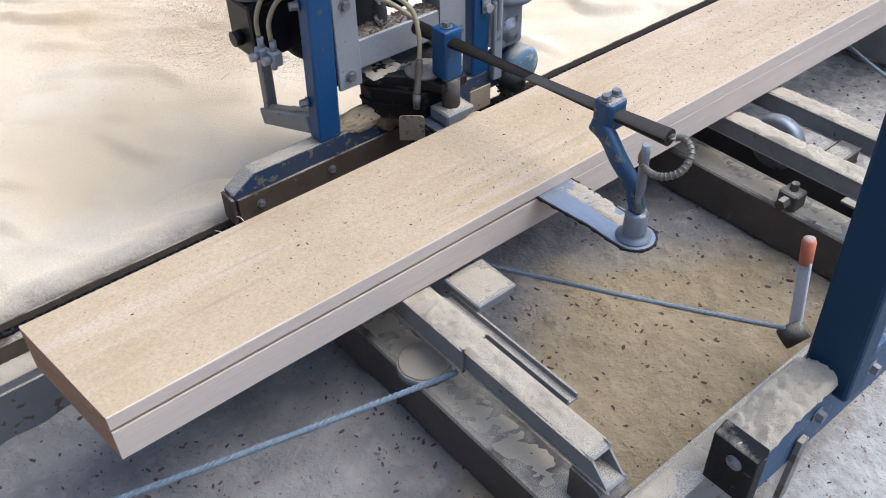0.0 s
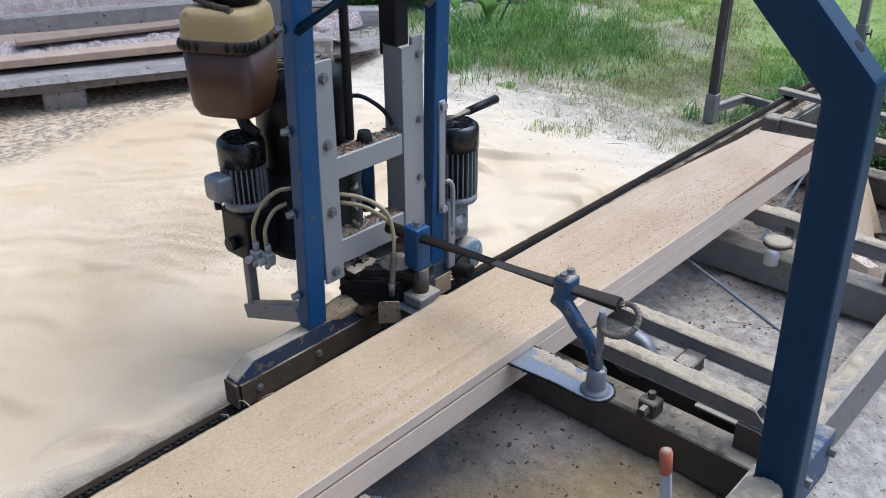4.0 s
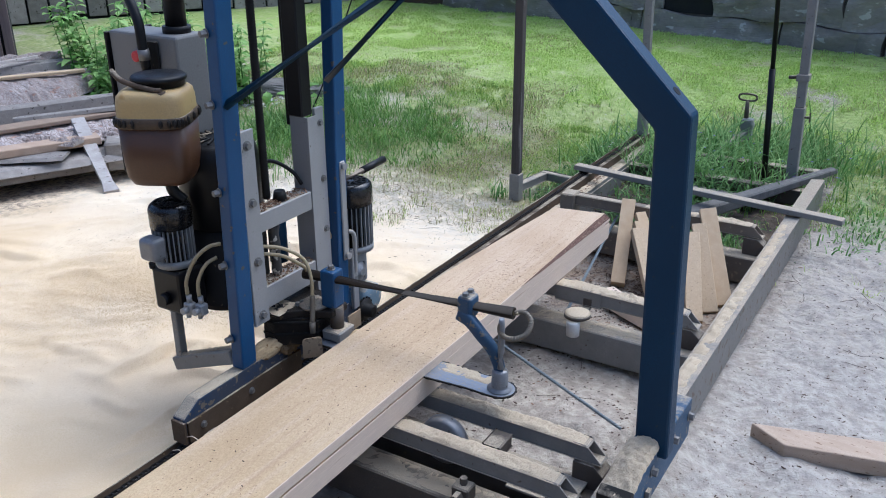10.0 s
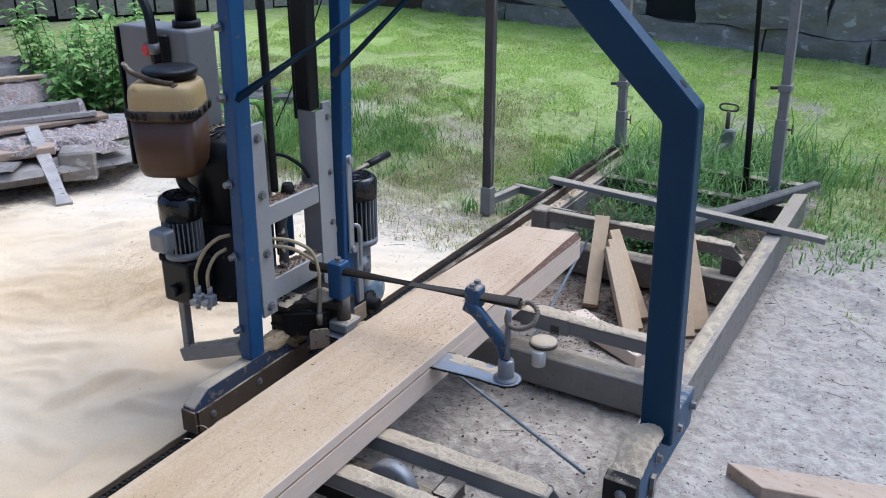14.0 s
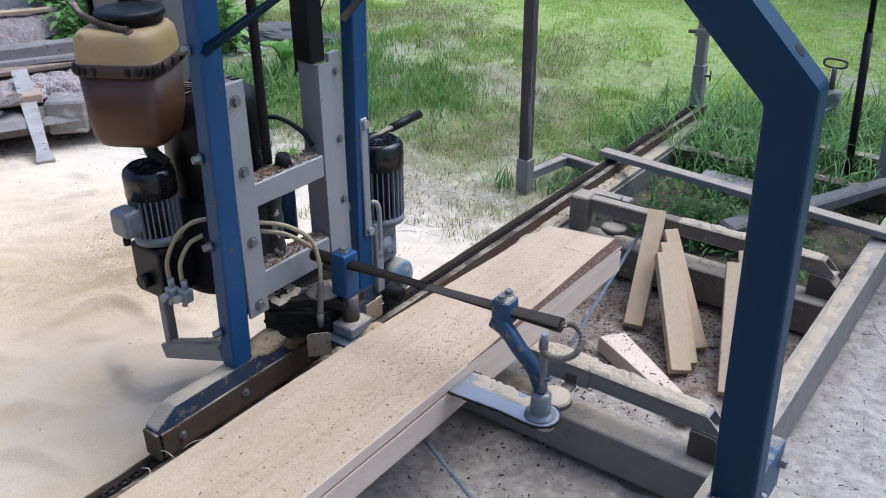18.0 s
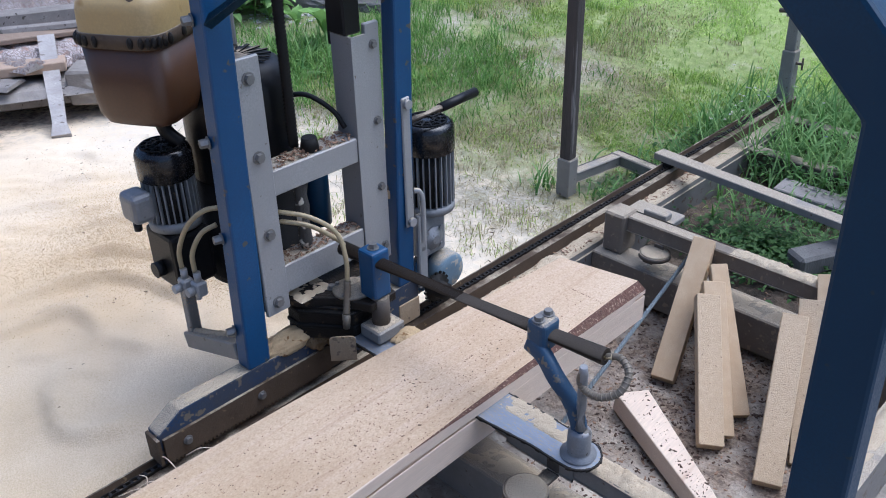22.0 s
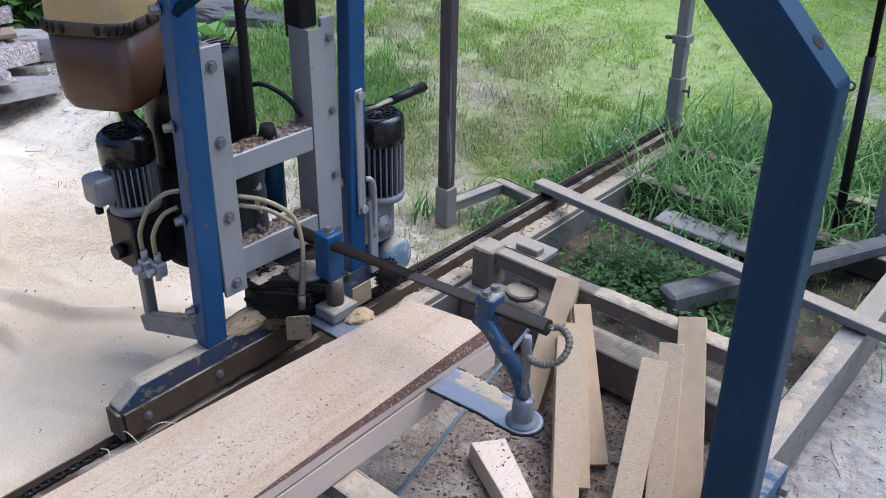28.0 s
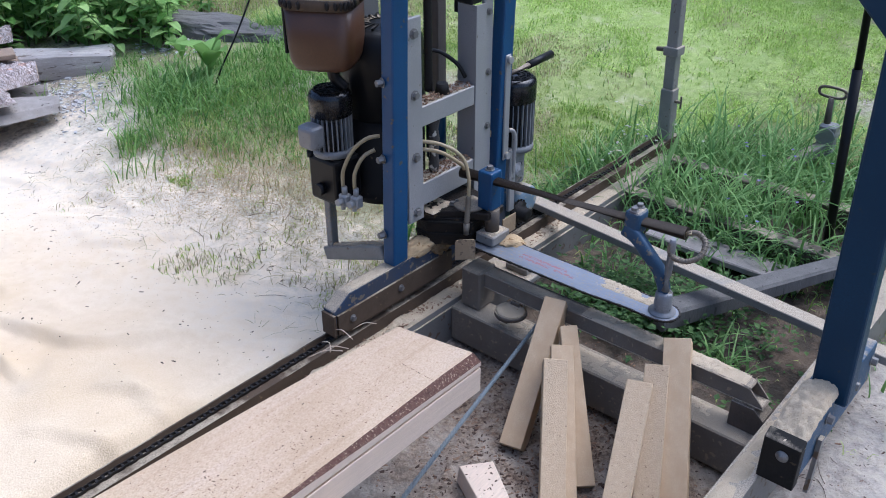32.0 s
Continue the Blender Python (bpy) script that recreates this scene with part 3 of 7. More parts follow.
def ground_material():
    m = bpy.data.materials.new("sawdust_sand_and_lawn_soil")
    m.use_nodes = True
    t = m.node_tree
    b = t.nodes["Principled BSDF"]
    b.inputs["Roughness"].default_value = 0.95
    tc = t.nodes.new("ShaderNodeTexCoord")
    sx = t.nodes.new("ShaderNodeSeparateXYZ")
    t.links.new(tc.outputs["Object"], sx.inputs[0])

    def noisy(sc, detail=4.0, rough=0.6):
        n = t.nodes.new("ShaderNodeTexNoise")
        n.inputs["Scale"].default_value, n.inputs["Detail"].default_value, n.inputs["Roughness"].default_value = sc, detail, rough
        t.links.new(tc.outputs["Object"], n.inputs["Vector"])
        return n.outputs["Fac"]

    def rng(src, a, b2, lo=0.0, hi=1.0):
        r = t.nodes.new("ShaderNodeMapRange")
        for k, v in zip(("From Min", "From Max", "To Min", "To Max"), (a, b2, lo, hi)):
            r.inputs[k].default_value = v
        t.links.new(src, r.inputs["Value"])
        return r.outputs["Result"]

    def calc(op, a, c):
        n = t.nodes.new("ShaderNodeMath")
        n.operation = op
        for s, v in zip(n.inputs, (a, c)):
            if isinstance(v, (int, float)):
                s.default_value = v
            else:
                t.links.new(v, s)
        return n.outputs[0]

    def blend(fac, a, c):
        x = t.nodes.new("ShaderNodeMix")
        x.data_type = "RGBA"
        t.links.new(fac, x.inputs["Factor"])
        for s, v in ((x.inputs[6], a), (x.inputs[7], c)):
            if isinstance(v, tuple):
                s.default_value = (*v, 1)
            else:
                t.links.new(v, s)
        return x.outputs[2]
    coarse = noisy(11, 6, 0.65)
    wob = calc("MULTIPLY", calc("SUBTRACT", noisy(1.6), 0.5), 1.3)
    wob2 = calc("MULTIPLY", calc("SUBTRACT", noisy(7.0), 0.5), 0.5)
    fine, mid, broad, specks = noisy(260, 3), noisy(28, 5), noisy(2.6, 4), noisy(75, 3, 0.7)
    dust = blend(rng(broad, 0.35, 0.65), (0.72, 0.565, 0.36), (0.80, 0.66, 0.465))
    dust = blend(rng(fine, 0.62, 0.30, 0.0, 0.55), dust, (0.54, 0.395, 0.22))
    drift = noisy(0.9, 3)
    dust = blend(rng(drift, 0.44, 0.64, 0.0, 0.8), dust, (0.63, 0.465, 0.27))
    # sunlight on the farther sawdust is put into a paler colour
    dust = blend(rng(calc("ADD", sx.outputs["Y"], wob), 2.5, 3.5, 0.0, 0.9), dust, blend(rng(mid, 0.38, 0.62), (0.71, 0.61, 0.455), (0.83, 0.735, 0.585)))
    sand = blend(rng(mid, 0.36, 0.60), (0.295, 0.262, 0.225), (0.425, 0.388, 0.335))
    sand = blend(rng(coarse, 0.54, 0.66, 0.0, 0.6), sand, (0.30, 0.255, 0.205))
    sand = blend(rng(specks, 0.62, 0.69), sand, (0.17, 0.12, 0.085))
    bed = blend(rng(broad, 0.42, 0.58), (0.165, 0.146, 0.125), (0.255, 0.225, 0.19))
    bed = blend(rng(mid, 0.5, 0.66, 0.0, 0.4), bed, (0.31, 0.272, 0.22))
    damp = calc("SUBTRACT", 0.52, calc("ADD", calc("ABSOLUTE", calc("SUBTRACT", sx.outputs["X"], 0.48), 0.0), calc("MULTIPLY", calc("ABSOLUTE", calc("SUBTRACT", sx.outputs["Y"], 1.2), 0.0), 0.6)))
    bed = blend(rng(calc("ADD", damp, calc("MULTIPLY", wob2, 0.5)), 0.0, 0.16, 0.0, 0.92), bed, blend(rng(mid, 0.4, 0.65), (0.250, 0.178, 0.085), (0.300, 0.222, 0.118)))
    # the bed ground turns from dark to pale between y 1.5 and 2.1
    dry = blend(rng(mid, 0.42, 0.62), (0.30, 0.255, 0.205), (0.44, 0.385, 0.31))
    bed = blend(rng(calc("ADD", sx.outputs["Y"], wob2), 1.5, 2.1), bed, dry)
    weedy = blend(rng(coarse, 0.40, 0.60), (0.045, 0.035, 0.024), (0.13, 0.095, 0.064))
    brown = calc("MULTIPLY", rng(calc("ADD", sx.outputs["Y"], wob2), 2.95, 3.25), rng(coarse, 0.40, 0.56, 0.25, 1.0))
    bed = blend(brown, bed, blend(rng(specks, 0.40, 0.60), (0.11, 0.072, 0.048), (0.30, 0.225, 0.155)))
    bed = blend(rng(calc("ADD", sx.outputs["Y"], calc("MULTIPLY", wob2, 0.4)), 3.70, 3.86), bed, weedy)
    bed = blend(rng(specks, 0.63, 0.69, 0.0, 0.8), bed, (0.12, 0.08, 0.055))
    # far lawn soil, its colour brightened to stand in for sunlight
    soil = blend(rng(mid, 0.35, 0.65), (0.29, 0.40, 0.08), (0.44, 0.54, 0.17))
    soil = blend(rng(broad, 0.56, 0.72), soil, (0.36, 0.34, 0.17))
    x, y = sx.outputs["X"], sx.outputs["Y"]
    to_left = rng(calc("ADD", x, calc("MULTIPLY", wob2, 0.15)), -0.40, -0.50)
    to_right = rng(calc("ADD", x, calc("MULTIPLY", wob2, 0.15)), 0.62, 0.78)
    bed = blend(rng(calc("ADD", y, wob), -0.2, -0.9), bed, sand)
    col = blend(to_right, blend(to_left, bed, dust), sand)
    # the dust thins out towards the lawn
    thin = rng(calc("ADD", y, wob), 2.9, 3.7)
    thin = calc("MULTIPLY", thin, calc("MAXIMUM", to_left, to_right))
    col = blend(calc("MULTIPLY", thin, rng(mid, 0.44, 0.62, 0.0, 0.6)), col, (0.40, 0.345, 0.27))
    edge = calc("ADD", calc("ADD", y, calc("MULTIPLY", wob, 0.55)), wob2)
    edge = calc("SUBTRACT", edge, calc("MULTIPLY", rng(x, -0.50, -0.34), rng(x, 0.68, 0.80, 1.4, 0.42)))
    # nearer lawn soil in a darker colour that paints in its shade
    near_lawn_shade = blend(rng(mid, 0.35, 0.65), (0.17, 0.215, 0.065), (0.31, 0.34, 0.13))
    soil = blend(rng(calc("ADD", y, wob), 5.0, 6.8), near_lawn_shade, soil)
    # mown straw and bare soil along the lawn's edge
    thatch = blend(rng(specks, 0.40, 0.62), (0.31, 0.27, 0.195), (0.52, 0.47, 0.37))
    zone = calc("MULTIPLY", rng(calc("ADD", edge, 0.0), 3.35, 3.75), rng(x, -0.30, -0.50))
    col = blend(calc("MULTIPLY", zone, rng(coarse, 0.38, 0.55)), col, thatch)
    bare = calc("MULTIPLY", rng(noisy(1.3, 5, 0.65), 0.53, 0.62), rng(edge, 6.4, 5.2))
    soil = blend(bare, soil, thatch)
    col = blend(calc("MULTIPLY", rng(edge, 3.8, 4.35), rng(coarse, 0.30, 0.48, 0.6, 1.0)), col, soil)
    litter = blend(rng(specks, 0.42, 0.60), (0.085, 0.058, 0.045), (0.30, 0.235, 0.185))
    by_pile = calc("MULTIPLY", rng(calc("ADD", x, wob), -2.6, -3.0), rng(calc("ADD", y, wob2), 5.0, 4.6))
    col = blend(calc("MULTIPLY", by_pile, rng(mid, 0.40, 0.60, 0.10, 0.85)), col, litter)
    t.links.new(col, b.inputs["Base Color"])
    bp = t.nodes.new("ShaderNodeBump")
    bp.inputs["Strength"].default_value, bp.inputs["Distance"].default_value = 0.75, 0.010
    rough_part = calc("ADD", calc("MULTIPLY", mid, 2.0), calc("MULTIPLY", coarse, 2.6))
    calm = rng(to_left, 0.0, 1.0, 1.0, 0.10)
    t.links.new(calc("ADD", calc("MULTIPLY", fine, 0.4), calc("MULTIPLY", rough_part, calm)), bp.inputs["Height"])
    t.links.new(bp.outputs["Normal"], b.inputs["Normal"])
    return m


def axis_steps(lo, hi, step, far):
    mids = list(np.arange(lo, hi + 1e-6, step))
    out, d, p = [], step, hi
    while p < far:
        d *= 1.35
        p += d
        out.append(p)
    back, d, p = [], step, lo
    while p > -far:
        d *= 1.35
        p -= d
        back.append(p)
    return back[::-1] + mids + out


def build_ground():
    xs, ys = axis_steps(-3.6, 2.0, 0.016, 400), axis_steps(-0.4, 5.2, 0.016, 400)
    verts = [(x, y, ground_height(x, y)) for y in ys for x in xs]
    n = len(xs)
    faces = [(j * n + i, j * n + i + 1, (j + 1) * n + i + 1, (j + 1) * n + i) for j in range(len(ys) - 1) for i in range(n - 1)]
    g = pydata("ground", verts, faces, ground_material(), smooth=True)
    tagged(g, "sawdust, pale sand and lawn soil around the sawmill", "ground", kind="structure")


build_ground()


# ---- sawmill bed ----
bed = thing("sawmill_bed", "low galvanised steel sawmill bed with rails and cross bunks", "sawmill bed")


def build_rails():
    # right rail: an angle with its upright leg outside
    bm = bmesh.new()
    prism(bm, [(0.640, 0.186), (0.698, 0.186), (0.698, 0.045), (0.706, 0.045), (0.706, 0.203), (0.640, 0.194)], "y", -0.2, 4.72)
    part("rail", bm, RAILSTEEL, bed, "steel angle rail with sawdust on its ledge")
    # left rail: the chain lies on its flat top, a plate drops from its inner lip to a dusty ledge
    bm = bmesh.new()
    prism(bm, [(-0.412, 0.03), (-0.404, 0.03), (-0.404, 0.192), (-0.366, 0.192), (-0.366, 0.150), (-0.358, 0.150), (-0.358, 0.2025), (-0.362, 0.2025), (-0.366, 0.199), (-0.406, 0.199), (-0.408, 0.214), (-0.412, 0.214)], "y", -0.9, 5.15)
    part("rail", bm, RUST, bed, "rusty steel rail carrying the drive chain")
    bm = bmesh.new()
    prism(bm, [(-0.3575, 0.142), (-0.306, 0.142), (-0.306, 0.160), (-0.3575, 0.164)], "y", -0.9, 5.0)
    part("rail_ledge", bm, GALV, bed, "steel ledge with sawdust along the rail")
    bm = bmesh.new()
    prism(bm, [(-0.3575, 0.02), (-0.300, 0.02), (-0.300, 0.1415), (-0.3575, 0.1415)], "y", -0.9, 5.0)
    part("side_member", bm, RAILSTEEL, bed, "steel side member under the rail")


def build_chain():
    """Roller chain lying on the left rail: side plates and rollers, joined."""
    verts, faces = [], []

    def brick(x0, x1, y0, y1, z0, z1):
        k = len(verts)
        verts.extend([(x, y, z) for x in (x0, x1) for y in (y0, y1) for z in (z0, z1)])
        faces.extend([tuple(k + i for i in q) for q in ((0, 1, 3, 2), (4, 6, 7, 5), (0, 4, 5, 1), (2, 3, 7, 6), (0, 2, 6, 4), (1, 5, 7, 3))])
    y, k = -0.85, 0
    while y < 5.1:
        w = 0.0078 if k % 2 else 0.0060
        brick(-0.390 - w, -0.390 - w + 0.0016, y - 0.002, y + 0.0165, 0.2000, 0.2078)
        brick(-0.390 + w - 0.0016, -0.390 + w, y - 0.002, y + 0.0165, 0.2000, 0.2078)
        brick(-0.3945, -0.3855, y - 0.003, y + 0.003, 0.2005, 0.2065)
        y += 0.0159
        k += 1
    tagged(pydata("drive_chain", verts, faces, CHAINM, bed), "oily black roller chain", kind="stuff")


def dust_strip(x0, x1, y0, y1, z, h, parent, cell=0.009, seed=0.0, cover=0.0):
    """A thin uneven layer of sawdust lying on a flat part."""
    nx, ny = max(3, int((x1 - x0) / cell)), max(3, int((y1 - y0) / cell))
    verts, faces = [], []
    for j in range(ny + 1):
        for i in range(nx + 1):
            x, y = x0 + (x1 - x0) * i / nx, y0 + (y1 - y0) * j / ny
            e = min(i / nx, 1 - i / nx) * 2
            e2 = min(j / ny, 1 - j / ny) * 2
            edge = min(1.0, e * 3) ** 0.5 * min(1.0, e2 * 3) ** 0.5
            n = 0.55 + 0.7 * noise.noise(Vector((x * 22, y * 22, seed))) + 0.45 * noise.noise(Vector((x * 95, y * 95, seed))) + 0.35 * noise.noise(Vector((x * 210, y * 210, seed))) + cover
            verts.append((x, y, z - 0.0015 + h * max(0.0, edge * n)))
    w = nx + 1
    faces = [(j * w + i, j * w + i + 1, (j + 1) * w + i + 1, (j + 1) * w + i) for j in range(ny) for i in range(nx)]
    ob = pydata("sawdust_layer", verts, faces, SAWDUST, parent, smooth=True)
    ob["label"] = "thin layer of sawdust"
    return ob


BUNKS = (0.725, 1.715, 1.895, 2.755, 3.690)


def build_bunks():
    for i, y in enumerate(BUNKS):
        left = -0.215 if i == 4 else -0.09
        bm = bmesh.new()
        rhs(bm, (left, y, 0.252), (0.585, y, 0.252), 0.052, 0.052, slant=0.05)
        part("bunk", bm, GALV if i < 4 else BROWNSTEEL, bed, "square tube bunk with sawdust on top")
        dust_strip(max(left, 0.115), 0.578, y - 0.0262, y + 0.0262, 0.2775, 0.0105, bed, 0.0045, i * 3.1)
        dust_strip(-0.24, 0.55, y - 0.066, y + 0.012, 0.150, 0.005, bed, 0.009, i * 3.1 + 1, -0.1)
        if i in (0, 3):
            dust_strip(0.114, 0.283, y - 0.0322, y + 0.0322, 0.2825, 0.0105, bed, 0.0045, i + 0.5)
            bm = bmesh.new()
            rhs(bm, (0.112, y, 0.252), (0.285, y, 0.252), 0.064, 0.062)
            part("bunk_sleeve", bm, GALV, bed, "sliding sleeve on the bunk")
        bm = bmesh.new()
        box(bm, -0.2995, 0.64, y - 0.075, y + 0.02, 0.035, 0.150, 0.004)
        part("cross_beam", bm, (DARKSTEEL, DARKSTEEL, DARKSTEEL, GALV, BROWNSTEEL)[i], bed, "dusty brown-grey cross beam")
        bm = bmesh.new()
        prism(bm, [(0.555, 0.151), (0.636, 0.151), (0.640, 0.20), (0.612, 0.224), (0.555, 0.224)], "y", y - 0.03, y + 0.03, 0.002)
        part("end_post", bm, DARKSTEEL, bed)
        if i < 4:
            continue
        bm = bmesh.new()
        box(bm, -0.285, -0.2155, y - 0.045, y + 0.035, 0.151, 0.281, 0.006)
        part("end_box", bm, BROWNSTEEL, bed, "box bracket at the rail")
    # stop plate and slide bar beside the first bunk
    bm = bmesh.new()
    box(bm, 0.105, 0.21, 0.80, 0.90, 0.243, 0.268, 0.003, Matrix.Translation((0.0, 0.0, 0)))
    part("stop_plate", bm, GALV, bed, "dusty steel stop plate")
    bm = bmesh.new()
    prism(bm, [(0.776, 0.236), (0.802, 0.236), (0.802, 0.252), (0.798, 0.252), (0.798, 0.240), (0.780, 0.240), (0.780, 0.252), (0.776, 0.252)], "x", 0.13, 0.47)
    part("slide_bar", bm, GALV, bed)
    # roller and clutter between the paired bunks
    bm = bmesh.new()
    lathe(bm, (0.20, 1.785, 0.20), (0, 1, 0), [(0, 0.02), (0.001, 0.062), (0.006, 0.07), (0.034, 0.07), (0.040, 0.062), (0.041, 0.02)], 28)
    part("roller", bm, ALU, bed, "dusty metal roller between the bunks")
    bm = bmesh.new()
    rhs(bm, (0.36, 1.775, 0.235), (0.36, 1.85, 0.235), 0.055, 0.045)
    part("cross_tube", bm, DARKSTEEL, bed)
    bm = bmesh.new()
    box(bm, 0.42, 0.60, 1.745, 1.87, 0.165, 0.172, 0.001)
    part("plate", bm, GALV, bed)
    bm = bmesh.new()
    box(bm, 0.315, 0.365, 1.645, 1.69, 0.1505, 0.195, 0.004)
    cyl(bm, (0.34, 1.643, 0.175), (0.34, 1.618, 0.175), 0.014, seg=6)
    cyl(bm, (0.34, 1.668, 0.195), (0.34, 1.668, 0.215), 0.010, seg=6)
    part("clamp_nut", bm, DARKSTEEL, bed, "bolted clamp with a large nut")
    # oval plate and white cap under the fourth bunk
    for px, y, pz in ((0.236, 2.640, 0.222), (-0.10, 3.645, 0.195)):
        bm = bmesh.new()
        cyl(bm, (px, y, pz), (px, y, pz + 0.012), 0.047, 0.046, seg=28)
        pul = part("pulley", bm, DARKSTEEL, bed, "flat pulley covered in sawdust")
        part("sawdust_layer", lathe(bmesh.new(), (px, y, pz + 0.0121), (0, 0, 1), [(0, 0.044), (0.003, 0.040), (0.006, 0.030), (0.007, 0.01)], 24), SAWDUST, pul, "thin layer of sawdust")
    bm = bmesh.new()
    lathe(bm, (0.236, 2.606, 0.1605), (0, 0, 1), [(0, 0.014), (0.002, 0.023), (0.050, 0.024), (0.058, 0.021), (0.060, 0.01)], 20)
    part("plastic_cap", bm, WHITEPL, bed, "white plastic cap")
    # brackets that carry the two rope pulleys
    for px, y0, y1, z in ((0.236, 2.60, 2.725, 0.2212), (-0.10, 3.605, 3.662, 0.1942)):
        bm = bmesh.new()
        box(bm, px - 0.016, px + 0.016, y0, y1, z - 0.008, z, 0.002)
        box(bm, px - 0.016, px + 0.016, y1, y1 + 0.006, z - 0.008, z + 0.03, 0.002)
        part("pulley_bracket", bm, DARKSTEEL, bed, "dark steel pulley bracket")
    bm = bmesh.new()
    cyl(bm, (0.176, 0.690, 0.1505), (0.176, 0.690, 0.168), 0.054, 0.053, seg=28)
    pul = part("pulley", bm, GALV, bed, "flat pulley covered in sawdust")
    part("sawdust_layer", lathe(bmesh.new(), (0.176, 0.690, 0.1681), (0, 0, 1), [(0, 0.051), (0.003, 0.048), (0.005, 0.030), (0.006, 0.01)], 24), SAWDUST, pul, "thin layer of sawdust")


def rope_between(a, b, sag, r=0.006):
    a, b = Vector(a), Vector(b)
    bm = bmesh.new()
    for ph in (0, 2.094, 4.189):
        d = (b - a).normalized()
        u, v = frame_of(d)
        n = max(20, int((b - a).length / 0.006))
        line = []
        for k in range(n + 1):
            f = k / n
            p = a.lerp(b, f) - Vector((0, 0, sag * 4 * f * (1 - f)))
            an = f * (b - a).length / 0.035 * 2 * math.pi + ph
            line.append(p + 0.5 * r * (math.cos(an) * u + math.sin(an) * v))
        tube(bm, line, r * 0.62, 5)
    return bm


def build_ropes():
    part("rope", rope_between((0.265, 0.70, 0.205), (-0.05, -0.35, 0.16), 0.01), ROPE, bed, "taut blue-grey rope")
    part("rope", rope_between((0.03, 0.915, 0.205), (0.585, 1.315, 0.155), 0.006, 0.005), ROPE, bed, "taut blue-grey rope")
    part("rope", rope_between((-0.02, 2.365, 0.24), (0.60, 2.10, 0.20), 0.0, 0.005), ROPE, bed, "taut blue-grey rope")
    part("rope", rope_between((-0.02, 3.70, 0.20), (0.05, 2.95, 0.02), 0.0, 0.006), ROPE, bed, "taut blue-grey rope")
    # lever with an orange grip
    lever = part("lever", cyl(bmesh.new(), (0.575, 1.30, 0.13), (0.60, 1.33, 0.165), 0.022, seg=14), DARKSTEEL, bed, "tension lever with an orange grip")
    bm = bmesh.new()
    box(bm, -0.013, 0.013, -0.004, 0.004, 0.0, 0.15, 0.002, Matrix.Translation((0.583, 1.32, 0.155)) @ Euler((radians(-9), radians(-12), 0)).to_matrix().to_4x4())
    part("lever_bar", bm, WHITEPL, lever, "pale dusty lever bar")
    bm = bmesh.new()
    lathe(bm, (0.553, 1.344, 0.292), (-0.2, 0.15, 1), [(0, 0.010), (0.002, 0.013), (0.05, 0.014), (0.058, 0.011), (0.06, 0.004)], 16)
    part("grip", bm, ORANGE, lever, "orange rubber grip")


dust_strip(0.643, 0.697, 0.4, 4.1, 0.1935, 0.018, bed, 0.010, 41.0)
dust_strip(-0.3570, -0.3065, -0.5, 4.6, 0.1630, 0.016, bed, 0.007, 42.0, 0.15)
dust_strip(0.108, 0.205, 0.803, 0.897, 0.268, 0.006, bed, 0.008, 43.0)
build_rails()
build_chain()
build_bunks()
build_ropes()


# ---- the timber being sawn ----
CUT_Z0, CUT_Z1, TOP_Z, LOW_Z = 0.3455, 0.3525, 0.381, 0.279
cant = thing("timber_cant", "squared pine timber with a board being sawn off its top", "timber")


def timber_piece(name, z0, z1, wane, label):
    bm = bmesh.new()
    rings, ys = [], np.linspace(0.0, 1.0, 60)
    for f in ys:
        y0, y1 = 0.099 + f * 3.102, 0.132 + f * 3.109
        xl = -0.177 + 0.062 * max(0.0, min(1.0, (y0 - 2.05) / 1.15)) ** 1.6
        yy = (y0 + y1) / 2
        y = lambda x: y0 + (x - xl) / (0.11 - xl) * (y1 - y0)
        c = 0.0015
        if wane:
            c += max(0.0, min(1.0, (yy - 2.45) / 0.65)) * (0.019 + 0.006 * noise.noise(Vector((0, yy * 14, 0)))) + 0.0008 * noise.noise(Vector((1, yy * 60, 0)))
        wob = 0.0012 * noise.noise(Vector((3, yy * 5, z0)))
        xs = [(xl, z0), (0.11 + wob, z0), (0.11 + wob, z1 - c * 0.85), (0.11 - c + wob, z1), (xl, z1)]
        rings.append([(x, y(x), z) for x, z in xs])
    loft(bm, rings, smooth=False)
    bmesh.ops.recalc_face_normals(bm, faces=bm.faces[:])
    for f in bm.faces:
        f.normal_update()
        n = f.normal
        cen = f.calc_center_median()
        if abs(n.y) > 0.9:
            f.material_index = 2
        elif wane and cen.y > 2.45 and n.x > 0.3 and n.z > 0.3:
            f.material_index = 3
        elif n.z > 0.9:
            f.material_index = 0
        else:
            f.material_index = 1
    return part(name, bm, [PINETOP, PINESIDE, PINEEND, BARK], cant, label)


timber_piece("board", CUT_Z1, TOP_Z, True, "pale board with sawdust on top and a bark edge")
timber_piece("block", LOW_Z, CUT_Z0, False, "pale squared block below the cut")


def build_uncut_strip():
    """The wood still standing in the plane of the cut; each piece is swept into the kerf as the chain reaches it."""
    bm = bmesh.new()
    box(bm, -0.012, 0.0, -0.0249, 0.0249, CUT_Z0 + 0.0002, CUT_Z1 - 0.0002)
    first = part("uncut_wood", bm, PINESIDE, cant)
    first.location = (0.1098, 1.075, 0)
    strip = [first]
    y = 1.125
    while y < 3.20:
        o = first.copy()
        scene.collection.objects.link(o)
        o.location = (0.1098, y, 0)
        strip.append(o)
        y += 0.05
    return strip


uncut_strip = build_uncut_strip()


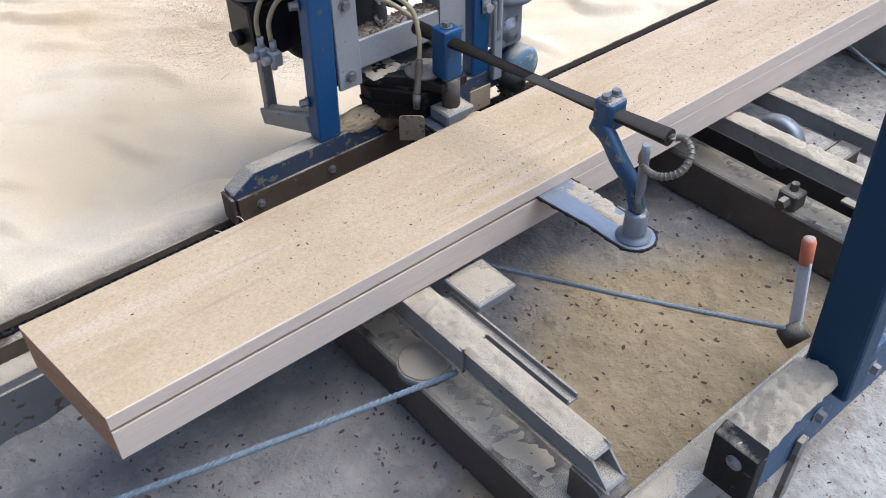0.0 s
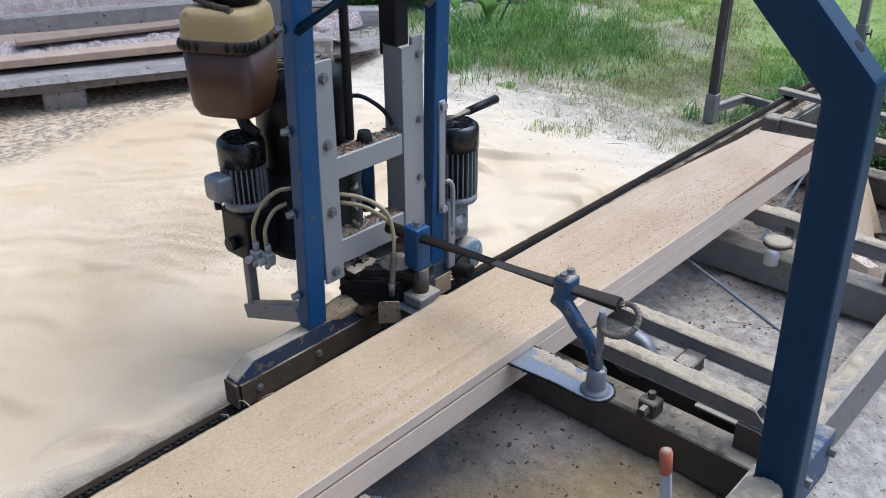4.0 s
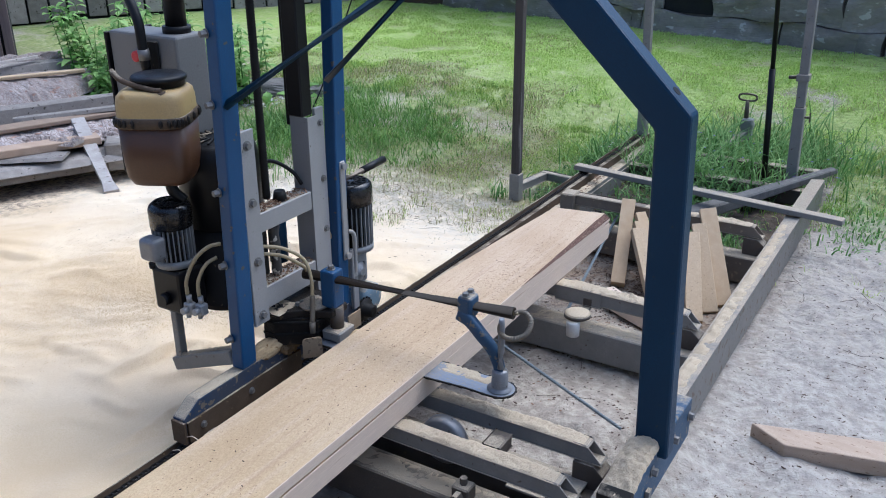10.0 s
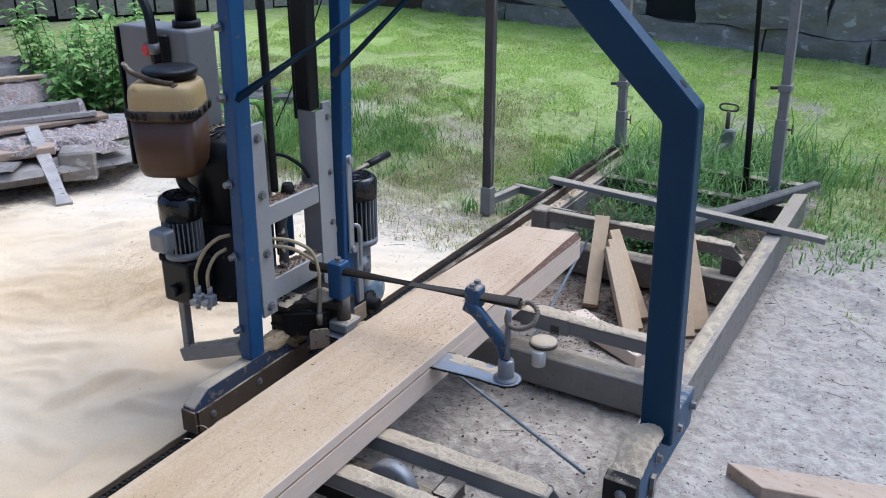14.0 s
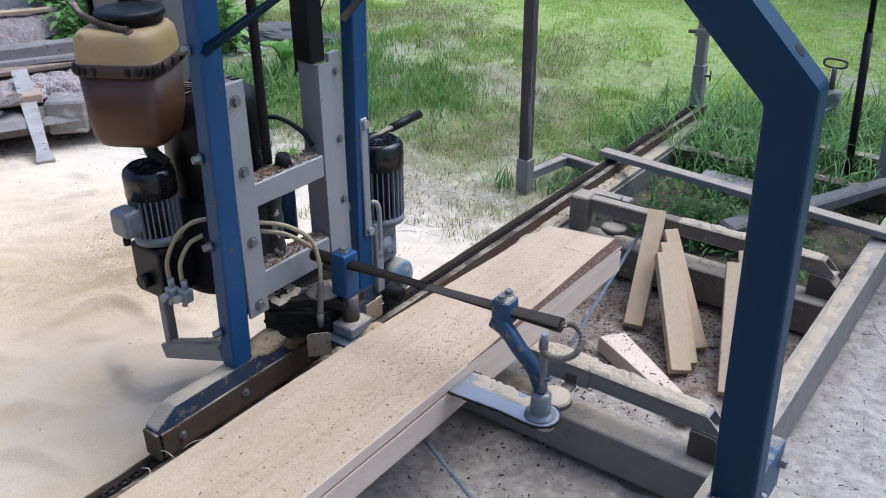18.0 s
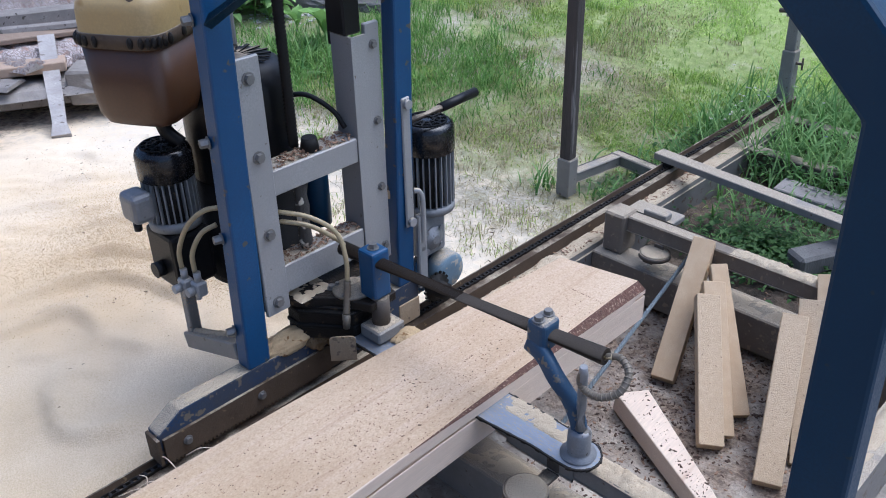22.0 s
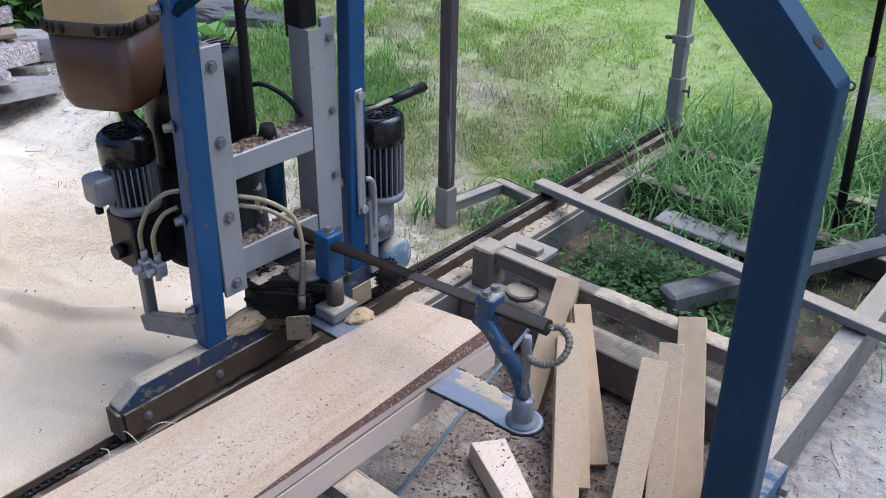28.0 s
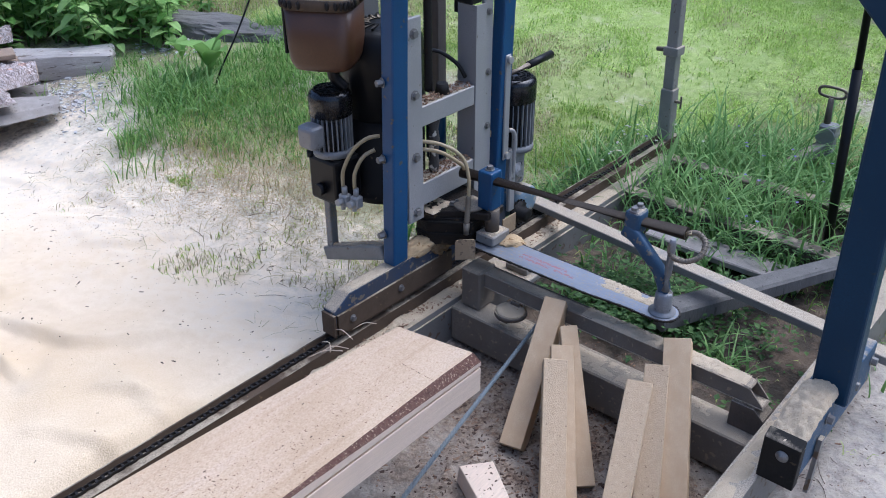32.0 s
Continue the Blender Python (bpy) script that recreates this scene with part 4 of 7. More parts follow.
def scatter(name, spots, material, size, label, parent=None, seed=3, flat=0.25, long=1.0):
    """Small irregular chips as one mesh; spots are (x, y, z)."""
    rnd = random.Random(seed)
    verts, faces = [], []
    for x, y, z in spots:
        s = size * (0.3 + 1.5 * rnd.random() ** 2)
        a = rnd.uniform(0, 6.28)
        l = s * rnd.uniform(1.0, 1.0 + long)
        c, sn = math.cos(a), math.sin(a)
        k = len(verts)
        for u, v in ((-1, -0.5), (-0.3, -0.75), (1, -0.3), (0.8, 0.55), (-0.6, 0.6)):
            uu, vv = u * l * rnd.uniform(0.7, 1.2), v * s * rnd.uniform(0.6, 1.2)
            t = rnd.uniform(0.2, 1.0) * s * flat
            verts.append((x + uu * c - vv * sn, y + uu * sn + vv * c, z + t))
            verts.append((x + uu * c - vv * sn, y + uu * sn + vv * c, z - 0.0005))
        top = [k + 2 * i for i in range(5)]
        faces.append(tuple(top))
        for i in range(5):
            j = (i + 1) % 5
            faces.append((k + 2 * i, k + 2 * i + 1, k + 2 * j + 1, k + 2 * j))
    return tagged(pydata(name, verts, faces, material, parent), label, "chips", kind="stuff")


def build_chips():
    rnd = random.Random(31)
    top = []
    for k in range(190):
        top.append((rnd.uniform(-0.16, 0.105), rnd.uniform(0.15, 2.6), TOP_Z + 0.0006))
    for k in range(200):
        y = min(3.1, max(1.2, rnd.gauss(2.35, 0.42)))
        x = max(-0.1, min(0.1, rnd.gauss(0.035, 0.05)))
        top.append((x, y, TOP_Z + 0.0006))
    for c in ((0.02, 1.08), (-0.06, 1.35), (0.05, 1.5), (-0.02, 0.55), (0.0, 0.8)):
        for k in range(9):
            top.append((rnd.gauss(c[0], 0.025), rnd.gauss(c[1], 0.04), TOP_Z + 0.0006))
    scatter("bark_chips", top, CHIPS, 0.0011, "dark bark crumbs lying on the board", None, 5, 0.5, 1.2)
    red = [(max(-0.1, min(0.1, rnd.gauss(0.02, 0.055))), max(1.9, min(3.1, rnd.gauss(2.5, 0.3))), TOP_Z + 0.0006) for k in range(1300)]
    red += [(rnd.uniform(-0.14, 0.105), rnd.uniform(0.4, 2.6), TOP_Z + 0.0006) for k in range(700)]
    scatter("sawdust_crumbs", red, CHIPRED, 0.0009, "reddish sawdust crumbs lying on the board", None, 6, 0.5, 0.8)
    bed_spots = []
    for k in range(5200):
        x, y = rnd.uniform(-0.26, 0.62), rnd.uniform(-0.6, 3.9)
        if noise.noise(Vector((x * 3, y * 3, 12))) + rnd.uniform(-0.3, 0.3) < 0.0:
            continue
        bed_spots.append((x, y, ground_height(x, y)))
    for k in range(1800):
        x, y = rnd.gauss(0.18, 0.15), rnd.gauss(3.32, 0.25)
        bed_spots.append((x, y, ground_height(x, y)))
    scatter("ground_chips", bed_spots, CHIPS, 0.0030, "dark bark chips on the ground under the bed", None, 7, 0.6, 0.7)
    light = []
    for k in range(1600):
        x, y = rnd.uniform(-0.26, 0.64), rnd.uniform(0.2, 4.3)
        if noise.noise(Vector((x * 4, y * 4, 52))) + rnd.uniform(-0.25, 0.25) > 0.05:
            light.append((x, y, ground_height(x, y)))
    for k in range(1700):
        x, y = rnd.gauss(0.22, 0.18), rnd.gauss(3.45, 0.28)
        light.append((x, y, ground_height(x, y)))
    for k in range(1500):
        light.append((rnd.uniform(-0.352, -0.310), rnd.uniform(0.3, 4.3), 0.172))
    scatter("wood_chips", light, CHIPRED, 0.0028, "brown wood chips on the ground under the bed", None, 8, 0.4, 1.4)
    sand = []
    for k in range(4200):
        x, y = rnd.uniform(0.72, 2.2), rnd.uniform(0.8, 4.6)
        sand.append((x, y, ground_height(x, y)))
    for k in range(700):
        x, y = rnd.uniform(-2.9, -0.5), 3.9 - abs(rnd.gauss(0, 0.55))
        sand.append((x, y, ground_height(x, y)))
    for k in range(70):
        x, y = rnd.gauss(-1.7, 0.5), rnd.gauss(2.7, 0.35)
        sand.append((x, y, ground_height(x, y)))
    for k in range(500):
        x, y = rnd.gauss(-1.35, 0.42), rnd.gauss(3.05, 0.42)
        if x < -0.55 and y < 3.9:
            light.append((x, y, ground_height(x, y)))
    scatter("sawdust_crumbs", [q for q in light if q[0] < -0.5], CHIPRED, 0.0016, "reddish crumbs lying on the sawdust", None, 10, 0.4, 1.2)
    scatter("crumbs", sand, CHIPS, 0.0024, "small dark crumbs on the sand and sawdust", None, 9, 0.4, 1.6)


build_chips()


def build_twigs():
    rnd = random.Random(77)
    bm = bmesh.new()
    spots = [(rnd.gauss(1.15, 0.25), rnd.gauss(3.7, 0.22)) for k in range(46)] + [(rnd.uniform(-2.4, -0.6), 3.85 - abs(rnd.gauss(0, 0.35))) for k in range(40)] + [(rnd.uniform(0.0, 0.6), rnd.uniform(1.9, 2.7)) for k in range(10)]
    for x, y in spots:
        a, l = rnd.uniform(0, 6.28), rnd.uniform(0.02, 0.10)
        b = rnd.uniform(-0.5, 0.5)
        pts = []
        for k in range(4):
            f = k / 3
            px, py = x + l * f * math.cos(a + b * f), y + l * f * math.sin(a + b * f)
            pts.append((px, py, ground_height(px, py) + 0.002 + 0.006 * f * rnd.random()))
        tube(bm, pts, 0.0009, 4)
    tagged(link_mesh("twigs", bm, CHIPS), "thin dark twigs on the sand", "twigs", kind="stuff")


build_twigs()


# ---- the saw carriage ----
carriage = thing("saw_carriage", "blue steel gantry saw carriage with motors, oil can and guide bar", "saw carriage")


def build_sleds():
    bm = bmesh.new()
    prism(bm, [(0.602, 0.240), (1.352, 0.240), (1.352, 0.318), (1.338, 0.334), (0.660, 0.334), (0.602, 0.298)], "x", -0.412, -0.368, 0.004)
    sled = part("sled_beam", bm, DUSTYBLUE, carriage, "blue box beam with sawdust on top")
    bm = bmesh.new()
    prism(bm, [(0.594, 0.226), (0.601, 0.226), (0.601, 0.292), (0.594, 0.292)], "x", -0.410, -0.361)
    part("end_plate", bm, RUST, sled)
    bm = bmesh.new()
    prism(bm, [(0.608, 0.226), (1.075, 0.226), (1.075, 0.290), (0.608, 0.288)], "x", -0.3675, -0.360, 0.001)
    part("scraper_plate", bm, RUST, sled, "rusty brown scraper plate")
    verts, faces = [], []
    for k in range(44):
        y, b = 0.62 + k * 0.0098, len(verts)
        verts.extend([(x, yy, z) for x in (-0.3665, -0.3605) for yy in (y, y + 0.005) for z in (0.219, 0.2265)])
        faces.extend([tuple(b + i for i in q) for q in ((0, 1, 3, 2), (4, 6, 7, 5), (0, 4, 5, 1), (2, 3, 7, 6), (0, 2, 6, 4), (1, 5, 7, 3))])
    pydata("rack_edge", verts, faces, RUST, sled)
    bolts(sled, [(-0.360, 0.66, 0.258), (-0.360, 0.85, 0.262)], (1, 0, 0), 0.008, 0.006)
    dust_strip(-0.409, -0.371, 0.665, 0.828, 0.334, 0.006, sled, 0.006, 51.0)
    dust_strip(-0.409, -0.371, 0.895, 1.28, 0.334, 0.010, sled, 0.006, 52.0)
    # pale wood fibres caught at the tail of the sled
    for pts in (((-0.364, 0.598, 0.250), (-0.335, 0.597, 0.262), (-0.301, 0.602, 0.245)), ((-0.350, 0.489, 0.228), (-0.320, 0.520, 0.246), (-0.280, 0.545, 0.250)),
                ((-0.319, 0.536, 0.232), (-0.330, 0.545, 0.252), (-0.352, 0.540, 0.248)), ((-0.344, 0.526, 0.226), (-0.325, 0.552, 0.240), (-0.290, 0.575, 0.236)),
                ((-0.340, 0.640, 0.240), (-0.320, 0.665, 0.256), (-0.30, 0.69, 0.250))):
        bm = bmesh.new()
        tube(bm, curve_pts(pts, 6), 0.0012, 5)
        part("wood_fibre", bm, PINESIDE, sled, "pale curled wood fibre")
    # right foot
    bm = bmesh.new()
    prism(bm, [(0.886, 0.207), (1.36, 0.207), (1.36, 0.330), (0.950, 0.352), (0.886, 0.322)], "x", 0.705, 0.775, 0.006)
    foot = part("foot_beam", bm, ARMBLUE, carriage, "worn blue foot beam riding on the rail")
    bm = bmesh.new()
    prism(bm, [(0.856, 0.212), (0.885, 0.212), (0.885, 0.336), (0.856, 0.324)], "x", 0.700, 0.781, 0.003)
    part("end_block", bm, BLACKDUSTY, foot, "dusty black end block")
    bm = bmesh.new()
    lathe(bm, (0.745, 0.856, 0.292), (0, -1, 0), [(0, 0.014), (0.002, 0.014), (0.003, 0.006), (0.008, 0.005)], 16)
    part("bolt", bm, BOLTM, foot)
    bm = bmesh.new()
    prism(bm, [(0.975, 0.12), (0.995, 0.12), (1.005, 0.27), (0.985, 0.27)], "x", 0.777, 0.787)
    part("guard_strap", bm, RAILSTEEL, foot)
    bolts(foot, [(0.776, 1.03, 0.300), (0.776, 1.20, 0.290), (0.776, 1.335, 0.285)], (1, 0, 0), 0.011, 0.012)
    # sawdust heaped on the foot and against the leg
    verts, nx, ny = [], 26, 60
    for j in range(ny + 1):
        for i in range(nx + 1):
            a, b = i / nx, j / ny
            x, y = 0.702 + 0.078 * a, 0.862 + 0.200 * b
            top = 0.324 + min(1.0, max(0.0, (y - 0.886) / 0.064)) * 0.028
            swell = math.sin(math.pi * a) ** 0.5 * math.sin(math.pi * min(1.0, 0.04 + b * 0.72)) ** 0.6
            h = 0.024 * swell * (0.45 + 0.55 * b) + 0.008 * noise.noise(Vector((x * 55, y * 55, 4))) + 0.004 * noise.noise(Vector((x * 150, y * 150, 2))) + 0.002 * noise.noise(Vector((x * 400, y * 400, 6)))
            verts.append((x + 0.003 * noise.noise(Vector((x * 80, y * 80, 9))), y, top - 0.003 + max(0.0, h) * min(1.0, swell * 2.5)))
    w = nx + 1
    ob = pydata("sawdust_mound", verts, [(j * w + i, j * w + i + 1, (j + 1) * w + i + 1, (j + 1) * w + i) for j in range(ny) for i in range(nx)], SAWDUST, foot, smooth=True)
    ob["label"] = "pale sawdust heaped on the foot"


def build_gantry():
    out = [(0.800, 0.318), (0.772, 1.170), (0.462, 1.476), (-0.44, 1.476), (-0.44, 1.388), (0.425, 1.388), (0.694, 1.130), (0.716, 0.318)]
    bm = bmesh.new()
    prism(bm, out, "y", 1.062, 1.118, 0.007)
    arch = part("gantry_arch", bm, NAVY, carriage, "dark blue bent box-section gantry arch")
    bm = bmesh.new()
    u = Vector((-0.308, 0, 0.306)).normalized()
    n = Vector((0.306, 0, 0.308)).normalized()
    c = Vector((0.770, 1.09, 1.170)) + u * 0.062
    # flat dark disc on the arch paints the shade of a hole
    cyl(bm, c + n * 0.0005, c + n * 0.002, 0.011, seg=16)
    part("hole", bm, HOLESHADE, arch, "dark disc for the shade in a round hole in the arch")
    for y0, y1, nm in ((0.832, 0.890, "post"), (1.285, 1.338, "post")):
        bm = bmesh.new()
        box(bm, -0.408, -0.366, y0, y1, 0.335, 1.62, 0.005, Matrix(((1, 0, 0.016, -0.005), (0, 1, 0.02, -0.007), (0, 0, 1, 0), (0, 0, 0, 1))), seg=2)
        post = part(nm, bm, BLUE, carriage, "blue square steel post")
        if y0 < 1:
            bolts(post, [(-0.402 + 0.016 * (z - 0.3), 0.831 + 0.02 * (z - 0.35), z) for z in (1.28, 1.101, 0.866, 0.656, 0.429)], (-0.25, -1, 0), 0.0095, 0.016)
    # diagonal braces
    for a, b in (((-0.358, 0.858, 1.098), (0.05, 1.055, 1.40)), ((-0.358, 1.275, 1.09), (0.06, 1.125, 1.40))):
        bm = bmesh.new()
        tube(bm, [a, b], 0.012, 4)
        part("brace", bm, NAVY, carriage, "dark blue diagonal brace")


def build_head():
    """The lifting frame between the posts, which carries the saw."""
    bm = bmesh.new()
    box(bm, -0.372, -0.362, 0.897, 0.957, 0.445, 1.018, 0.002)
    left = part("slide_plate", bm, GREYSTEEL, carriage, "grey bolted slide plate")
    bolts(left, [(-0.362, 0.927, z) for z in (0.977, 0.815, 0.640, 0.474)], (1, 0, 0), 0.0105, 0.008)
    bm = bmesh.new()
    box(bm, -0.425, -0.3725, 0.900, 0.954, 0.45, 1.012, 0.003)
    part("guide_block", bm, DARKSTEEL, carriage)
    bm = bmesh.new()
    prism(bm, [(-0.437, 1.190), (-0.370, 1.190), (-0.370, 1.232), (-0.376, 1.232), (-0.376, 1.197), (-0.437, 1.197)], "z", 0.43, 0.992)
    part("guide_angle", bm, GREYSTEEL, carriage, "grey steel angle guide")
    bm = bmesh.new()
    box(bm, -0.392, -0.380, 1.237, 1.277, 0.43, 1.010, 0.002)
    right = part("slide_plate", bm, GREYSTEEL, carriage, "grey bolted slide plate")
    bolts(right, [(-0.380, 1.257, z) for z in (0.963, 0.790, 0.626, 0.47)], (1, 0, 0), 0.008, 0.006)
    for z0, z1 in ((0.712, 0.770), (0.475, 0.545)):
        bm = bmesh.new()
        box(bm, -0.430, -0.372, 0.9575, 1.1895, z0, z1, 0.003)
        bar = part("cross_bar", bm, GREYSTEEL, carriage, "grey cross bar with chips lying on top")
        rnd = random.Random(int(z0 * 1000))
        bm2 = bmesh.new()
        for k in range(150):
            x, y = rnd.uniform(-0.427, -0.376), rnd.uniform(0.965, 1.185)
            hz = z1 + 0.001 + 0.006 * rnd.random() * (1 - ((x + 0.40) / 0.03) ** 2)
            s = rnd.uniform(0.002, 0.005)
            box(bm2, -s, s, -s * 0.6, s * 0.6, -0.0008, 0.0008, 0, Matrix.Translation((x, y, hz + 0.001)) @ Euler((rnd.uniform(-0.7, 0.7), rnd.uniform(-0.7, 0.7), rnd.uniform(0, 6))).to_matrix().to_4x4())
        part("chip_layer", bm2, CHIPRED, bar, "reddish chips")["kind"] = "stuff"
    # dark base block under the head
    bm = bmesh.new()
    prism(bm, [(-0.46, 0.965), (-0.385, 0.965), (-0.31, 1.04), (-0.228, 1.075), (-0.228, 1.15), (-0.36, 1.18), (-0.46, 1.18)], "z", 0.430, 0.452, 0.003)
    head = part("head_plate", bm, GREASE, carriage, "greasy black head plate")
    dust_strip(-0.42, -0.345, 0.975, 1.07, 0.4525, 0.010, head, 0.005, 73.0, -0.25)
    bolts(head, [(-0.345, 1.06, 0.4525), (-0.30, 1.135, 0.4525)], (0, 0, 1), 0.008, 0.007)
    bm = bmesh.new()
    lathe(bm, (-0.305, 1.088, 0.4522), (0, 0, 1), [(0, 0.046), (0.006, 0.045), (0.008, 0.032), (0.016, 0.030), (0.018, 0.016), (0.024, 0.014)], 28)
    hub = part("spindle_hub", bm, BROWNSTEEL, head, "dusty round spindle hub")
    bolts(hub, [(-0.305 + 0.038 * math.cos(q), 1.088 + 0.038 * math.sin(q), 0.4585) for q in (0.4, 1.97, 3.54, 5.11)], (0, 0, 1), 0.005, 0.004)
    bm = bmesh.new()
    prism(bm, [(-0.42, 0.985), (-0.375, 0.985), (-0.275, 1.06), (-0.275, 1.16), (-0.42, 1.16)], "z", 0.340, 0.4295, 0.003)
    mount = part("bar_mount", bm, GREASE, carriage, "greasy bar mount of stacked plates")
    for z0, z1, g in ((0.372, 0.382, 0.004), (0.413, 0.4215, 0.008)):
        bm = bmesh.new()
        prism(bm, [(-0.42, 0.985 - g), (-0.375 + g * 0.4, 0.985 - g), (-0.275 + g, 1.06 - g), (-0.275 + g, 1.16 + g), (-0.42, 1.16 + g)], "z", z0, z1, 0.002)
        part("shim", bm, BLACKDUSTY, mount)
    bm = bmesh.new()
    box(bm, -0.268, -0.203, 1.070, 1.150, 0.3545, 0.386, 0.004)
    clamp_plate = part("bar_clamp", bm, GALV, carriage, "steel clamp on the guide bar")
    dust_strip(-0.264, -0.207, 1.074, 1.146, 0.386, 0.007, clamp_plate, 0.005, 71.0, -0.35)
    bm = bmesh.new()
    edge = [(-0.029, -0.034), (0.029, -0.034)] + [(0.029 - 0.010 + 0.010 * math.cos(q * math.pi / 8), 0.030 - 0.010 + 0.010 * math.sin(q * math.pi / 8)) for q in range(5)] + [(-0.029 + 0.010 - 0.010 * math.sin(q * math.pi / 8), 0.030 - 0.010 + 0.010 * math.cos(q * math.pi / 8)) for q in range(5)]
    prism(bm, edge, "x", -0.002, 0.002)
    bmesh.ops.transform(bm, matrix=Matrix.Translation((-0.252, 1.006, 0.362)) @ Euler((0, 0, radians(-42))).to_matrix().to_4x4(), verts=bm.verts[:])
    part("deflector", bm, DEFLECT, carriage, "small dusty steel chip deflector")
    bm = bmesh.new()
    box(bm, -0.251, -0.247, 1.175, 1.24, 0.330, 0.388, 0.0015)
    part("deflector", bm, DEFLECT, carriage, "small dusty steel chip deflector")
    # yellowed foam of resin and dust behind the block
    bm = bmesh.new()
    bmesh.ops.create_icosphere(bm, subdivisions=5, radius=1.0)
    for v in bm.verts:
        p = v.co.copy()
        k = 1 + 0.18 * noise.noise(p * 2.2) + 0.06 * noise.noise(p * 7) + 0.05 * noise.noise(p * 18)
        v.co = Vector((-0.392 + 0.032 * p.x * k, 0.960 + 0.080 * p.y * k, 0.336 + 0.030 * p.z * k))
    for f in bm.faces:
        f.smooth = True
    part("caked_sawdust", bm, DAMPDUST, carriage, "caked damp sawdust")
    # fresh heap between the clamp and the bar
    bm = bmesh.new()
    bmesh.ops.create_icosphere(bm, subdivisions=5, radius=1.0)
    for v in bm.verts:
        p = v.co.copy()
        k = 1 + 0.35 * noise.noise(p * 1.7 + Vector((9, 0, 0))) + 0.10 * noise.noise(p * 5)
        v.co = Vector((-0.185 + 0.034 * p.x * k, 1.140 + 0.036 * p.y * k, 0.350 + 0.017 * p.z * k))
    for f in bm.faces:
        f.smooth = True
    part("sawdust_heap", bm, DAMPDUST, carriage, "small heap of fresh sawdust on the bar")
    # oil-stained cake between the sled and the head
    bm = bmesh.new()
    bmesh.ops.create_icosphere(bm, subdivisions=5, radius=1.0)
    for v in bm.verts:
        p = v.co.copy()
        k = 1 + 0.25 * noise.noise(p * 2.7 + Vector((4, 0, 0))) + 0.16 * noise.noise(p * 8) + 0.08 * noise.noise(p * 21)
        v.co = Vector((-0.380 + 0.036 * p.x * k, 1.040 + 0.055 * p.y * k, 0.335 + 0.045 * p.z * k))
    for f in bm.faces:
        f.smooth = True
    part("oily_sawdust", bm, OILDUST, carriage, "brown oil-stained sawdust cake")


def build_bar():
    bm = bmesh.new()
    out = [(-0.33, 1.046), (0.12, 1.050), (0.24, 1.060), (0.300, 1.058)]
    for k in range(1, 15):
        a = -math.pi / 2 + math.pi * k / 15
        out.append((0.320 + 0.042 * math.cos(a), 1.100 + 0.042 * math.sin(a)))
    out += [(0.300, 1.142), (0.12, 1.144), (-0.33, 1.146)]
    prism(bm, out, "z", 0.3468, 0.3512, 0.0004)
    bar = part("guide_bar", bm, BRIGHT, carriage, "bright steel chainsaw guide bar")
    dust_strip(0.10, 0.31, 1.098, 1.150, 0.3508, 0.0050, bar, 0.004, 61.0, 0.1)
    for x0, x1, y in ((-0.12, -0.02, 1.088), (-0.005, 0.060, 1.088), (-0.12, 0.03, 1.104)):
        bm = bmesh.new()
        box(bm, x0, x1, y - 0.005, y + 0.005, 0.35125, 0.35145)
        part("marking_bar", bm, MARKRED, bar, "faded reddish marking")
    # the saw chain round its edge: drive links and cutters, joined
    verts, faces = [], []
    path = [Vector((x, y, 0.349)) for x, y in out]
    pts = []
    for a, b in zip(path, path[1:]):
        n = max(1, int((b - a).length / 0.0085))
        pts += [(a.lerp(b, k / n), (b - a).normalized()) for k in range(n)]
    for i, (p, d) in enumerate(pts):
        o = Vector((d.y, -d.x, 0))
        hh, ln, dep = (0.0030, 0.0050, 0.0048) if i % 4 == 0 else (0.0022, 0.0052, 0.0036)
        k = len(verts)
        for su in (-1, 1):
            for so in (0, 1):
                for sz in (-1, 1):
                    verts.append(tuple(p + d * su * ln + o * so * dep + Vector((0, 0, sz * hh))))
        faces.extend([tuple(k + j for j in q) for q in ((0, 1, 3, 2), (4, 6, 7, 5), (0, 4, 5, 1), (2, 3, 7, 6), (0, 2, 6, 4), (1, 5, 7, 3))])
    ch = pydata("saw_chain", verts, faces, CHAINM, bar)
    tagged(ch, "dark saw chain round the bar", kind="stuff")
    # boss at the nose
    bm = bmesh.new()
    lathe(bm, (0.320, 1.100, 0.3513), (0, 0, 1), [(0, 0.034), (0.003, 0.035), (0.004, 0.023), (0.012, 0.0235), (0.055, 0.022), (0.060, 0.018), (0.062, 0.008)], 24)
    part("nose_boss", bm, ALU, bar, "round steel boss on the bar nose")


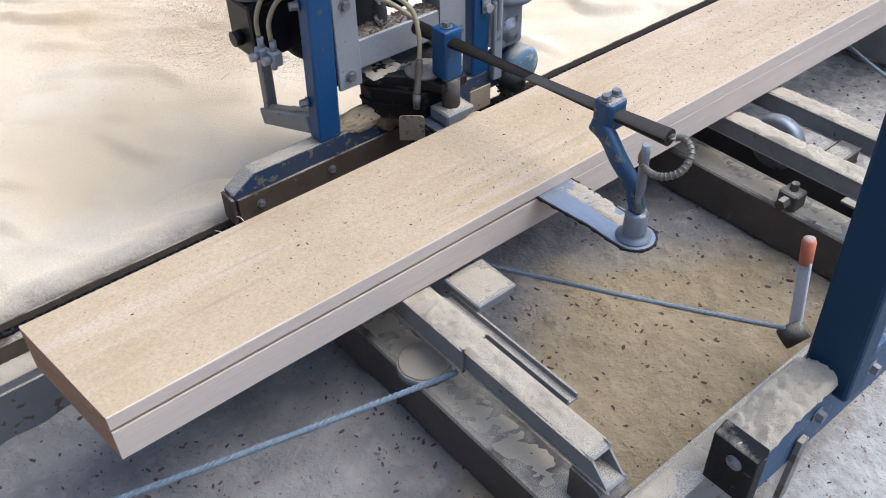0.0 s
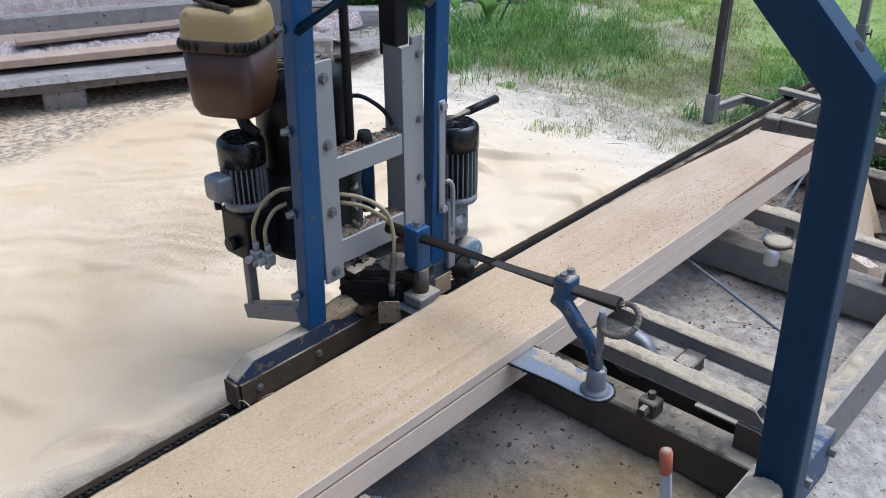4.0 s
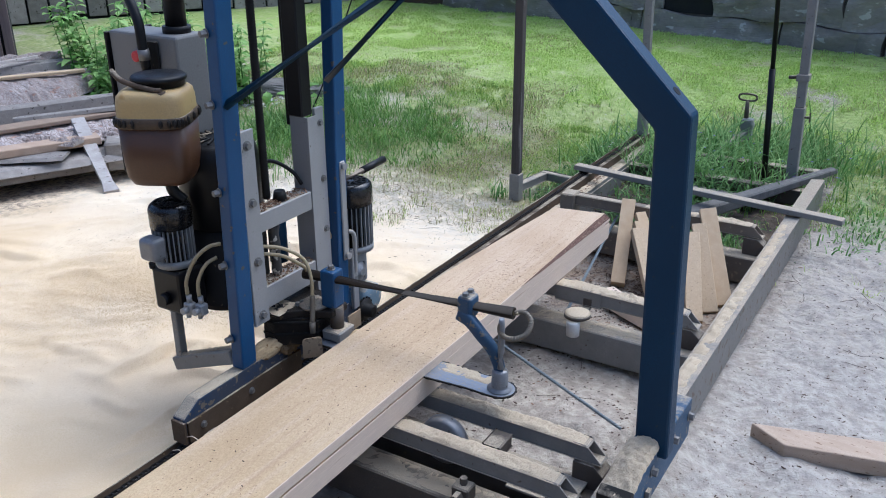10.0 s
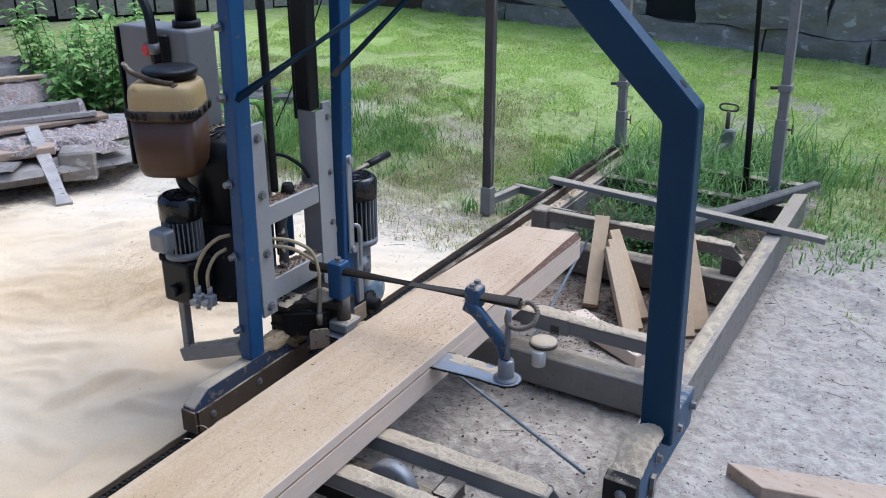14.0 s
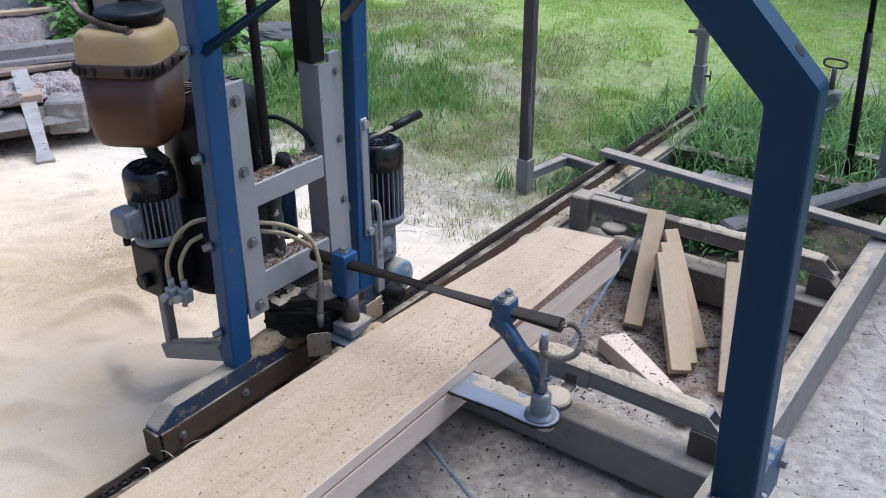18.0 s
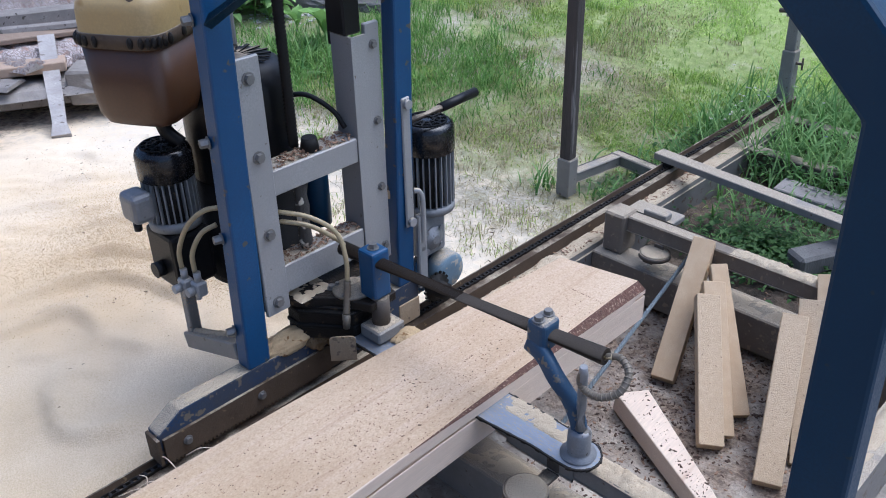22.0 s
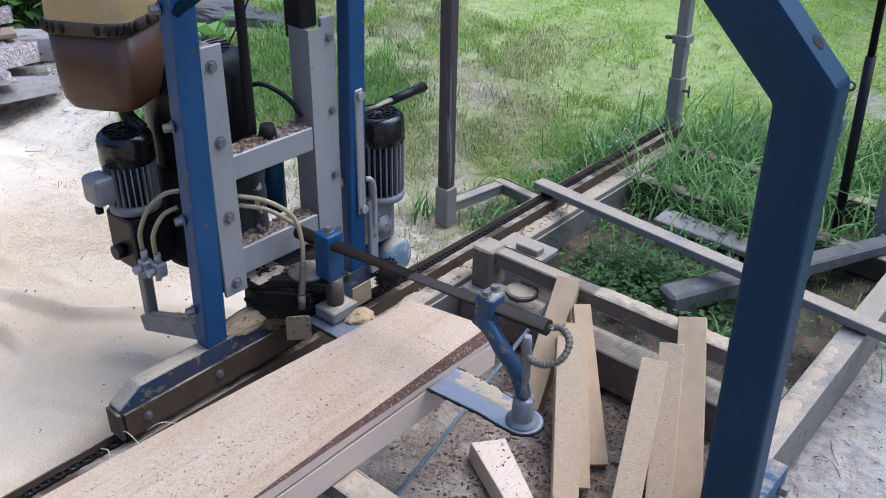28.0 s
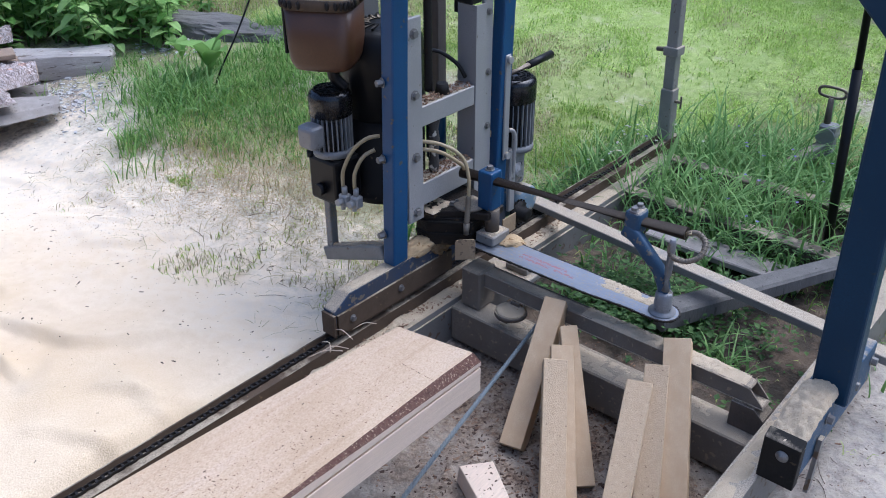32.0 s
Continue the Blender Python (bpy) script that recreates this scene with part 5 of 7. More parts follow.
def build_rod():
    bm = bmesh.new()
    box(bm, -0.275, -0.225, 1.085, 1.135, 0.455, 0.573, 0.006, seg=2)
    block = part("rod_block", bm, BLUE, carriage, "blue block holding the rod")
    bolts(block, [(-0.25, 1.11, 0.573)], (0, 0, 1), 0.010, 0.010)
    bm = bmesh.new()
    cyl(bm, (-0.238, 1.110, 0.386), (-0.238, 1.110, 0.4545), 0.021, seg=16)
    part("pin", bm, DARKSTEEL, block)
    bm = bmesh.new()
    tube(bm, [(-0.345, 1.102, 0.540), (0.340, 1.134, 0.570)], 0.0165, 32)
    rod = part("rod", bm, RODM, carriage, "brown-black steel rod")
    loop = curve_pts([(0.338, 1.134, 0.570), (0.366, 1.140, 0.577), (0.394, 1.126, 0.566), (0.396, 1.100, 0.542), (0.372, 1.082, 0.527), (0.342, 1.076, 0.528), (0.328, 1.076, 0.546), (0.334, 1.076, 0.570)], 8)
    bm = bmesh.new()
    tube(bm, loop, 0.0066, 10)
    coil = part("return_hose", bm, COIL, rod, "spiral-wound hose loop at the rod end")
    bm = bmesh.new()
    for k in range(20):
        i = 8 + k * 2
        d = (loop[i + 1] - loop[i - 1]).normalized()
        cyl(bm, loop[i] - d * 0.0013, loop[i] + d * 0.0013, 0.0078, seg=10)
    part("hose_ribs", bm, COIL, coil)["kind"] = "stuff"
    bm = bmesh.new()
    tube(bm, [(0.338, 1.134, 0.570), (0.352, 1.138, 0.574)], 0.0082, 10)
    part("hose_collar", bm, HOSE, coil, "yellowed hose collar")
    bm = bmesh.new()
    tube(bm, [(0.324, 1.094, 0.420), (0.327, 1.089, 0.470), (0.333, 1.078, 0.560), (0.334, 1.076, 0.578)], 0.0088, 12, radii=[0.0105, 0.0090, 0.0088, 0.0070])
    part("hose_stem", bm, ALU, rod)
    # clamp and curved arm
    bm = bmesh.new()
    box(bm, -0.022, 0.022, -0.026, 0.026, -0.036, 0.030, 0.010, Matrix.Translation((0.205, 1.126, 0.566)), seg=3)
    clamp = part("arm_clamp", bm, ARMBLUE, carriage, "blue cast clamp on the rod")
    bolts(clamp, [(0.205, 1.112, 0.596), (0.205, 1.140, 0.596)], (0, 0, 1), 0.009, 0.008)
    bm = bmesh.new()
    mid = curve_pts([(0.185, 1.112, 0.542), (0.220, 1.108, 0.530), (0.262, 1.095, 0.505), (0.296, 1.098, 0.468), (0.313, 1.100, 0.430), (0.319, 1.100, 0.408)], 6)
    rings = []
    for i, p in enumerate(mid):
        d = (mid[min(i + 1, len(mid) - 1)] - mid[max(i - 1, 0)]).normalized()
        u = Vector((0, 1, 0))
        v = d.cross(u).normalized()
        w, h = 0.013, 0.020 - 0.007 * i / len(mid)
        rings.append([p + u * (w * a) + v * (h * b) for a, b in ((-1, -0.6), (-0.6, -1), (0.6, -1), (1, -0.6), (1, 0.6), (0.6, 1), (-0.6, 1), (-1, 0.6))])
    loft(bm, rings)
    part("arm", bm, ARMBLUE, clamp, "curved blue cast arm")
    # oil hoses over the lower bar
    for pts, nm in (([(-0.52, 0.80, 0.55), (-0.515, 0.80, 0.60), (-0.49, 0.815, 0.66), (-0.46, 0.84, 0.695), (-0.44, 0.87, 0.70)], "oil_hose"),
                    ([(-0.485, 0.81, 0.55), (-0.48, 0.81, 0.60), (-0.465, 0.83, 0.645), (-0.45, 0.86, 0.66)], "oil_hose"),
                    ([(-0.40, 0.97, 0.665), (-0.35, 1.02, 0.650), (-0.31, 1.06, 0.610), (-0.290, 1.065, 0.550), (-0.286, 1.06, 0.490)], "oil_hose"),
                    ([(-0.40, 0.975, 0.640), (-0.36, 1.03, 0.620), (-0.33, 1.08, 0.575), (-0.335, 1.10, 0.550)], "oil_hose")):
        bm = bmesh.new()
        tube(bm, curve_pts(pts, 8), 0.0054, 10)
        part(nm, bm, HOSE, carriage, "yellowed oil hose")
    bm = bmesh.new()
    line = curve_pts([(-0.286, 1.06, 0.50), (-0.284, 1.055, 0.46), (-0.280, 1.045, 0.42)], 10)
    tube(bm, line, 0.0075, 10, radii=[0.0075 + (0.0014 if k % 2 else 0) for k in range(len(line))])
    cyl(bm, (-0.280, 1.045, 0.42), (-0.277, 1.04, 0.385), 0.010, 0.008, seg=12)
    part("spiral_hose", bm, COIL, carriage, "spiral-wound oil hose")


def motor(name, base, z0, z1, cap_z, r, label, fins=26):
    """An upright finned electric motor with a black fan cap."""
    bx, by = base
    bm = bmesh.new()
    cyl(bm, (bx, by, z0), (bx, by, z1), r * 0.84, seg=28)
    m = part(name, bm, BLACKDUSTY, carriage, label)
    bm = bmesh.new()
    box(bm, r * 0.80, r * 0.99, -0.0016, 0.0016, z0 + 0.010, z1 - 0.004)
    fin = part("fin", bm, MOTORGREY, m)
    fin.location = (bx, by, 0)
    for k in range(1, fins):
        o = fin.copy()
        scene.collection.objects.link(o)
        o.rotation_euler = (0, 0, 2 * math.pi * k / fins)
    bm = bmesh.new()
    lathe(bm, (bx, by, z0 - 0.014), (0, 0, 1), [(0, r * 0.72), (0.002, r * 0.98), (0.012, r * 1.0), (0.022, r * 0.98), (0.0225, r * 0.8)], 28)
    part("end_shield", bm, MOTORGREY, m)
    bm = bmesh.new()
    lathe(bm, (bx, by, z1 - 0.006), (0, 0, 1), [(0, r * 0.99), (0.002, r * 1.03), (cap_z - z1 - 0.012, r * 1.03), (cap_z - z1 - 0.002, r * 0.97), (cap_z - z1 + 0.004, r * 0.84), (cap_z - z1 + 0.005, r * 0.80)], 28)
    cap = part("fan_cap", bm, GLOSSBLACK, m, "black fan cap")
    bm = bmesh.new()
    for k in range(12):
        a = 2 * math.pi * k / 12
        box(bm, r * 0.22, r * 0.76, -0.0022, 0.0022, cap_z - 0.0005, cap_z + 0.0022, 0, Matrix.Translation((bx, by, 0)) @ Euler((0, 0, a)).to_matrix().to_4x4())
    for q in (0.3, 0.52, 0.74):
        for k in range(20):
            a = 2 * math.pi * k / 20
            box(bm, r * q - 0.0016, r * q + 0.0016, -r * q * 0.16, r * q * 0.16, cap_z - 0.0005, cap_z + 0.0018, 0, Matrix.Translation((bx, by, 0)) @ Euler((0, 0, a)).to_matrix().to_4x4())
    part("grille", bm, BLACKDUSTY, cap)
    return m


def build_motors():
    # feed motor with its worm gear by the rear post
    m = motor("feed_motor", (-0.432, 1.462), 0.488, 0.645, 0.716, 0.067, "grey finned feed motor with a black cap")
    bm = bmesh.new()
    box(bm, -0.478, -0.392, 1.388, 1.482, 0.358, 0.4735, 0.010, seg=2)
    gear = part("gearbox", bm, MOTORGREY, m, "cast grey gearbox")
    bm = bmesh.new()
    lathe(bm, (-0.3918, 1.432, 0.408), (1, 0, 0), [(0, 0.034), (0.004, 0.033), (0.005, 0.024), (0.009, 0.022), (0.010, 0.014), (0.014, 0.012)], 20)
    for k in range(4):
        a = math.pi / 4 + k * math.pi / 2
        cyl(bm, (-0.390, 1.432 + 0.036 * math.cos(a), 0.408 + 0.036 * math.sin(a)), (-0.384, 1.432 + 0.036 * math.cos(a), 0.408 + 0.036 * math.sin(a)), 0.006, seg=8)
    part("flange", bm, ALU, gear)
    # sprocket, guard and bracket
    bm = bmesh.new()
    lathe(bm, (-0.366, 1.408, 0.284), (1, 0, 0), [(0, 0.02), (0.001, 0.038), (0.012, 0.038), (0.013, 0.024), (0.045, 0.022), (0.046, 0.012)], 24)
    for k in range(16):
        a = 2 * math.pi * k / 16
        box(bm, 0.036, 0.044, -0.003, 0.003, -0.362, -0.357, 0, Matrix.Translation((0, 1.408, 0.284)) @ Euler((0, math.pi / 2, 0)).to_matrix().to_4x4() @ Matrix.Translation((0, 0, 0)) @ Euler((0, 0, a)).to_matrix().to_4x4())
    part("sprocket", bm, BLACKDUSTY, carriage, "black drive sprocket")
    bm = bmesh.new()
    prism(bm, [(1.385, 0.24), (1.50, 0.24), (1.52, 0.29), (1.49, 0.345), (1.43, 0.36), (1.39, 0.34)], "x", -0.435, -0.418, 0.003)
    part("sprocket_guard", bm, ARMBLUE, carriage, "worn blue sprocket guard")
    bm = bmesh.new()
    lathe(bm, (-0.412, 1.470, 0.300), (1, 0, 0), [(0, 0.044), (0.002, 0.052), (0.040, 0.052), (0.048, 0.044), (0.050, 0.02)], 28)
    part("drive_drum", bm, PALEBLUE, carriage, "pale dusty blue drive drum")
    # lever linkage
    bm = bmesh.new()
    box(bm, -0.362, -0.354, 1.310, 1.336, 0.50, 0.830, 0.003)
    cyl(bm, (-0.354, 1.323, 0.815), (-0.344, 1.323, 0.815), 0.011, seg=12)
    cyl(bm, (-0.354, 1.323, 0.515), (-0.344, 1.323, 0.515), 0.011, seg=12)
    link = part("lever_link", bm, GREYSTEEL, carriage, "grey flat lever link")
    bm = bmesh.new()
    tube(bm, [(-0.375, 1.345, 0.760), (-0.385, 1.47, 0.757)], 0.0095, 12)
    part("lever_shank", bm, DARKSTEEL, link)
    bm = bmesh.new()
    cyl(bm, (-0.385, 1.462, 0.757), (-0.397, 1.600, 0.756), 0.0115, 0.0125, seg=16)
    part("lever_grip", bm, BLACK, link, "black rubber grip")
    bm = bmesh.new()
    tube(bm, curve_pts([(-0.355, 1.36, 0.42), (-0.350, 1.36, 0.55), (-0.352, 1.352, 0.585), (-0.36, 1.34, 0.59)], 5), 0.007, 8)
    part("bent_rod", bm, GREYSTEEL, carriage)
    bm = bmesh.new()
    box(bm, -0.366, -0.352, 1.345, 1.375, 0.31, 0.52, 0.003)
    part("motor_strap", bm, GREYSTEEL, carriage)
    # small pump motor at the front
    p = motor("pump_motor", (-0.605, 0.850), 0.625, 0.735, 0.800, 0.058, "grey finned pump motor with a black cap")
    bm = bmesh.new()
    box(bm, -0.660, -0.548, 0.800, 0.900, 0.475, 0.609, 0.010, seg=2)
    part("pump", bm, BLACK, p, "black oil pump housing")
    bm = bmesh.new()
    cyl(bm, (-0.605, 0.798, 0.520), (-0.605, 0.778, 0.520), 0.018, seg=14)
    part("plug", bm, BLACK, p)
    bm = bmesh.new()
    box(bm, -0.630, -0.566, 0.742, 0.794, 0.655, 0.722, 0.014, seg=3)
    jb = part("junction_box", bm, ALU, p, "grey junction box")
    bm = bmesh.new()
    cyl(bm, (-0.60, 0.760, 0.649), (-0.60, 0.760, 0.632), 0.009, seg=10)
    part("cable_gland", bm, BLACK, jb)
    # pneumatic fittings
    for i, (x, y) in enumerate(((-0.515, 0.800), (-0.482, 0.812))):
        bm = bmesh.new()
        box(bm, x - 0.015, x + 0.015, y - 0.013, y + 0.013, 0.495, 0.530, 0.004)
        cyl(bm, (x, y, 0.530), (x, y, 0.552), 0.008, seg=10)
        cyl(bm, (x, y - 0.013, 0.512), (x, y - 0.030, 0.512), 0.010, seg=10)
        cyl(bm, (x - 0.01, y, 0.495), (x - 0.01, y, 0.480), 0.007, seg=8)
        part("hose_fitting", bm, GREYSTEEL, carriage, "metal hose fitting")
    # angle foot beside the front post
    bm = bmesh.new()
    box(bm, -0.675, -0.650, 0.858, 0.886, 0.255, 0.474, 0.003)
    bracket = part("bent_bracket", bm, GALV, carriage, "dusty steel bent bracket")
    bm = bmesh.new()
    box(bm, -0.022, 0.268, -0.018, 0.018, -0.021, 0.021, 0.003, Matrix.Translation((-0.660, 0.868, 0.262)) @ Euler((0, radians(-22), radians(-4))).to_matrix().to_4x4())
    arm = part("bracket_arm", bm, GALV, bracket)
    bm = bmesh.new()
    for k in range(26):
        f = k / 25
        c = Vector((-0.655 + 0.235 * f, 0.868, 0.285 + 0.095 * f))
        s = 0.010 + 0.006 * noise.noise(Vector((k * 0.9, 0, 0)))
        bmesh.ops.create_icosphere(bm, subdivisions=1, radius=s, matrix=Matrix.Translation(c + Vector((0, 0.006 * noise.noise(Vector((k, 3, 0))), 0))))
    part("sawdust_crust", bm, SAWDUST, arm, "crust of sawdust on the arm")["kind"] = "stuff"
    # the main saw motor behind the posts
    bm = bmesh.new()
    lathe(bm, (-0.585, 1.035, 0.440), (0, 0, 1), [(0, 0.105), (0.005, 0.124), (0.022, 0.126), (0.026, 0.118), (0.25, 0.118), (0.255, 0.11)], 36)
    mm = part("saw_motor", bm, BLACKDUSTY, carriage, "large black saw motor with a black hood")
    bm = bmesh.new()
    lathe(bm, (-0.585, 1.035, 0.6955), (0, 0, 1), [(0, 0.112), (0.002, 0.122), (0.20, 0.120), (0.235, 0.106), (0.248, 0.085), (0.25, 0.05)], 36)
    hood = part("hood", bm, BLACK, mm, "black motor hood")
    bm = bmesh.new()
    for k in range(18):
        an = 2 * math.pi * k / 18
        box(bm, 0.03, 0.085, -0.004, 0.004, 0.9462, 0.949, 0, Matrix.Translation((-0.585, 1.035, 0)) @ Euler((0, 0, an)).to_matrix().to_4x4())
    part("grille", bm, BLACKDUSTY, hood)
    bm = bmesh.new()
    lathe(bm, (-0.488, 1.152, 0.530), (0, 0, 1), [(0, 0.012), (0.004, 0.029), (0.17, 0.029), (0.176, 0.020)], 20)
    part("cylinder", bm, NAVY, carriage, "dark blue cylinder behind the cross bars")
    bm = bmesh.new()
    lathe(bm, (-0.396, 1.294, 0.587), (1, 0, 0), [(0, 0.012), (0.004, 0.013), (0.008, 0.010), (0.009, 0.004)], 16)
    part("dust_plug", bm, DAMPDUST, carriage, "yellow dust packed round a bolt")
    bm = bmesh.new()
    lathe(bm, (-0.402, 1.045, 0.5455), (0, 0, 1), [(0, 0.012), (0.02, 0.016), (0.06, 0.013), (0.10, 0.017), (0.13, 0.013), (0.155, 0.018), (0.1655, 0.012)], 14)
    part("crusted_pipe", bm, CRUST, carriage, "pipe crusted with pale dust")


def build_tank():
    # oil can: a rounded box, yellow above and brown oil below
    def shell(z_rows):
        bm = bmesh.new()
        rings = []
        for z, k in z_rows:
            ring = []
            for q in range(32):
                a = 2 * math.pi * q / 32
                ca, sa = math.cos(a), math.sin(a)
                e = 0.42
                x = math.copysign(abs(ca) ** e, ca) * 0.092 * k
                y = math.copysign(abs(sa) ** e, sa) * 0.092 * k
                ring.append(Vector((-0.600, 0.850, 0)) + Euler((0, 0, radians(30))).to_matrix() @ Vector((x, y, 0)) + Vector((0, 0, z)))
            rings.append(ring)
        return loft(bm, rings)
    low = part("oil_can", shell([(0.868, 0.70), (0.874, 0.82), (0.895, 0.93), (0.93, 0.97), (1.035, 1.0)]), OILLOW, carriage, "plastic oil can, brown oil below and yellowed plastic above")
    part("can_top", shell([(1.035, 1.0), (1.060, 1.0), (1.095, 0.985), (1.112, 0.95), (1.122, 0.86), (1.125, 0.72)]), OILTOP, low, "yellowed translucent upper can")
    band = part("strap", shell([(1.031, 1.0), (1.032, 1.030), (1.046, 1.036), (1.059, 1.030), (1.060, 1.0)]), RUST, low, "brown strap round the can")
    for k in range(30):
        q = 2 * math.pi * k / 30
        ca, sa = math.cos(q), math.sin(q)
        p = Vector((-0.600, 0.850, 1.046)) + Euler((0, 0, radians(30))).to_matrix() @ Vector((math.copysign(abs(ca) ** 0.42, ca) * 0.0965, math.copysign(abs(sa) ** 0.42, sa) * 0.0965, 0))
        bm = bmesh.new()
        bmesh.ops.create_icosphere(bm, subdivisions=2, radius=0.0062, matrix=Matrix.Translation(p) @ Matrix.Diagonal((1, 1, 1.9, 1)))
        part("strap_link", bm, GREASE, band)
    bm = bmesh.new()
    lathe(bm, (-0.60, 0.868, 1.1245), (0, 0, 1), [(0, 0.060), (0.003, 0.068), (0.016, 0.068), (0.018, 0.074), (0.026, 0.074), (0.031, 0.068), (0.032, 0.02)], 28)
    part("can_lid", bm, BLACK, low, "black screw lid")
    bm = bmesh.new()
    tube(bm, curve_pts([(-0.70, 0.80, 1.165), (-0.65, 0.79, 1.145), (-0.56, 0.80, 1.130), (-0.53, 0.81, 1.128)], 6), 0.0075, 10)
    cyl(bm, (-0.53, 0.81, 1.125), (-0.525, 0.812, 1.098), 0.011, seg=10)
    part("can_handle", bm, RUST, low, "brown pipe across the can")
    bm = bmesh.new()
    tube(bm, curve_pts([(-0.595, 0.855, 0.868), (-0.59, 0.86, 0.83), (-0.575, 0.88, 0.80)], 5), 0.016, 10)
    part("can_outlet", bm, BLACK, low)
    # control cabinet behind it
    bm = bmesh.new()
    box(bm, -0.925, -0.650, 0.985, 1.10, 0.80, 1.230, 0.008, seg=2)
    cab = part("control_box", bm, BOXGREY, carriage, "grey control box with a red button")
    bm = bmesh.new()
    box(bm, -0.935, -0.926, 0.975, 1.15, 0.80, 1.225, 0.002)
    part("box_door_edge", bm, BLACK, cab)
    bm = bmesh.new()
    lathe(bm, (-0.807, 0.9848, 1.165), (0, -1, 0), [(0, 0.022), (0.004, 0.022), (0.005, 0.019)], 20)
    ring = part("button_ring", bm, BOLTM, cab, "chrome ring")
    bm = bmesh.new()
    lathe(bm, (-0.807, 0.9795, 1.165), (0, -1, 0), [(0, 0.016), (0.008, 0.0155), (0.010, 0.012)], 20)
    part("button", bm, RED, ring, "red stop button")
    bm = bmesh.new()
    box(bm, -0.775, -0.715, 0.975, 0.9845, 1.12, 1.215, 0.004)
    part("socket_plate", bm, BLACKDUSTY, cab)
    bm = bmesh.new()
    cyl(bm, (-0.710, 1.05, 1.2305), (-0.710, 1.05, 1.75), 0.030, seg=16)
    cyl(bm, (-0.710, 1.05, 1.2305), (-0.710, 1.05, 1.25), 0.040, seg=16)
    part("conduit", bm, BLACK, cab, "black conduit column")
    bm = bmesh.new()
    tube(bm, curve_pts([(-0.745, 0.955, 1.13), (-0.745, 0.950, 1.20), (-0.755, 0.955, 1.27), (-0.80, 0.97, 1.33), (-0.87, 1.0, 1.38), (-0.96, 1.04, 1.45)], 8), 0.014, 12)
    part("cable", bm, BLACK, cab, "thick black cable")
    bm = bmesh.new()
    cyl(bm, (-0.745, 0.953, 1.165), (-0.745, 0.951, 1.195), 0.0165, seg=12)
    part("cable_clip", bm, BOLTM, cab)


def build_lift():
    # threaded lifting screw
    bm = bmesh.new()
    n = 230
    z0, z1 = 0.772, 1.75
    line = [Vector((-0.438, 1.066, z0 + (z1 - z0) * k / n)) for k in range(n + 1)]
    tube(bm, line, 0.011, 8, radii=[0.0125 if k % 2 else 0.0105 for k in range(n + 1)])
    part("lifting_screw", bm, BLACKDUSTY, carriage, "black threaded lifting screw")
    bm = bmesh.new()
    box(bm, -0.440, -0.384, 1.185, 1.232, 0.9925, 1.70, 0.004)
    part("guide_tube", bm, BLACK, carriage, "black guide tube")
    bm = bmesh.new()
    box(bm, -0.460, -0.4405, 1.20, 1.222, 0.96, 1.36, 0.002)
    part("guide_rail", bm, BLACK, carriage)
    bm = bmesh.new()
    tube(bm, curve_pts([(-0.50, 1.10, 0.86), (-0.46, 1.13, 0.865), (-0.42, 1.165, 0.83), (-0.40, 1.18, 0.79)], 6), 0.006, 8)
    part("cable", bm, BLACK, carriage, "thin black cable")
    bm = bmesh.new()
    cyl(bm, (-0.40, 1.08, 0.7715), (-0.40, 1.08, 0.80), 0.022, 0.016, seg=12)
    part("screw_nut", bm, BLACKDUSTY, carriage)


def build_spray():
    """The stream of sawdust that the chain throws out beside the sled, as fine crumbs in three drifts that sway."""
    drifts = []
    for seed in (3, 4, 5):
        rng = np.random.default_rng(seed)
        n = 20000
        f = rng.random(n) ** 0.55
        spread = 0.02 + 0.20 * f
        x = -0.50 - 0.92 * f + rng.normal(0, 1, n) * spread
        y = 0.985 - 0.12 * f + rng.normal(0, 1, n) * spread * 1.2
        z = 0.375 + 0.10 * f - 0.27 * f * f + np.abs(rng.normal(0, 1, n)) * spread * 0.42
        r = rng.uniform(0.0007, 0.0018, n)
        c = np.stack([x, y, z], 1)
        arms = rng.normal(0, 1, (n, 4, 3))
        arms /= np.linalg.norm(arms, axis=2)[:, :, None]
        v = (c[:, None, :] + arms * r[:, None, None]).reshape(-1, 3)
        k = np.arange(n)[:, None] * 4
        faces = np.concatenate([np.concatenate([k + a, k + b, k + d], 1) for a, b, d in ((0, 1, 2), (0, 3, 1), (0, 2, 3), (1, 3, 2))]).tolist()
        ob = pydata("flying_sawdust", v.tolist(), faces, TANDUST, carriage)
        tagged(ob, "fine sawdust flying off the chain", kind="stuff")
        drifts.append(ob)
    return drifts


for build in (build_sleds, build_gantry, build_head, build_bar, build_rod, build_motors, build_tank, build_lift):
    build()
flying = build_spray()


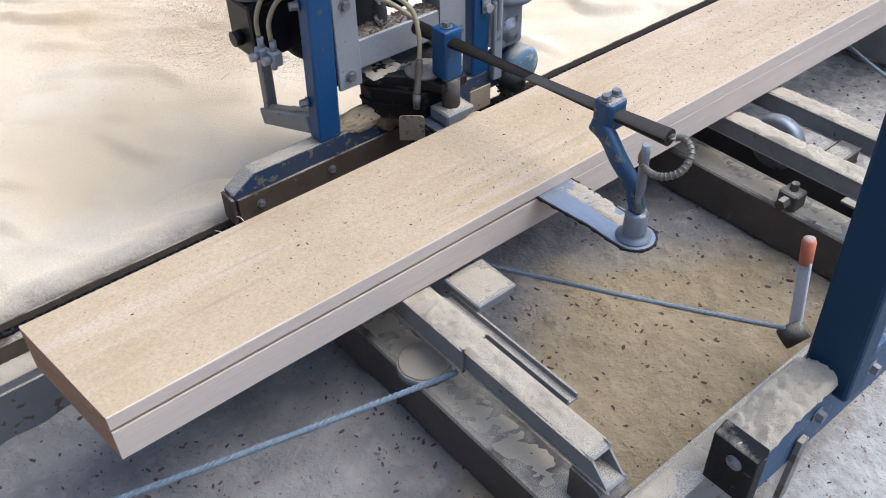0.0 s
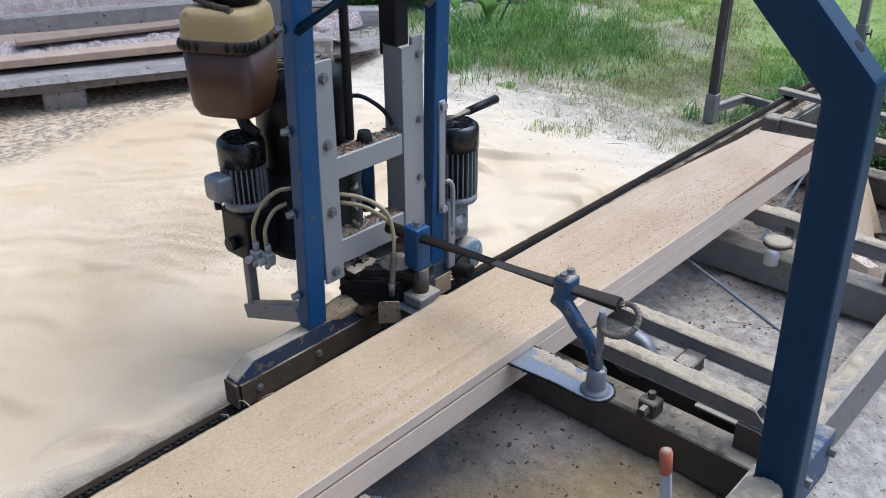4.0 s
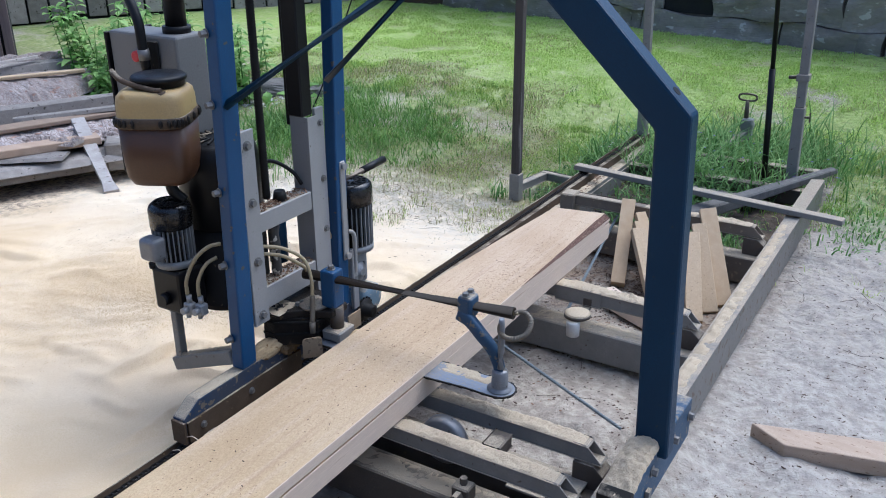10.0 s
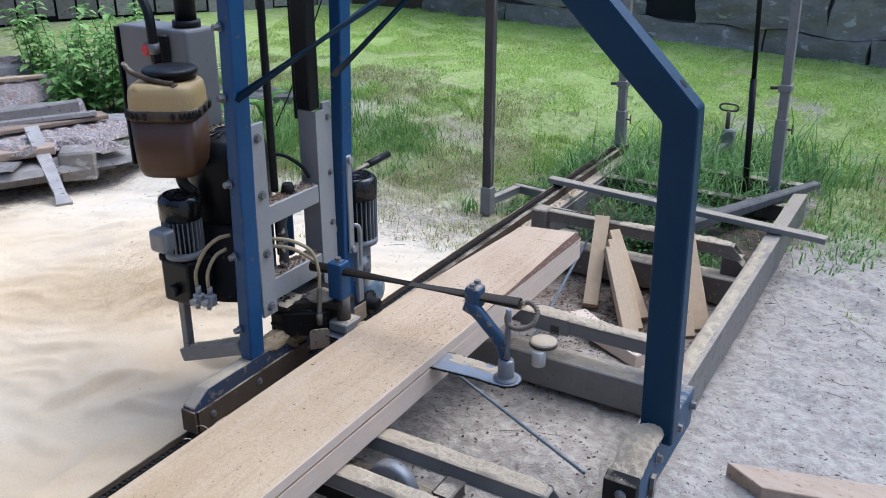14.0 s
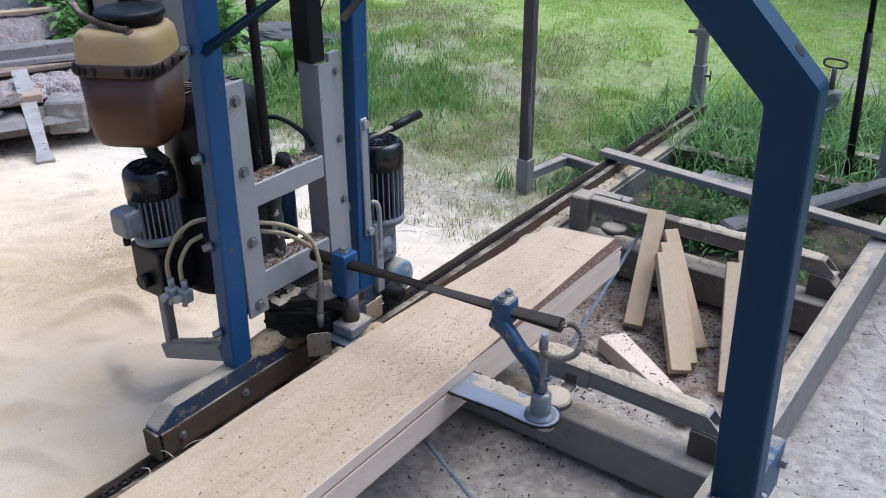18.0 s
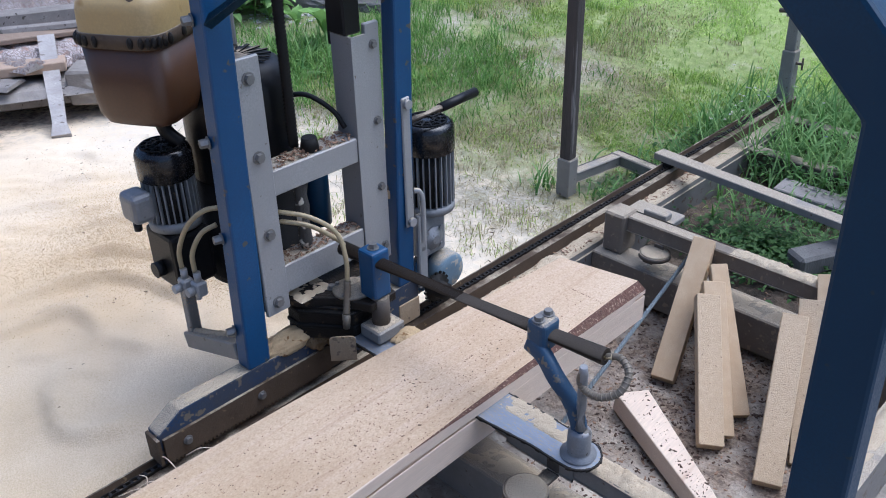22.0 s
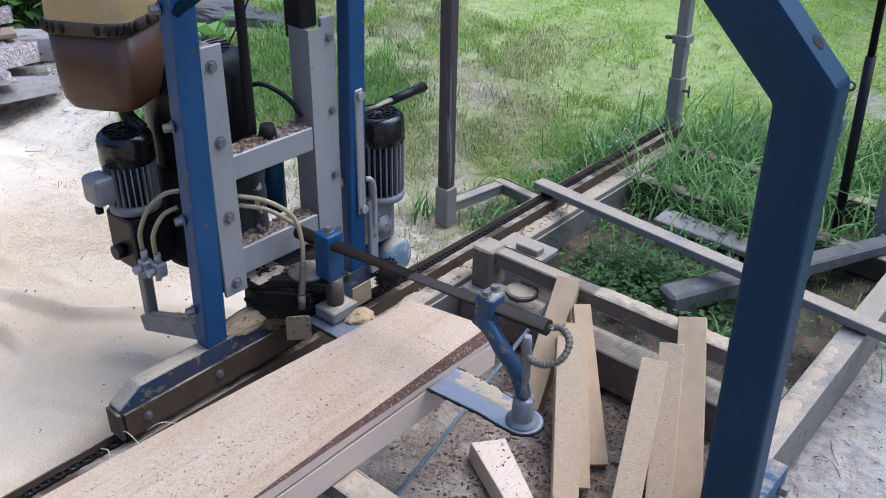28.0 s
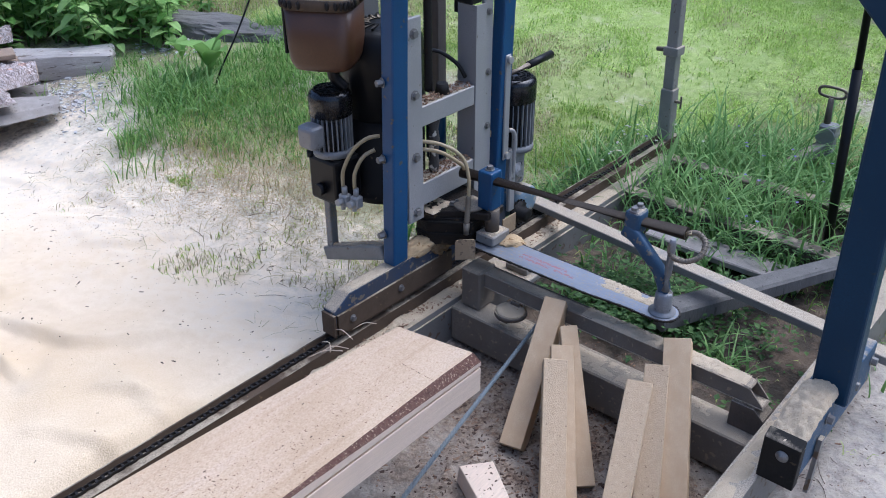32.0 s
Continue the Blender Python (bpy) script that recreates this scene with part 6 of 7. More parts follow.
# ---- offcuts leaning and lying by the bed ----
def stick(low, high, w, d, turn, label, taper=1.0, mt=WEDGEWOOD):
    """A sawn offcut from its foot to its top, with its broad side turned."""
    low, high = Vector(low), Vector(high)
    ax = (high - low).normalized()
    u = Vector((math.cos(radians(turn)), math.sin(radians(turn)), 0))
    u = (u - ax * u.dot(ax)).normalized()
    v = ax.cross(u)
    bm = bmesh.new()
    rings = []
    for f, k in ((0, 1.0), (0.5, (1 + taper) / 2), (1, taper)):
        p = low.lerp(high, f)
        rings.append([p + u * (a * w / 2 * k) + v * (b * d / 2) for a, b in ((-1, -1), (1, -1), (1, 1), (-1, 1))])
    loft(bm, rings, smooth=False)
    bmesh.ops.recalc_face_normals(bm, faces=bm.faces[:])
    bmesh.ops.bevel(bm, geom=bm.edges[:], offset=0.0015, segments=1, affect="EDGES")
    ob = link_mesh("offcut", bm, mt)
    return tagged(ob, label, "offcut", "sawn pine offcuts by the bed")


stick((0.120, 3.370, 0.012), (0.040, 3.665, 0.285), 0.060, 0.075, 20, "pale pine offcut leaning against a bunk", mt=SMOOTHWOOD)
stick((0.343, 3.226, 0.012), (0.145, 3.507, 0.228), 0.062, 0.034, 45, "rough-sawn pale pine offcut leaning against other offcuts")
stick((0.345, 3.278, 0.012), (0.138, 3.545, 0.250), 0.058, 0.026, 45, "pale pine offcut leaning against other offcuts", mt=SMOOTHWOOD)
stick((0.338, 3.372, 0.012), (0.112, 3.612, 0.262), 0.056, 0.036, 38, "yellow-stained pine offcut leaning against other offcuts", 0.8, SMOOTHWOOD)
stick((0.502, 3.200, 0.012), (0.362, 3.558, 0.236), 0.064, 0.036, 22, "rough-sawn pale pine offcut leaning against the last bunk")
stick((0.535, 3.315, 0.012), (0.372, 3.622, 0.258), 0.060, 0.028, 16, "rough-sawn pine offcut leaning against the last bunk")
stick((0.566, 3.400, 0.012), (0.384, 3.696, 0.302), 0.068, 0.046, 12, "pale pine offcut leaning against the last bunk", mt=SMOOTHWOOD)


def lying_wedge():
    """A short offcut sawn to a point at one end, lying on its side."""
    bm = bmesh.new()
    low = [bm.verts.new(v) for v in ((0.085, 3.185, 0.012), (0.147, 3.262, 0.012), (0.476, 3.045, 0.012), (0.438, 2.996, 0.012))]
    top = [bm.verts.new(v) for v in ((0.090, 3.190, 0.062), (0.142, 3.258, 0.062), (0.462, 3.043, 0.055), (0.438, 3.006, 0.055))]
    bm.faces.new(low[::-1])
    bm.faces.new(top)
    for i in range(4):
        bm.faces.new((low[i], low[(i + 1) % 4], top[(i + 1) % 4], top[i]))
    bmesh.ops.recalc_face_normals(bm, faces=bm.faces[:])
    bmesh.ops.bevel(bm, geom=bm.edges[:], offset=0.0015, segments=1, affect="EDGES")
    tagged(link_mesh("offcut", bm, PINESIDE), "short pale pine wedge with bark crumbs lying in the sawdust", "offcut", "sawn pine offcuts by the bed")
    rnd = random.Random(15)
    spots = []
    for k in range(130):
        f, g = rnd.random(), rnd.uniform(0.06, 0.94)
        a, b = Vector((0.090, 3.190, 0.0628)).lerp(Vector((0.438, 3.006, 0.0558)), f), Vector((0.142, 3.258, 0.0628)).lerp(Vector((0.462, 3.043, 0.0558)), f)
        spots.append(tuple(a.lerp(b, g)))
    scatter("bark_crumbs", spots, CHIPS, 0.0016, "dark bark crumbs lying on the wedge", None, 16, 0.5, 1.2)


lying_wedge()


# ---- far end of the mill ----
def plain(name, bm, material, label, category, group="", kind=""):
    return tagged(link_mesh(name, bm, material), label, category, group, kind)


def build_far_end():
    # flat bar across both rails
    bm = bmesh.new()
    m = Matrix.Translation((0.222, 4.145, 0.222)) @ Euler((0, radians(0.7), math.atan2(4.085 - 4.205, 1.33))).to_matrix().to_4x4()
    box(bm, -0.668, 0.668, -0.026, 0.026, -0.009, 0.016, 0.002, m)
    bar = thing("flat_bar", "long grey steel flat bar lying across the rails", "steel bar")
    part("bar", bm, GALV, bar)
    part("rest", box(bmesh.new(), -0.640, -0.600, -0.020, 0.020, -0.030, -0.0095, 0.003, m), BLACKDUSTY, bar, "small dark rest under its end")
    # uprights
    for x, y, joint in ((-0.385, 5.08, 0.36), (0.535, 4.80, 0.49)):
        up = thing("bed_upright", "grey telescopic square steel upright with a clamp screw", "steel post", "uprights at the far end")
        mm = Matrix.Translation((x, y, 0.05)) @ Euler((0, radians(-1.6), 0)).to_matrix().to_4x4()
        bm = bmesh.new()
        box(bm, -0.027, 0.027, -0.027, 0.027, 0, joint, 0.004, mm)
        part("outer_tube", bm, GALV, up)
        bm = bmesh.new()
        box(bm, -0.022, 0.022, -0.022, 0.022, joint + 0.0005, 1.9, 0.003, mm)
        part("inner_tube", bm, GALV, up)
        bm = bmesh.new()
        box(bm, -0.031, 0.031, -0.031, 0.031, joint + 0.135, joint + 0.170, 0.003, mm)
        cl = part("collar", bm, GALV, up)
        bm = bmesh.new()
        cyl(bm, mm @ Vector((-0.031, 0, joint + 0.152)), mm @ Vector((-0.072, 0, joint + 0.148)), 0.009, seg=10)
        part("clamp_screw", bm, DARKSTEEL, cl)
        bm = bmesh.new()
        cyl(bm, mm @ Vector((0.0275, 0, joint - 0.05)), mm @ Vector((0.055, 0, joint - 0.05)), 0.007, seg=8)
        cyl(bm, mm @ Vector((0.053, 0, joint - 0.075)), mm @ Vector((0.053, 0, joint - 0.025)), 0.004, seg=8)
        part("wing_screw", bm, DARKSTEEL, up)
    bm = bmesh.new()
    cyl(bm, (0.398, 4.80, 0.06), (0.360, 4.80, 0.72), 0.016, seg=14)
    cyl(bm, (0.360, 4.80, 0.72), (0.288, 4.80, 1.95), 0.012, seg=14)
    plain("black_pole", bm, BLACK, "thin black steel pole standing at the far end", "pole")
    # hanging square post with an angled arm to the rail
    hp = thing("side_post", "dark wooden post in a steel socket beside the rail", "post")
    bm = bmesh.new()
    box(bm, -0.720, -0.676, 3.995, 4.037, 0.205, 1.9, 0.003)
    part("post", bm, DARKPOST, hp, "dark weathered post")
    bm = bmesh.new()
    box(bm, -0.726, -0.670, 3.989, 4.043, 0.060, 0.2045, 0.003)
    part("socket", bm, GALV, hp, "grey steel socket")
    bm = bmesh.new()
    rhs(bm, (-0.690, 4.043, 0.125), (-0.655, 4.27, 0.125), 0.045, 0.045)
    part("arm", bm, GALV, hp)
    bm = bmesh.new()
    rhs(bm, (-0.678, 4.291, 0.125), (-0.435, 4.26, 0.125), 0.045, 0.045)
    part("arm", bm, GALV, hp)
    # old beam lying across the corner
    bm = bmesh.new()
    m = look((0.438, 4.446, 0.165), (0.704, 4.912, 0.205))
    box(bm, -0.042, 0.042, -0.035, 0.035, -0.47, 0.53, 0.010, m)
    for v in bm.verts:
        q = m.inverted() @ v.co
        if q.z < -0.4:
            v.co = m @ Vector((q.x * 0.55, q.y * 0.4 - 0.012, q.z - 0.10))
    plain("old_beam", bm, GREYBEAM, "grey weathered wooden beam lying on the bed", "wooden beam")
    # end cross members of the bed
    for y, z in ((4.66, 0.125), (5.02, 0.13)):
        bm = bmesh.new()
        box(bm, -0.335, 0.64, y - 0.03, y + 0.03, z - 0.055, z + 0.025, 0.003)
        part("cross_beam", bm, DARKSTEEL, bed, "dark grey cross beam")
    bm = bmesh.new()
    box(bm, -0.330, -0.16, 3.80, 3.92, 0.18, 0.20, 0.003)
    box(bm, -0.26, -0.18, 3.83, 3.87, 0.2005, 0.222, 0.003)
    part("mount_plate", bm, GALV, bed)
    # weathered plank and dark timber lying inside the end of the bed
    bm = bmesh.new()
    box(bm, -0.27, 0.27, -0.055, 0.055, -0.012, 0.012, 0.004, Matrix.Translation((0.16, 4.50, 0.105)) @ Euler((0, radians(2), radians(3))).to_matrix().to_4x4())
    plain("old_plank", bm, OLDWOOD, "grey weathered plank lying across the bed's end", "plank")
    # small hand winch with a looped handle
    w = thing("hand_winch", "small grey hand winch with a looped handle", "winch")
    wx, wy = 0.135, 5.40
    bm = bmesh.new()
    box(bm, wx - 0.020, wx + 0.045, wy - 0.03, wy + 0.03, 0.17, 0.30, 0.008)
    cyl(bm, (wx + 0.012, wy - 0.035, 0.255), (wx + 0.012, wy + 0.035, 0.255), 0.036, seg=20)
    part("body", bm, ALU, w)
    bm = bmesh.new()
    rhs(bm, (wx + 0.02, wy, 0.215), (wx - 0.10, wy - 0.22, 0.130), 0.045, 0.045)
    part("foot_tube", bm, GALV, w)
    bm = bmesh.new()
    cyl(bm, (wx, wy, 0.29), (wx - 0.004, wy, 0.405), 0.014, 0.011, seg=12)
    part("neck", bm, DARKSTEEL, w)
    bm = bmesh.new()
    ring = [(wx - 0.004 + 0.052 * math.copysign(abs(math.cos(q)) ** 0.7, math.cos(q)), wy, 0.425 + 0.020 * math.copysign(abs(math.sin(q)) ** 0.7, math.sin(q))) for q in [2 * math.pi * k / 24 for k in range(25)]]
    tube(bm, ring, 0.006, 8)
    part("handle", bm, DARKSTEEL, w, "looped steel handle")
    # thin wire hanging down into the weeds from above
    bm = bmesh.new()
    tube(bm, curve_pts([(-2.305, 4.250, ground_height(-2.305, 4.25)), (-2.268, 4.280, 0.30), (-2.235, 4.42, 0.53), (-2.17, 4.80, 1.22), (-2.09, 5.24, 2.05)], 8), 0.0045, 6)
    plain("hanging_wire", bm, BLACK, "thin dark wire hanging down into the weeds", "wire")
    # squared plank lying on the sand
    bm = bmesh.new()
    prism(bm, [(0.872, 2.552), (0.985, 2.482), (1.9, 2.70), (1.86, 2.83)], "z", -0.004, 0.052, 0.004)
    plain("sand_plank", bm, TANPLANK, "tan pine plank with an angled end lying on the sand", "plank")


build_far_end()


# ---- lawn and weeds ----
def blades(name, spots, length, width, colours, label, bend=0.5, seed=1):
    """Many grass blades as one mesh; spots are (x, y, z, scale)."""
    rng = np.random.default_rng(seed)
    n = len(spots)
    s = np.array(spots)
    a = rng.uniform(0, 2 * np.pi, n)
    ln = length * s[:, 3] * rng.uniform(0.55, 1.25, n)
    wd = width * rng.uniform(0.7, 1.3, n)
    lean = bend * rng.uniform(0.15, 1.0, n)
    dx, dy = np.cos(a), np.sin(a)
    v = np.zeros((n, 5, 3))
    base = s[:, :3]
    side = np.stack([-dy, dx, np.zeros(n)], 1) * (wd / 2)[:, None]
    fwd = np.stack([dx, dy, np.zeros(n)], 1)
    up = np.array([0, 0, 1.0])
    v[:, 0], v[:, 1] = base - side, base + side
    mid = base + fwd * (ln * lean * 0.3)[:, None] + up * (ln * 0.62)[:, None]
    v[:, 2], v[:, 3] = mid - side * 0.8, mid + side * 0.8
    v[:, 4] = base + fwd * (ln * lean * 0.85)[:, None] + up * (ln * np.clip(1.0 - 0.38 * lean, 0.25, 1))[:, None]
    k = np.arange(n)[:, None] * 5
    faces = np.concatenate([np.concatenate([k + 0, k + 1, k + 3, k + 2], 1)]).tolist() + np.concatenate([k + 2, k + 3, k + 4], 1).tolist()
    ob = pydata(name, v.reshape(-1, 3).tolist(), faces, colours)
    return tagged(ob, label, "grass", kind="stuff")


def arching_blades(name, spots, length, width, material, label, seed=1):
    """Long grass blades that rise and droop over, as one mesh; spots are (x, y, z, scale)."""
    rng = np.random.default_rng(seed)
    s = np.array(spots)
    n, q = len(s), 6
    a = rng.uniform(0, 2 * np.pi, n)
    ln = length * s[:, 3] * rng.uniform(0.6, 1.25, n)
    wd = width * rng.uniform(0.6, 1.4, n)
    reach, drop = rng.uniform(0.2, 0.9, n), rng.uniform(0.1, 0.75, n)
    fwd = np.stack([np.cos(a), np.sin(a), np.zeros(n)], 1)
    side = np.stack([-np.sin(a), np.cos(a), np.zeros(n)], 1)
    up = np.array([0, 0, 1.0])
    v = np.zeros((n, 2 * q, 3))
    for k in range(q):
        f = k / (q - 1)
        c = s[:, :3] + fwd * (ln * reach * f ** 1.7)[:, None] + up * (ln * (f - drop * f ** 2.4))[:, None]
        w = (wd / 2 * (0.12 + 0.88 * (1 - f ** 2.5)))[:, None]
        v[:, 2 * k], v[:, 2 * k + 1] = c - side * w, c + side * w + up * w * 0.5
    k = np.arange(n)[:, None] * 2 * q
    faces = sum([np.concatenate([k + 2 * i, k + 2 * i + 1, k + 2 * i + 3, k + 2 * i + 2], 1).tolist() for i in range(q - 1)], [])
    return tagged(pydata(name, v.reshape(-1, 3).tolist(), faces, material), label, "grass", kind="stuff")


def leaf_material(name, c1, c2, rough=0.6, through_light=0.35):
    m = bpy.data.materials.new(name)
    m.use_nodes = True
    t = m.node_tree
    b = t.nodes["Principled BSDF"]
    g = t.nodes.new("ShaderNodeNewGeometry")
    x = t.nodes.new("ShaderNodeMix")
    x.data_type = "RGBA"
    x.inputs[6].default_value, x.inputs[7].default_value = (*c1, 1), (*c2, 1)
    t.links.new(g.outputs["Random Per Island"], x.inputs["Factor"])
    t.links.new(x.outputs[2], b.inputs["Base Color"])
    b.inputs["Roughness"].default_value = rough
    b.inputs["Specular IOR Level"].default_value = 0.25
    tr = t.nodes.new("ShaderNodeBsdfTranslucent")
    t.links.new(x.outputs[2], tr.inputs["Color"])
    ms = t.nodes.new("ShaderNodeMixShader")
    ms.inputs[0].default_value = through_light
    t.links.new(b.outputs[0], ms.inputs[1])
    t.links.new(tr.outputs[0], ms.inputs[2])
    t.links.new(ms.outputs[0], t.nodes["Material Output"].inputs["Surface"])
    return m


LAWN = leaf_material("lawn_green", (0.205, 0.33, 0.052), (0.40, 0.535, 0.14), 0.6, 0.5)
# lighter copy of the lawn green, sunlight painted into the far blades
SUNLAWN = leaf_material("sunlit_lawn_green", (0.38, 0.54, 0.11), (0.65, 0.78, 0.27), 0.6, 0.5)
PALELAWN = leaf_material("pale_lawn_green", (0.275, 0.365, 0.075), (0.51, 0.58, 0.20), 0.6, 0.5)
LUSH = leaf_material("long_grass_green", (0.085, 0.20, 0.035), (0.27, 0.42, 0.11))
WEED = leaf_material("weed_green", (0.085, 0.20, 0.045), (0.30, 0.46, 0.16))
LOWWEED = leaf_material("low_weed_green", (0.030, 0.075, 0.020), (0.105, 0.19, 0.055))
LEAFY = leaf_material("weed_leaf_green", (0.13, 0.28, 0.055), (0.38, 0.55, 0.19))
DRY = leaf_material("dry_grass", (0.26, 0.225, 0.12), (0.46, 0.40, 0.24))


def straw_litter(spots, label, seed=8):
    """Dry stalks lying about on the ground, joined."""
    rnd = random.Random(seed)
    verts, faces = [], []
    for x, y in spots:
        a, l, w = rnd.uniform(0, 6.28), rnd.uniform(0.015, 0.07), rnd.uniform(0.0006, 0.0014)
        dx, dy = math.cos(a), math.sin(a)
        k = len(verts)
        for f in (-0.5, 0.0, 0.5):
            px, py = x + dx * l * f, y + dy * l * f
            z = ground_height(px, py) + 0.004 + (0.012 * rnd.random() if f else 0.010)
            verts += [(px - dy * w, py + dx * w, z), (px + dy * w, py - dx * w, z)]
        faces += [(k, k + 1, k + 3, k + 2), (k + 2, k + 3, k + 5, k + 4)]
    tagged(pydata("straw_litter", verts, faces, DRY), label, "straw", kind="stuff")


def build_grass():
    rnd = random.Random(4)
    lawn, pale, dry, lush, tall, fine = [], [], [], [], [], []
    nz = lambda x, y, k, seed: noise.noise(Vector((x * k, y * k, seed)))
    for k in range(330000):
        y = 3.6 + 4.9 * rnd.random() ** 1.25
        x = rnd.uniform(-2.9 - 0.55 * (y - 3.9), 1.15 + 0.55 * (y - 3.9))
        if y > 7.72 - 0.197 * x or (x < -2.55 and y < 4.75 + 0.3 * nz(x, y, 1, 1) and rnd.random() < 0.85):
            continue
        if -0.44 < x < 0.72 and y < 5.0 and rnd.random() < 0.96:
            continue
        line = grass_line(x) + (0.15 if -1.6 < x < -0.5 else 0.0)
        e = y - line + 0.9 * nz(x, y, 1.4, 2) + 0.5 * nz(x, y, 5, 3)
        if e < 0 or (e < 0.8 and rnd.random() > 0.12 + e):
            continue
        patch = nz(x, y, 1.1, 7) + 0.6 * nz(x, y, 3.3, 17)
        bare = nz(x, y, 1.9, 27) + 0.5 * nz(x, y, 6, 28)
        if y < 6.2 and bare > 0.16 and rnd.random() < 0.85:
            continue
        tuft = 0.75 + 0.75 * nz(x, y, 4, 1) + 0.35 * nz(x, y, 11, 4)
        spot = (x, y, ground_height(x, y) - 0.004, max(0.3, tuft) * (1.25 if y < 5.6 else 0.9))
        if -2.7 < x < -1.35 and y < 5.0 and nz(x, y, 1.7, 44) + (x + 1.45) * -0.55 > 0.05:
            if rnd.random() < 0.35:
                lush.append(spot)
        elif y < 6.0 and rnd.random() < 0.06:
            lush.append((x, y, spot[2], spot[3] * 0.6))
        elif patch > 0.08 and rnd.random() < (0.70 if y < 5.9 else 0.25):
            dry.append(spot)
        # beyond here the blades take the green with sunlight painted in
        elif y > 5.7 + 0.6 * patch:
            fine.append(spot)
        elif patch > -0.10:
            pale.append(spot)
        else:
            lawn.append(spot)
    # thin dry and green stalks in the dust before the lawn
    for k in range(9000):
        x, y = rnd.uniform(-1.9, -0.46), 4.35 - 1.15 * rnd.random() ** 0.6
        if nz(x, y, 2.2, 51) + 0.5 * nz(x, y, 7, 52) + (y - 3.75) * 0.7 + rnd.uniform(-0.25, 0.25) > 0.12:
            spot = (x, y, ground_height(x, y) - 0.003, rnd.uniform(0.5, 1.3))
            (dry if rnd.random() < 0.65 else pale).append(spot)
    blades("lawn_grass", fine, 0.034, 0.0042, SUNLAWN, "short yellow-green far lawn grass with sunlight in its colour", 1.7, 22)
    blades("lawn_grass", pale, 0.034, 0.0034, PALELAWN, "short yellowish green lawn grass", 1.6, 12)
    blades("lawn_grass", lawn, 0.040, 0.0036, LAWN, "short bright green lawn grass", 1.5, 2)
    blades("dry_grass", dry, 0.034, 0.0026, DRY, "dry yellowish mown grass", 1.8, 3)

    def clump(cx, cy, rx, ry, n, sc, to):
        for k in range(n):
            x, y = rnd.gauss(cx, rx), rnd.gauss(cy, ry)
            to.append((x, y, ground_height(x, y) - 0.01, sc * rnd.uniform(0.5, 1.15)))
    clump(0.15, 5.05, 0.26, 0.13, 800, 0.9, tall)
    clump(-0.10, 4.72, 0.16, 0.08, 420, 1.0, tall)
    clump(0.25, 4.66, 0.18, 0.06, 160, 0.9, tall)
    clump(-0.36, 4.85, 0.05, 0.18, 160, 0.8, tall)
    clump(-0.52, 4.62, 0.05, 0.22, 150, 0.7, tall)
    clump(-0.55, 4.38, 0.04, 0.10, 40, 0.55, tall)
    clump(0.95, 4.85, 0.16, 0.24, 150, 0.34, tall)
    clump(0.92, 4.45, 0.12, 0.16, 260, 0.26, tall)
    clump(-0.58, 4.12, 0.05, 0.06, 70, 0.4, tall)
    clump(-0.80, 4.02, 0.04, 0.05, 40, 0.45, tall)
    clump(0.50, 5.35, 0.22, 0.14, 220, 0.55, tall)
    clump(0.40, 4.02, 0.05, 0.04, 30, 0.35, tall)
    clump(-2.15, 3.72, 0.05, 0.04, 40, 0.4, tall)
    clump(-0.10, 5.20, 0.22, 0.12, 700, 1.0, tall)
    clump(0.35, 5.45, 0.30, 0.14, 600, 0.9, tall)
    clump(-0.52, 4.95, 0.07, 0.20, 260, 0.75, tall)
    clump(0.10, 4.55, 0.20, 0.05, 120, 0.75, tall)
    clump(0.40, 3.98, 0.03, 0.03, 40, 0.5, tall)
    clump(0.05, 4.12, 0.14, 0.10, 260, 0.40, tall)
    clump(0.0, 4.42, 0.20, 0.05, 160, 0.45, tall)
    clump(-1.89, 3.55, 0.045, 0.04, 26, 2.0, lush)
    clump(-2.10, 3.72, 0.09, 0.06, 70, 1.6, lush)
    clump(-2.42, 4.08, 0.17, 0.12, 800, 1.5, lush)
    clump(-2.38, 4.10, 0.16, 0.10, 280, 0.62, tall)
    clump(-2.90, 4.15, 0.12, 0.08, 300, 0.9, lush)
    clump(-3.05, 3.72, 0.10, 0.06, 60, 1.1, lush)
    clump(-1.95, 4.25, 0.28, 0.20, 3200, 1.0, lush)
    clump(-1.60, 4.62, 0.14, 0.12, 900, 1.2, lush)
    clump(-1.20, 4.95, 0.05, 0.04, 60, 0.9, lush)
    clump(-1.02, 4.62, 0.07, 0.05, 80, 0.7, lush)
    arching_blades("tall_grass", tall, 0.30, 0.0075, WEED, "tall uncut broad-bladed grass", 5)
    arching_blades("long_grass", lush, 0.10, 0.0042, LUSH, "dark green long grass patch in the lawn", 6)
    straw = [(rnd.uniform(-2.3, -0.47), 4.05 + rnd.gauss(0, 0.34)) for k in range(5200)]
    straw += [(rnd.gauss(-1.25, 0.3), rnd.gauss(4.95, 0.12)) for k in range(900)]
    straw += [(rnd.gauss(-0.75, 0.2), rnd.gauss(4.65, 0.2)) for k in range(900)]
    straw_litter([q for q in straw if q[1] > 3.2], "dry straw and mown stalks lying on the ground")


